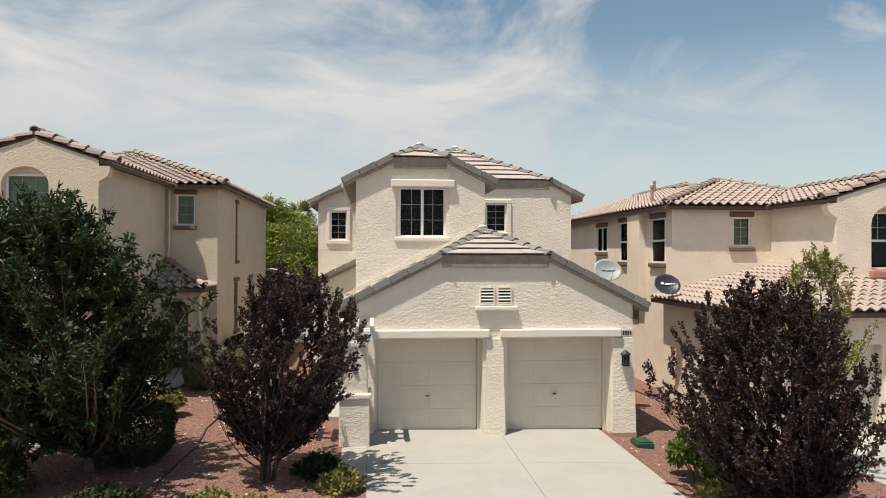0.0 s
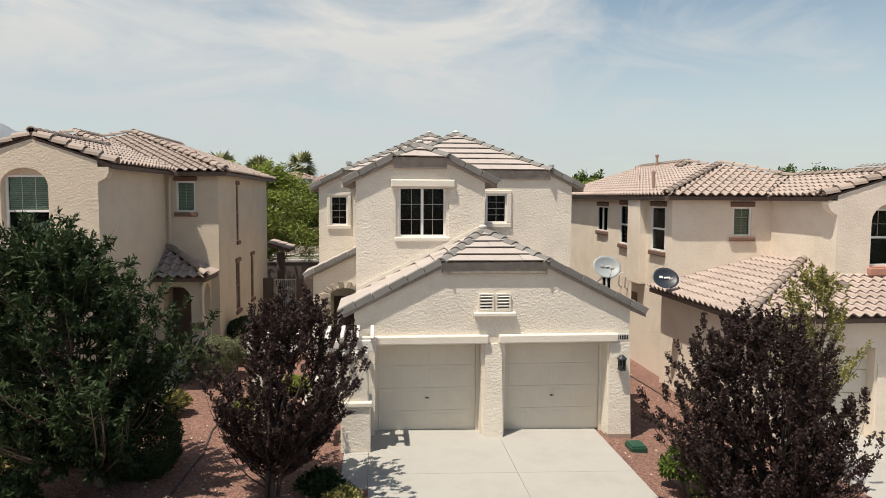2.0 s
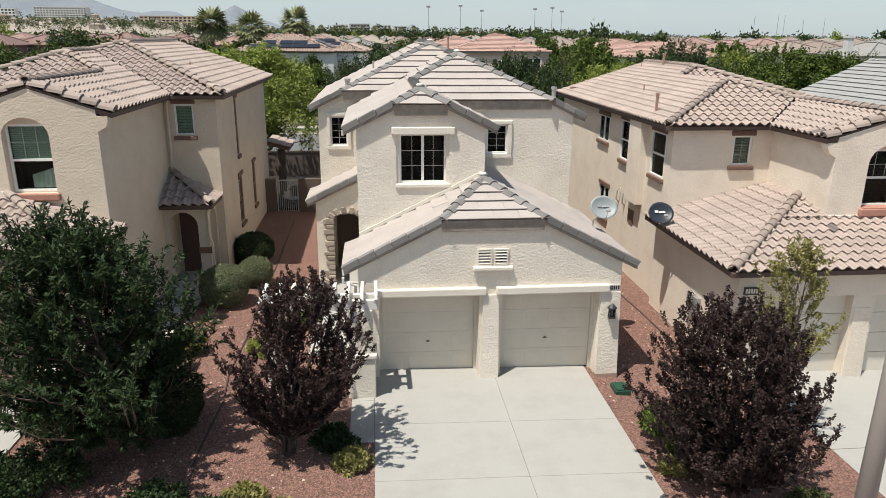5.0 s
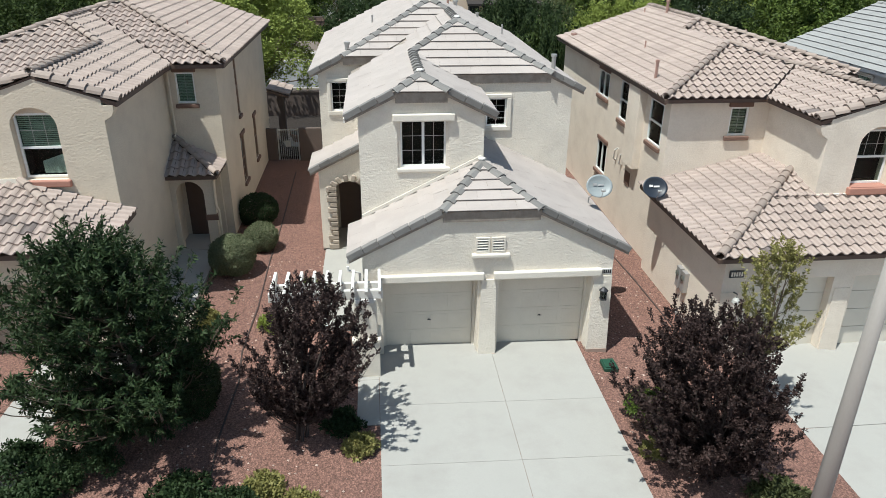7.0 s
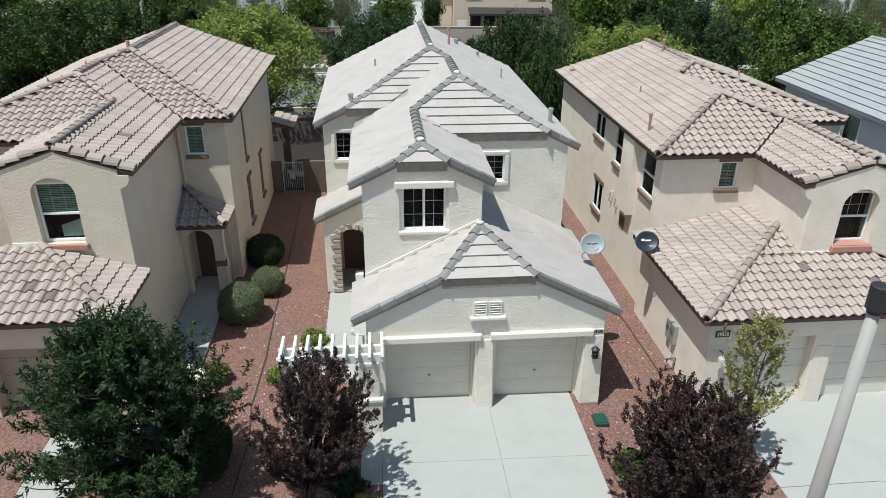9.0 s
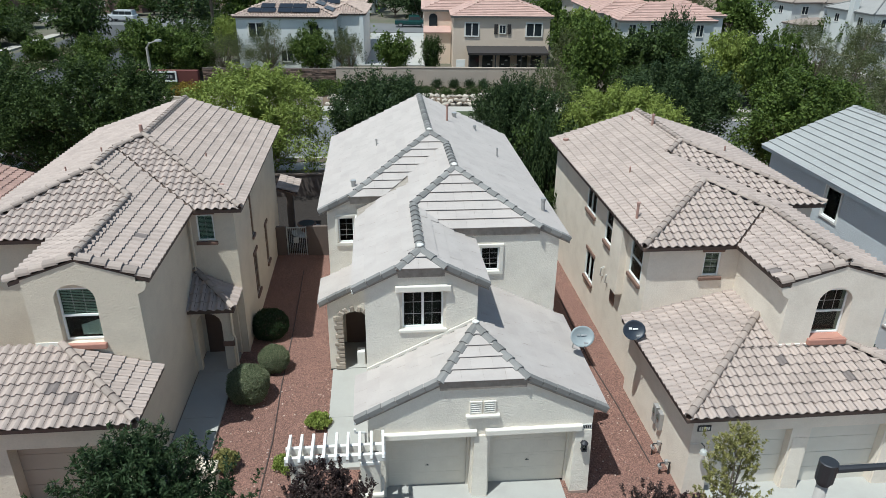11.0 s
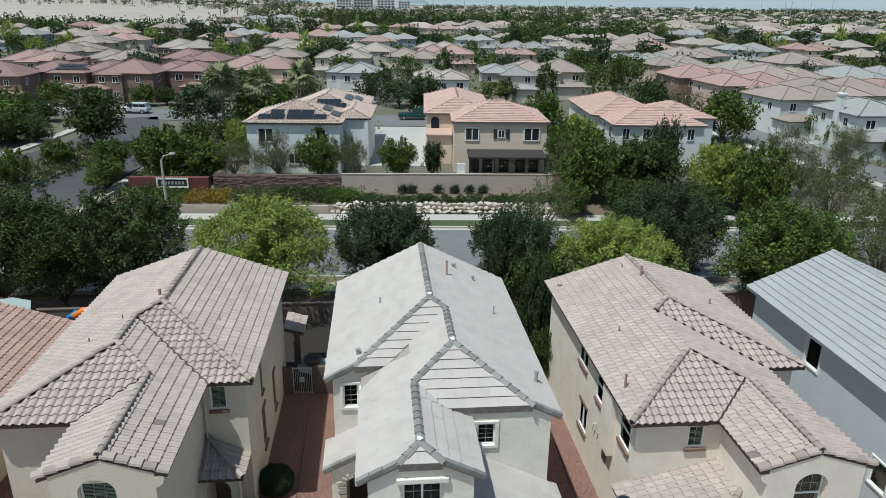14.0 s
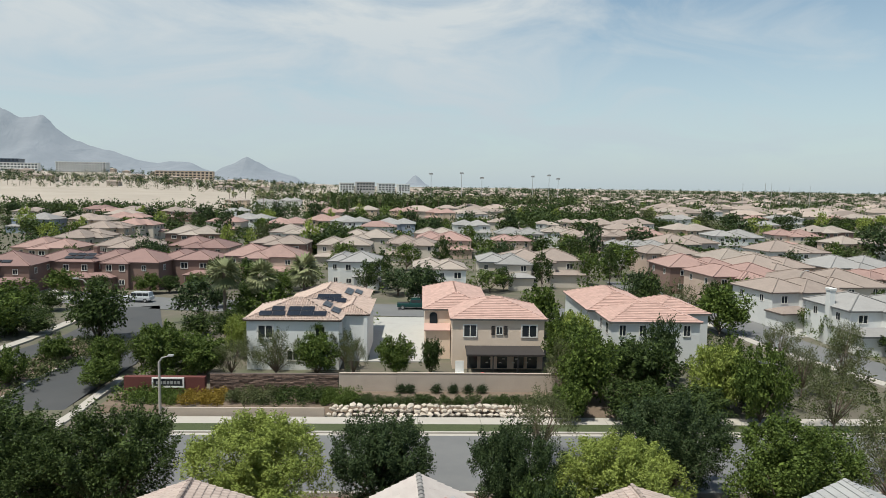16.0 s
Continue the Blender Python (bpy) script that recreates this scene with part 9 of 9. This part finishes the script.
# low planting beside the streets
def planting(label, x0, x1, y0, y1, count, mat, seed, high=0.9):
    rng = random.Random(seed)
    pts, rad = [], []
    for _ in range(count):
        p = at_back(rng.uniform(x0, x1), rng.uniform(y0, y1))
        for _k in range(2):
            pts.append(p + Vector((rng.uniform(-0.3, 0.3), rng.uniform(-0.3, 0.3), rng.uniform(0.2, high)))); rad.append(rng.uniform(0.25, 0.5))
    tagged(part("street_planting", leaf_mesh("street_planting", pts, rad, len(pts) * 26, 0.28, 0.16, seed, 0.0, 0.6), mat), label, "shrubs", kind="stuff")


planting("low green shrubs in the planted island", -49, -43.2, 65, 97, 120, LEAF_STREET, 1)
planting("olive bushes in the planted island", -49, -43.2, 65, 97, 80, LEAF_OLIVE, 2)
planting("green bushes between pavement and garden walls", -34, -27, 69, 92, 120, LEAF_MID, 3, 1.4)
planting("dark bushes along the far side of the entry street", -72, -59.5, 66, 112, 200, LEAF_STREET, 4, 1.3)
planting("olive scrub on the slope by the side street", 22, 56, 69, 84, 150, LEAF_OLIVE, 5, 1.1)
planting("green scrub on the slope by the side street", 16, 46, 69, 104, 190, LEAF_STREET, 6, 1.3)
planting("garden bushes beside the white houses", 54, 62, 84, 140, 90, LEAF_MID, 7, 1.5)

# ---- trees among the far houses ----
def open_ground(x, y):
    """True on the streets and drives among the houses, in the street's frame."""
    return -76 < x < 62 and 111 < y < 136 or 45 < x < 64 and y < 150 or -11 < x < -1.5 and y < 120 or -80 < x < -38 and y < 142


far_kinds = [("dark", LEAF_STREET, "dark green garden tree"), ("mid", LEAF_MID, "mid-green leafy garden tree"), ("olive", LEAF_OLIVE, "dull olive-green garden tree crown"), ("blue", LEAF_BLUE, "dark blue-green garden tree"), ("bright", LEAF_BRIGHT, "fresh yellow-green garden tree")]
far_templates = []
rnd = random.Random(77)
placed = 0
while placed < 285:
    y = 95 + 330 * rnd.random() ** 0.8
    x = rnd.uniform(-0.66, 0.66) * y
    p = at_back(x, y)
    if any((p.x - hx) ** 2 + (p.y - hy) ** 2 < hr * hr for hx, hy, hr in HOUSES):
        continue
    if open_ground(x, y):
        continue
    k = rnd.choice((0, 0, 0, 0, 1, 1, 1, 2, 3, 3, 4)) + 5 * (y > 190)
    m = Matrix.Translation(p) @ Matrix.Rotation(rnd.uniform(0, 6.28), 4, "Z") @ Matrix.Diagonal((rnd.uniform(0.7, 1.3),) * 2 + (rnd.uniform(0.7, 1.3), 1))
    found = [t for kk, t in far_templates if kk == k]
    if found:
        copy_thing(found[0], m)
    else:
        t = tree((0, 0, 0), 7.0, 3.4, 0.9, far_kinds[k % 5][1], 300 + k, 1500 if k < 5 else 520, 0.55 if k < 5 else 0.95, 0.30 if k < 5 else 0.52, 46, 0.22, (0, 0), 0.18, far_kinds[k % 5][2], group="garden trees", shoots=8, branches=6)
        t.matrix_basis = m
        far_templates.append((k, t))
    placed += 1


# ---- woods, palms and the plain beyond ----
def far_wood(name, label, region, count, size, mat, seed, height=7.0):
    """A far belt of trees: clumps of leaves spread over the region (x over y from, to; y from, to)."""
    rng = random.Random(seed)
    pts, rad = [], []
    for _ in range(count):
        y = rng.uniform(region[2], region[3])
        x = rng.uniform(region[0], region[1]) * y
        p = at_back(x, y)
        if open_ground(x, y) or y < 430 and any((p.x - hx) ** 2 + (p.y - hy) ** 2 < hr * hr for hx, hy, hr in HOUSES):
            continue
        hh = height * rng.uniform(0.5, 1.15)
        for _k in range(4):
            pts.append(p + Vector((rng.uniform(-2, 2), rng.uniform(-2, 2), hh * rng.uniform(0.25, 0.9))))
            rad.append(size * rng.uniform(1.0, 1.8))
    me = leaf_mesh(name, pts, rad, len(pts) * 9, size * 0.92, size * 0.55, seed, 0.0, 0.8)
    tagged(part(name, me, mat), label, "woods", kind="stuff")


far_wood("far_woods", "belt of dark green trees beyond the houses", (0.12, 0.30, 330, 520), 460, 1.6, LEAF_STREET, 1, 9.0)
far_wood("garden_greenery", "low garden bushes and hedges among the houses", (-0.66, 0.66, 95, 420), 900, 0.75, LEAF_MID, 6, 2.6)
far_wood("garden_greenery", "dark green garden trees between the roofs", (-0.66, 0.66, 170, 430), 420, 1.15, LEAF_STREET, 26, 6.2)
far_wood("garden_greenery", "blue-green garden trees between the roofs", (-0.66, 0.66, 200, 480), 260, 1.25, LEAF_BLUE, 27, 6.6)
far_wood("far_woods", "dark trees along the near edge of the sandy field", (-0.64, -0.12, 440, 500), 120, 1.9, LEAF_STREET, 28, 7.5)
far_wood("far_woods", "mid-green trees among the distant roofs", (-0.15, 0.66, 430, 900), 560, 1.8, LEAF_MID, 2)
far_wood("far_woods", "distant dark trees on the plain", (-0.62, 0.66, 900, 2200), 700, 3.0, LEAF_BLUE, 3, 8.0)
far_wood("far_woods", "dark belt of trees beyond the sandy field", (-0.64, -0.18, 1010, 1240), 460, 2.0, LEAF_BLUE, 8, 6.5)
far_wood("far_woods", "dark clump of trees beyond the sandy field", (-0.24, -0.08, 640, 840), 130, 2.0, LEAF_STREET, 18, 8.0)
far_wood("far_woods", "tall dark grove on the plain", (-0.15, 0.22, 520, 690), 760, 2.2, LEAF_STREET, 19, 12.0)
far_wood("far_woods", "low dark woods along the horizon", (0.0, 0.70, 1500, 2600), 520, 4.0, LEAF_BLUE, 20, 11.0)
far_wood("far_woods", "dark trees between the distant roofs", (0.0, 0.68, 600, 1500), 700, 2.4, LEAF_BLUE, 9, 8.0)
far_wood("far_scrub", "dark green scrub at the edge of the sandy field", (-0.62, -0.36, 425, 445), 110, 2.0, LEAF_STREET, 4, 6.0)
far_wood("far_scrub", "low desert bushes in rows on the sand", (-0.62, -0.2, 860, 985), 60, 1.3, LEAF_OLIVE, 5, 4.0)

# far roofs on the plain, too small to tell apart
g, w = Geo(), Geo()
rnd = random.Random(31)
for k in range(420):
    y = 430 + 1500 * rnd.random() ** 1.5
    q = rnd.uniform(-0.05, 0.68) if k % 4 else rnd.uniform(-0.6, 0.3)
    if q < -0.02 and y < 950:
        continue
    p = at_back(q * y, y)
    a, b, c = rnd.uniform(6, 11), rnd.uniform(6, 9), rnd.uniform(3.5, 5.8)
    w.box(p.x - a, p.y - b, p.z - 2, p.x + a, p.y + b, p.z + c)
    hip_faces(g, p.x - a - 0.5, p.x + a + 0.5, p.y - b - 0.5, p.y + b + 0.5, p.z + c, 0.33)
tagged(part("far_houses", w, material("far_walls_mixed", (0.45, 0.39, 0.33), 0.9, random_amount=0.25, island=True)), "pale walls of the distant houses", "houses", kind="stuff")
tagged(part("far_roofs", g, material("far_roofs_mixed", (0.28, 0.225, 0.19), 0.9, random_amount=0.3, island=True)), "tan roofs of the distant houses", "roofs", kind="stuff")

# palms along the edge of the sandy field
palm = build_palm((0, 0, 0), 11.0, 90, 26, 2.2, label="distant tall palm in a row", leaf_w=0.22)
palm["group"] = "distant palms"
palm.matrix_basis = Matrix.Translation(at_back(-120, 520))
rnd = random.Random(12)
for k in range(140):
    if k < 60:
        y, q = 900 + rnd.uniform(-8, 8) + 50 * (k % 2), -0.60 + 0.0075 * k + rnd.uniform(-0.003, 0.003)
    elif k < 75:
        y, q = rnd.uniform(560, 640), rnd.uniform(-0.30, -0.14)
    else:
        y, q = rnd.uniform(470, 600), rnd.uniform(-0.16, 0.25)
    s = rnd.uniform(0.8, 1.15)
    copy_thing(palm, Matrix.Translation(at_back(q * y, y)) @ Matrix.Rotation(rnd.uniform(0, 6), 4, "Z") @ Matrix.Diagonal((s, s, s, 1)))


# ---- office blocks and condominiums far off ----
def office(x, y, z, w, d, h, floors, bays, wall_mat, label):
    p = Vector((x, y, z))
    t = thing("office_building", p, label, "building", "distant buildings")
    m = Matrix.Translation(p) @ Matrix.Rotation(radians(6), 4, "Z")
    g = Geo(m); g.box(-w / 2, 0, -15, w / 2, d, h); part("wall", g, wall_mat, t)
    g = Geo(m); g.box(-w / 2 - 0.3, -0.3, h, w / 2 + 0.3, d, h + 1.0); part("roof", g, wall_mat, t)
    for f in range(floors):
        for b in range(bays):
            o = new("window", WIN_PANE)
            o.parent, o.matrix_parent_inverse = t, Matrix.Translation(-p)
            o.matrix_basis = m @ Matrix.Translation((-w / 2 + w * (b + 0.5) / bays, -0.15, h * (f + 0.55) / floors)) @ Matrix.Diagonal((w / bays * 0.72, 1, h / floors * 0.62, 1))
    return t


DARK_GLASS = material("office_dark_glass", (0.035, 0.05, 0.075), 0.3)
office(-735, 1420, 30, 90, 30, 28, 6, 14, DARK_GLASS, "dark glass office building on the plain")
office(-690, 1405, 30, 84, 14, 20, 4, 14, FAR_WALL["white"], "pale gridded front wing of a dark office building")
office(-566, 1400, 33, 88, 30, 20, 5, 18, FAR_WALL["white"], "white office building with rows of dark windows")
office(-374, 1400, 24, 106, 25, 15, 3, 14, FAR_WALL["tan"], "long tan commercial building")
office(-44, 1000, 11, 20, 25, 10, 3, 5, FAR_WALL["white"], "white apartment block beyond the palms")
office(-18, 1008, 11, 26, 25, 11.5, 3, 6, FAR_WALL["grey"], "pale grey apartment block beyond the palms")
office(12, 1002, 11, 24, 25, 10, 3, 5, FAR_WALL["white"], "low white apartment block beyond the palms")
office(37, 1004, 11, 16, 25, 9, 3, 4, FAR_WALL["white"], "low white apartment block beyond the palms")

# masts and flood lights of the sports field
for x, top in ((44.9, 31.8), (71.2, 32.7), (88.9, 29.1), (133.4, 30.8), (147.9, 32.0), (156.0, 29.2), (324.7, 26.8), (345.9, 27.1), (351.7, 27.2), (369.0, 23.9), (388.3, 25.1)):
    t = thing("floodlight_mast", (x, 600, ground_z(x, 600)), "tall thin floodlight mast in the distance", "mast", "floodlight masts")
    g = Geo(); g.tube([(x, 600, -1), (x, 600, top)], [0.28, 0.15], 6); part("mast", g, METAL_GREY, t)
    if x < 300:
        g = Geo(); g.box(x - 1.6, 599.8, top - 1.6, x + 1.6, 600.2, top - 0.2); part("lamp_head", g, METAL_GREY, t)

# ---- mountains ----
ROCKY_HAZED = material("mountain_rock_hazed", (0.13, 0.13, 0.135), 1.0, vary=0.2, scale=0.003, grain=0.02, grain_amount=0.12, bump=25, bump_scale=0.006)
# blue-grey emission puts the haze of distance into the mountains
ROCKY_HAZED.node_tree.nodes["Principled BSDF"].inputs["Emission Color"].default_value = (0.098, 0.132, 0.168, 1)
ROCKY_HAZED.node_tree.nodes["Principled BSDF"].inputs["Emission Strength"].default_value = 1.0


def mountain(name, label, x0, x1, y, heights, seed, depth=900):
    """A ridge from x0 to x1 with the given crest heights, sloping to the plain on both sides, with gullies."""
    nx, ny = 120, 14
    v = []
    for j in range(ny + 1):
        t = j / ny
        fall = 1 - abs(2 * t - 1) ** 0.9
        for i in range(nx + 1):
            s = i / nx * (len(heights) - 1)
            k = min(int(s), len(heights) - 2)
            h = heights[k] + (heights[k + 1] - heights[k]) * (s - k)
            x = x0 + (x1 - x0) * i / nx
            rough = noise.fractal(Vector((x * 0.004, t * 3.0, seed)), 1.0, 2.0, 5)
            z = h * fall * (1 + 0.35 * rough * (1 - fall * 0.75)) + 0.03 * h * rough
            v.append((x, y - depth / 2 + depth * t, z + 10))
    f = [(j * (nx + 1) + i, j * (nx + 1) + i + 1, (j + 1) * (nx + 1) + i + 1, (j + 1) * (nx + 1) + i) for j in range(ny) for i in range(nx)]
    me = bpy.data.meshes.new(name)
    me.from_pydata(v, [], f)
    me.update()
    tagged(part(name, me, ROCKY_HAZED, None, "", True), label, "mountain", kind="structure")


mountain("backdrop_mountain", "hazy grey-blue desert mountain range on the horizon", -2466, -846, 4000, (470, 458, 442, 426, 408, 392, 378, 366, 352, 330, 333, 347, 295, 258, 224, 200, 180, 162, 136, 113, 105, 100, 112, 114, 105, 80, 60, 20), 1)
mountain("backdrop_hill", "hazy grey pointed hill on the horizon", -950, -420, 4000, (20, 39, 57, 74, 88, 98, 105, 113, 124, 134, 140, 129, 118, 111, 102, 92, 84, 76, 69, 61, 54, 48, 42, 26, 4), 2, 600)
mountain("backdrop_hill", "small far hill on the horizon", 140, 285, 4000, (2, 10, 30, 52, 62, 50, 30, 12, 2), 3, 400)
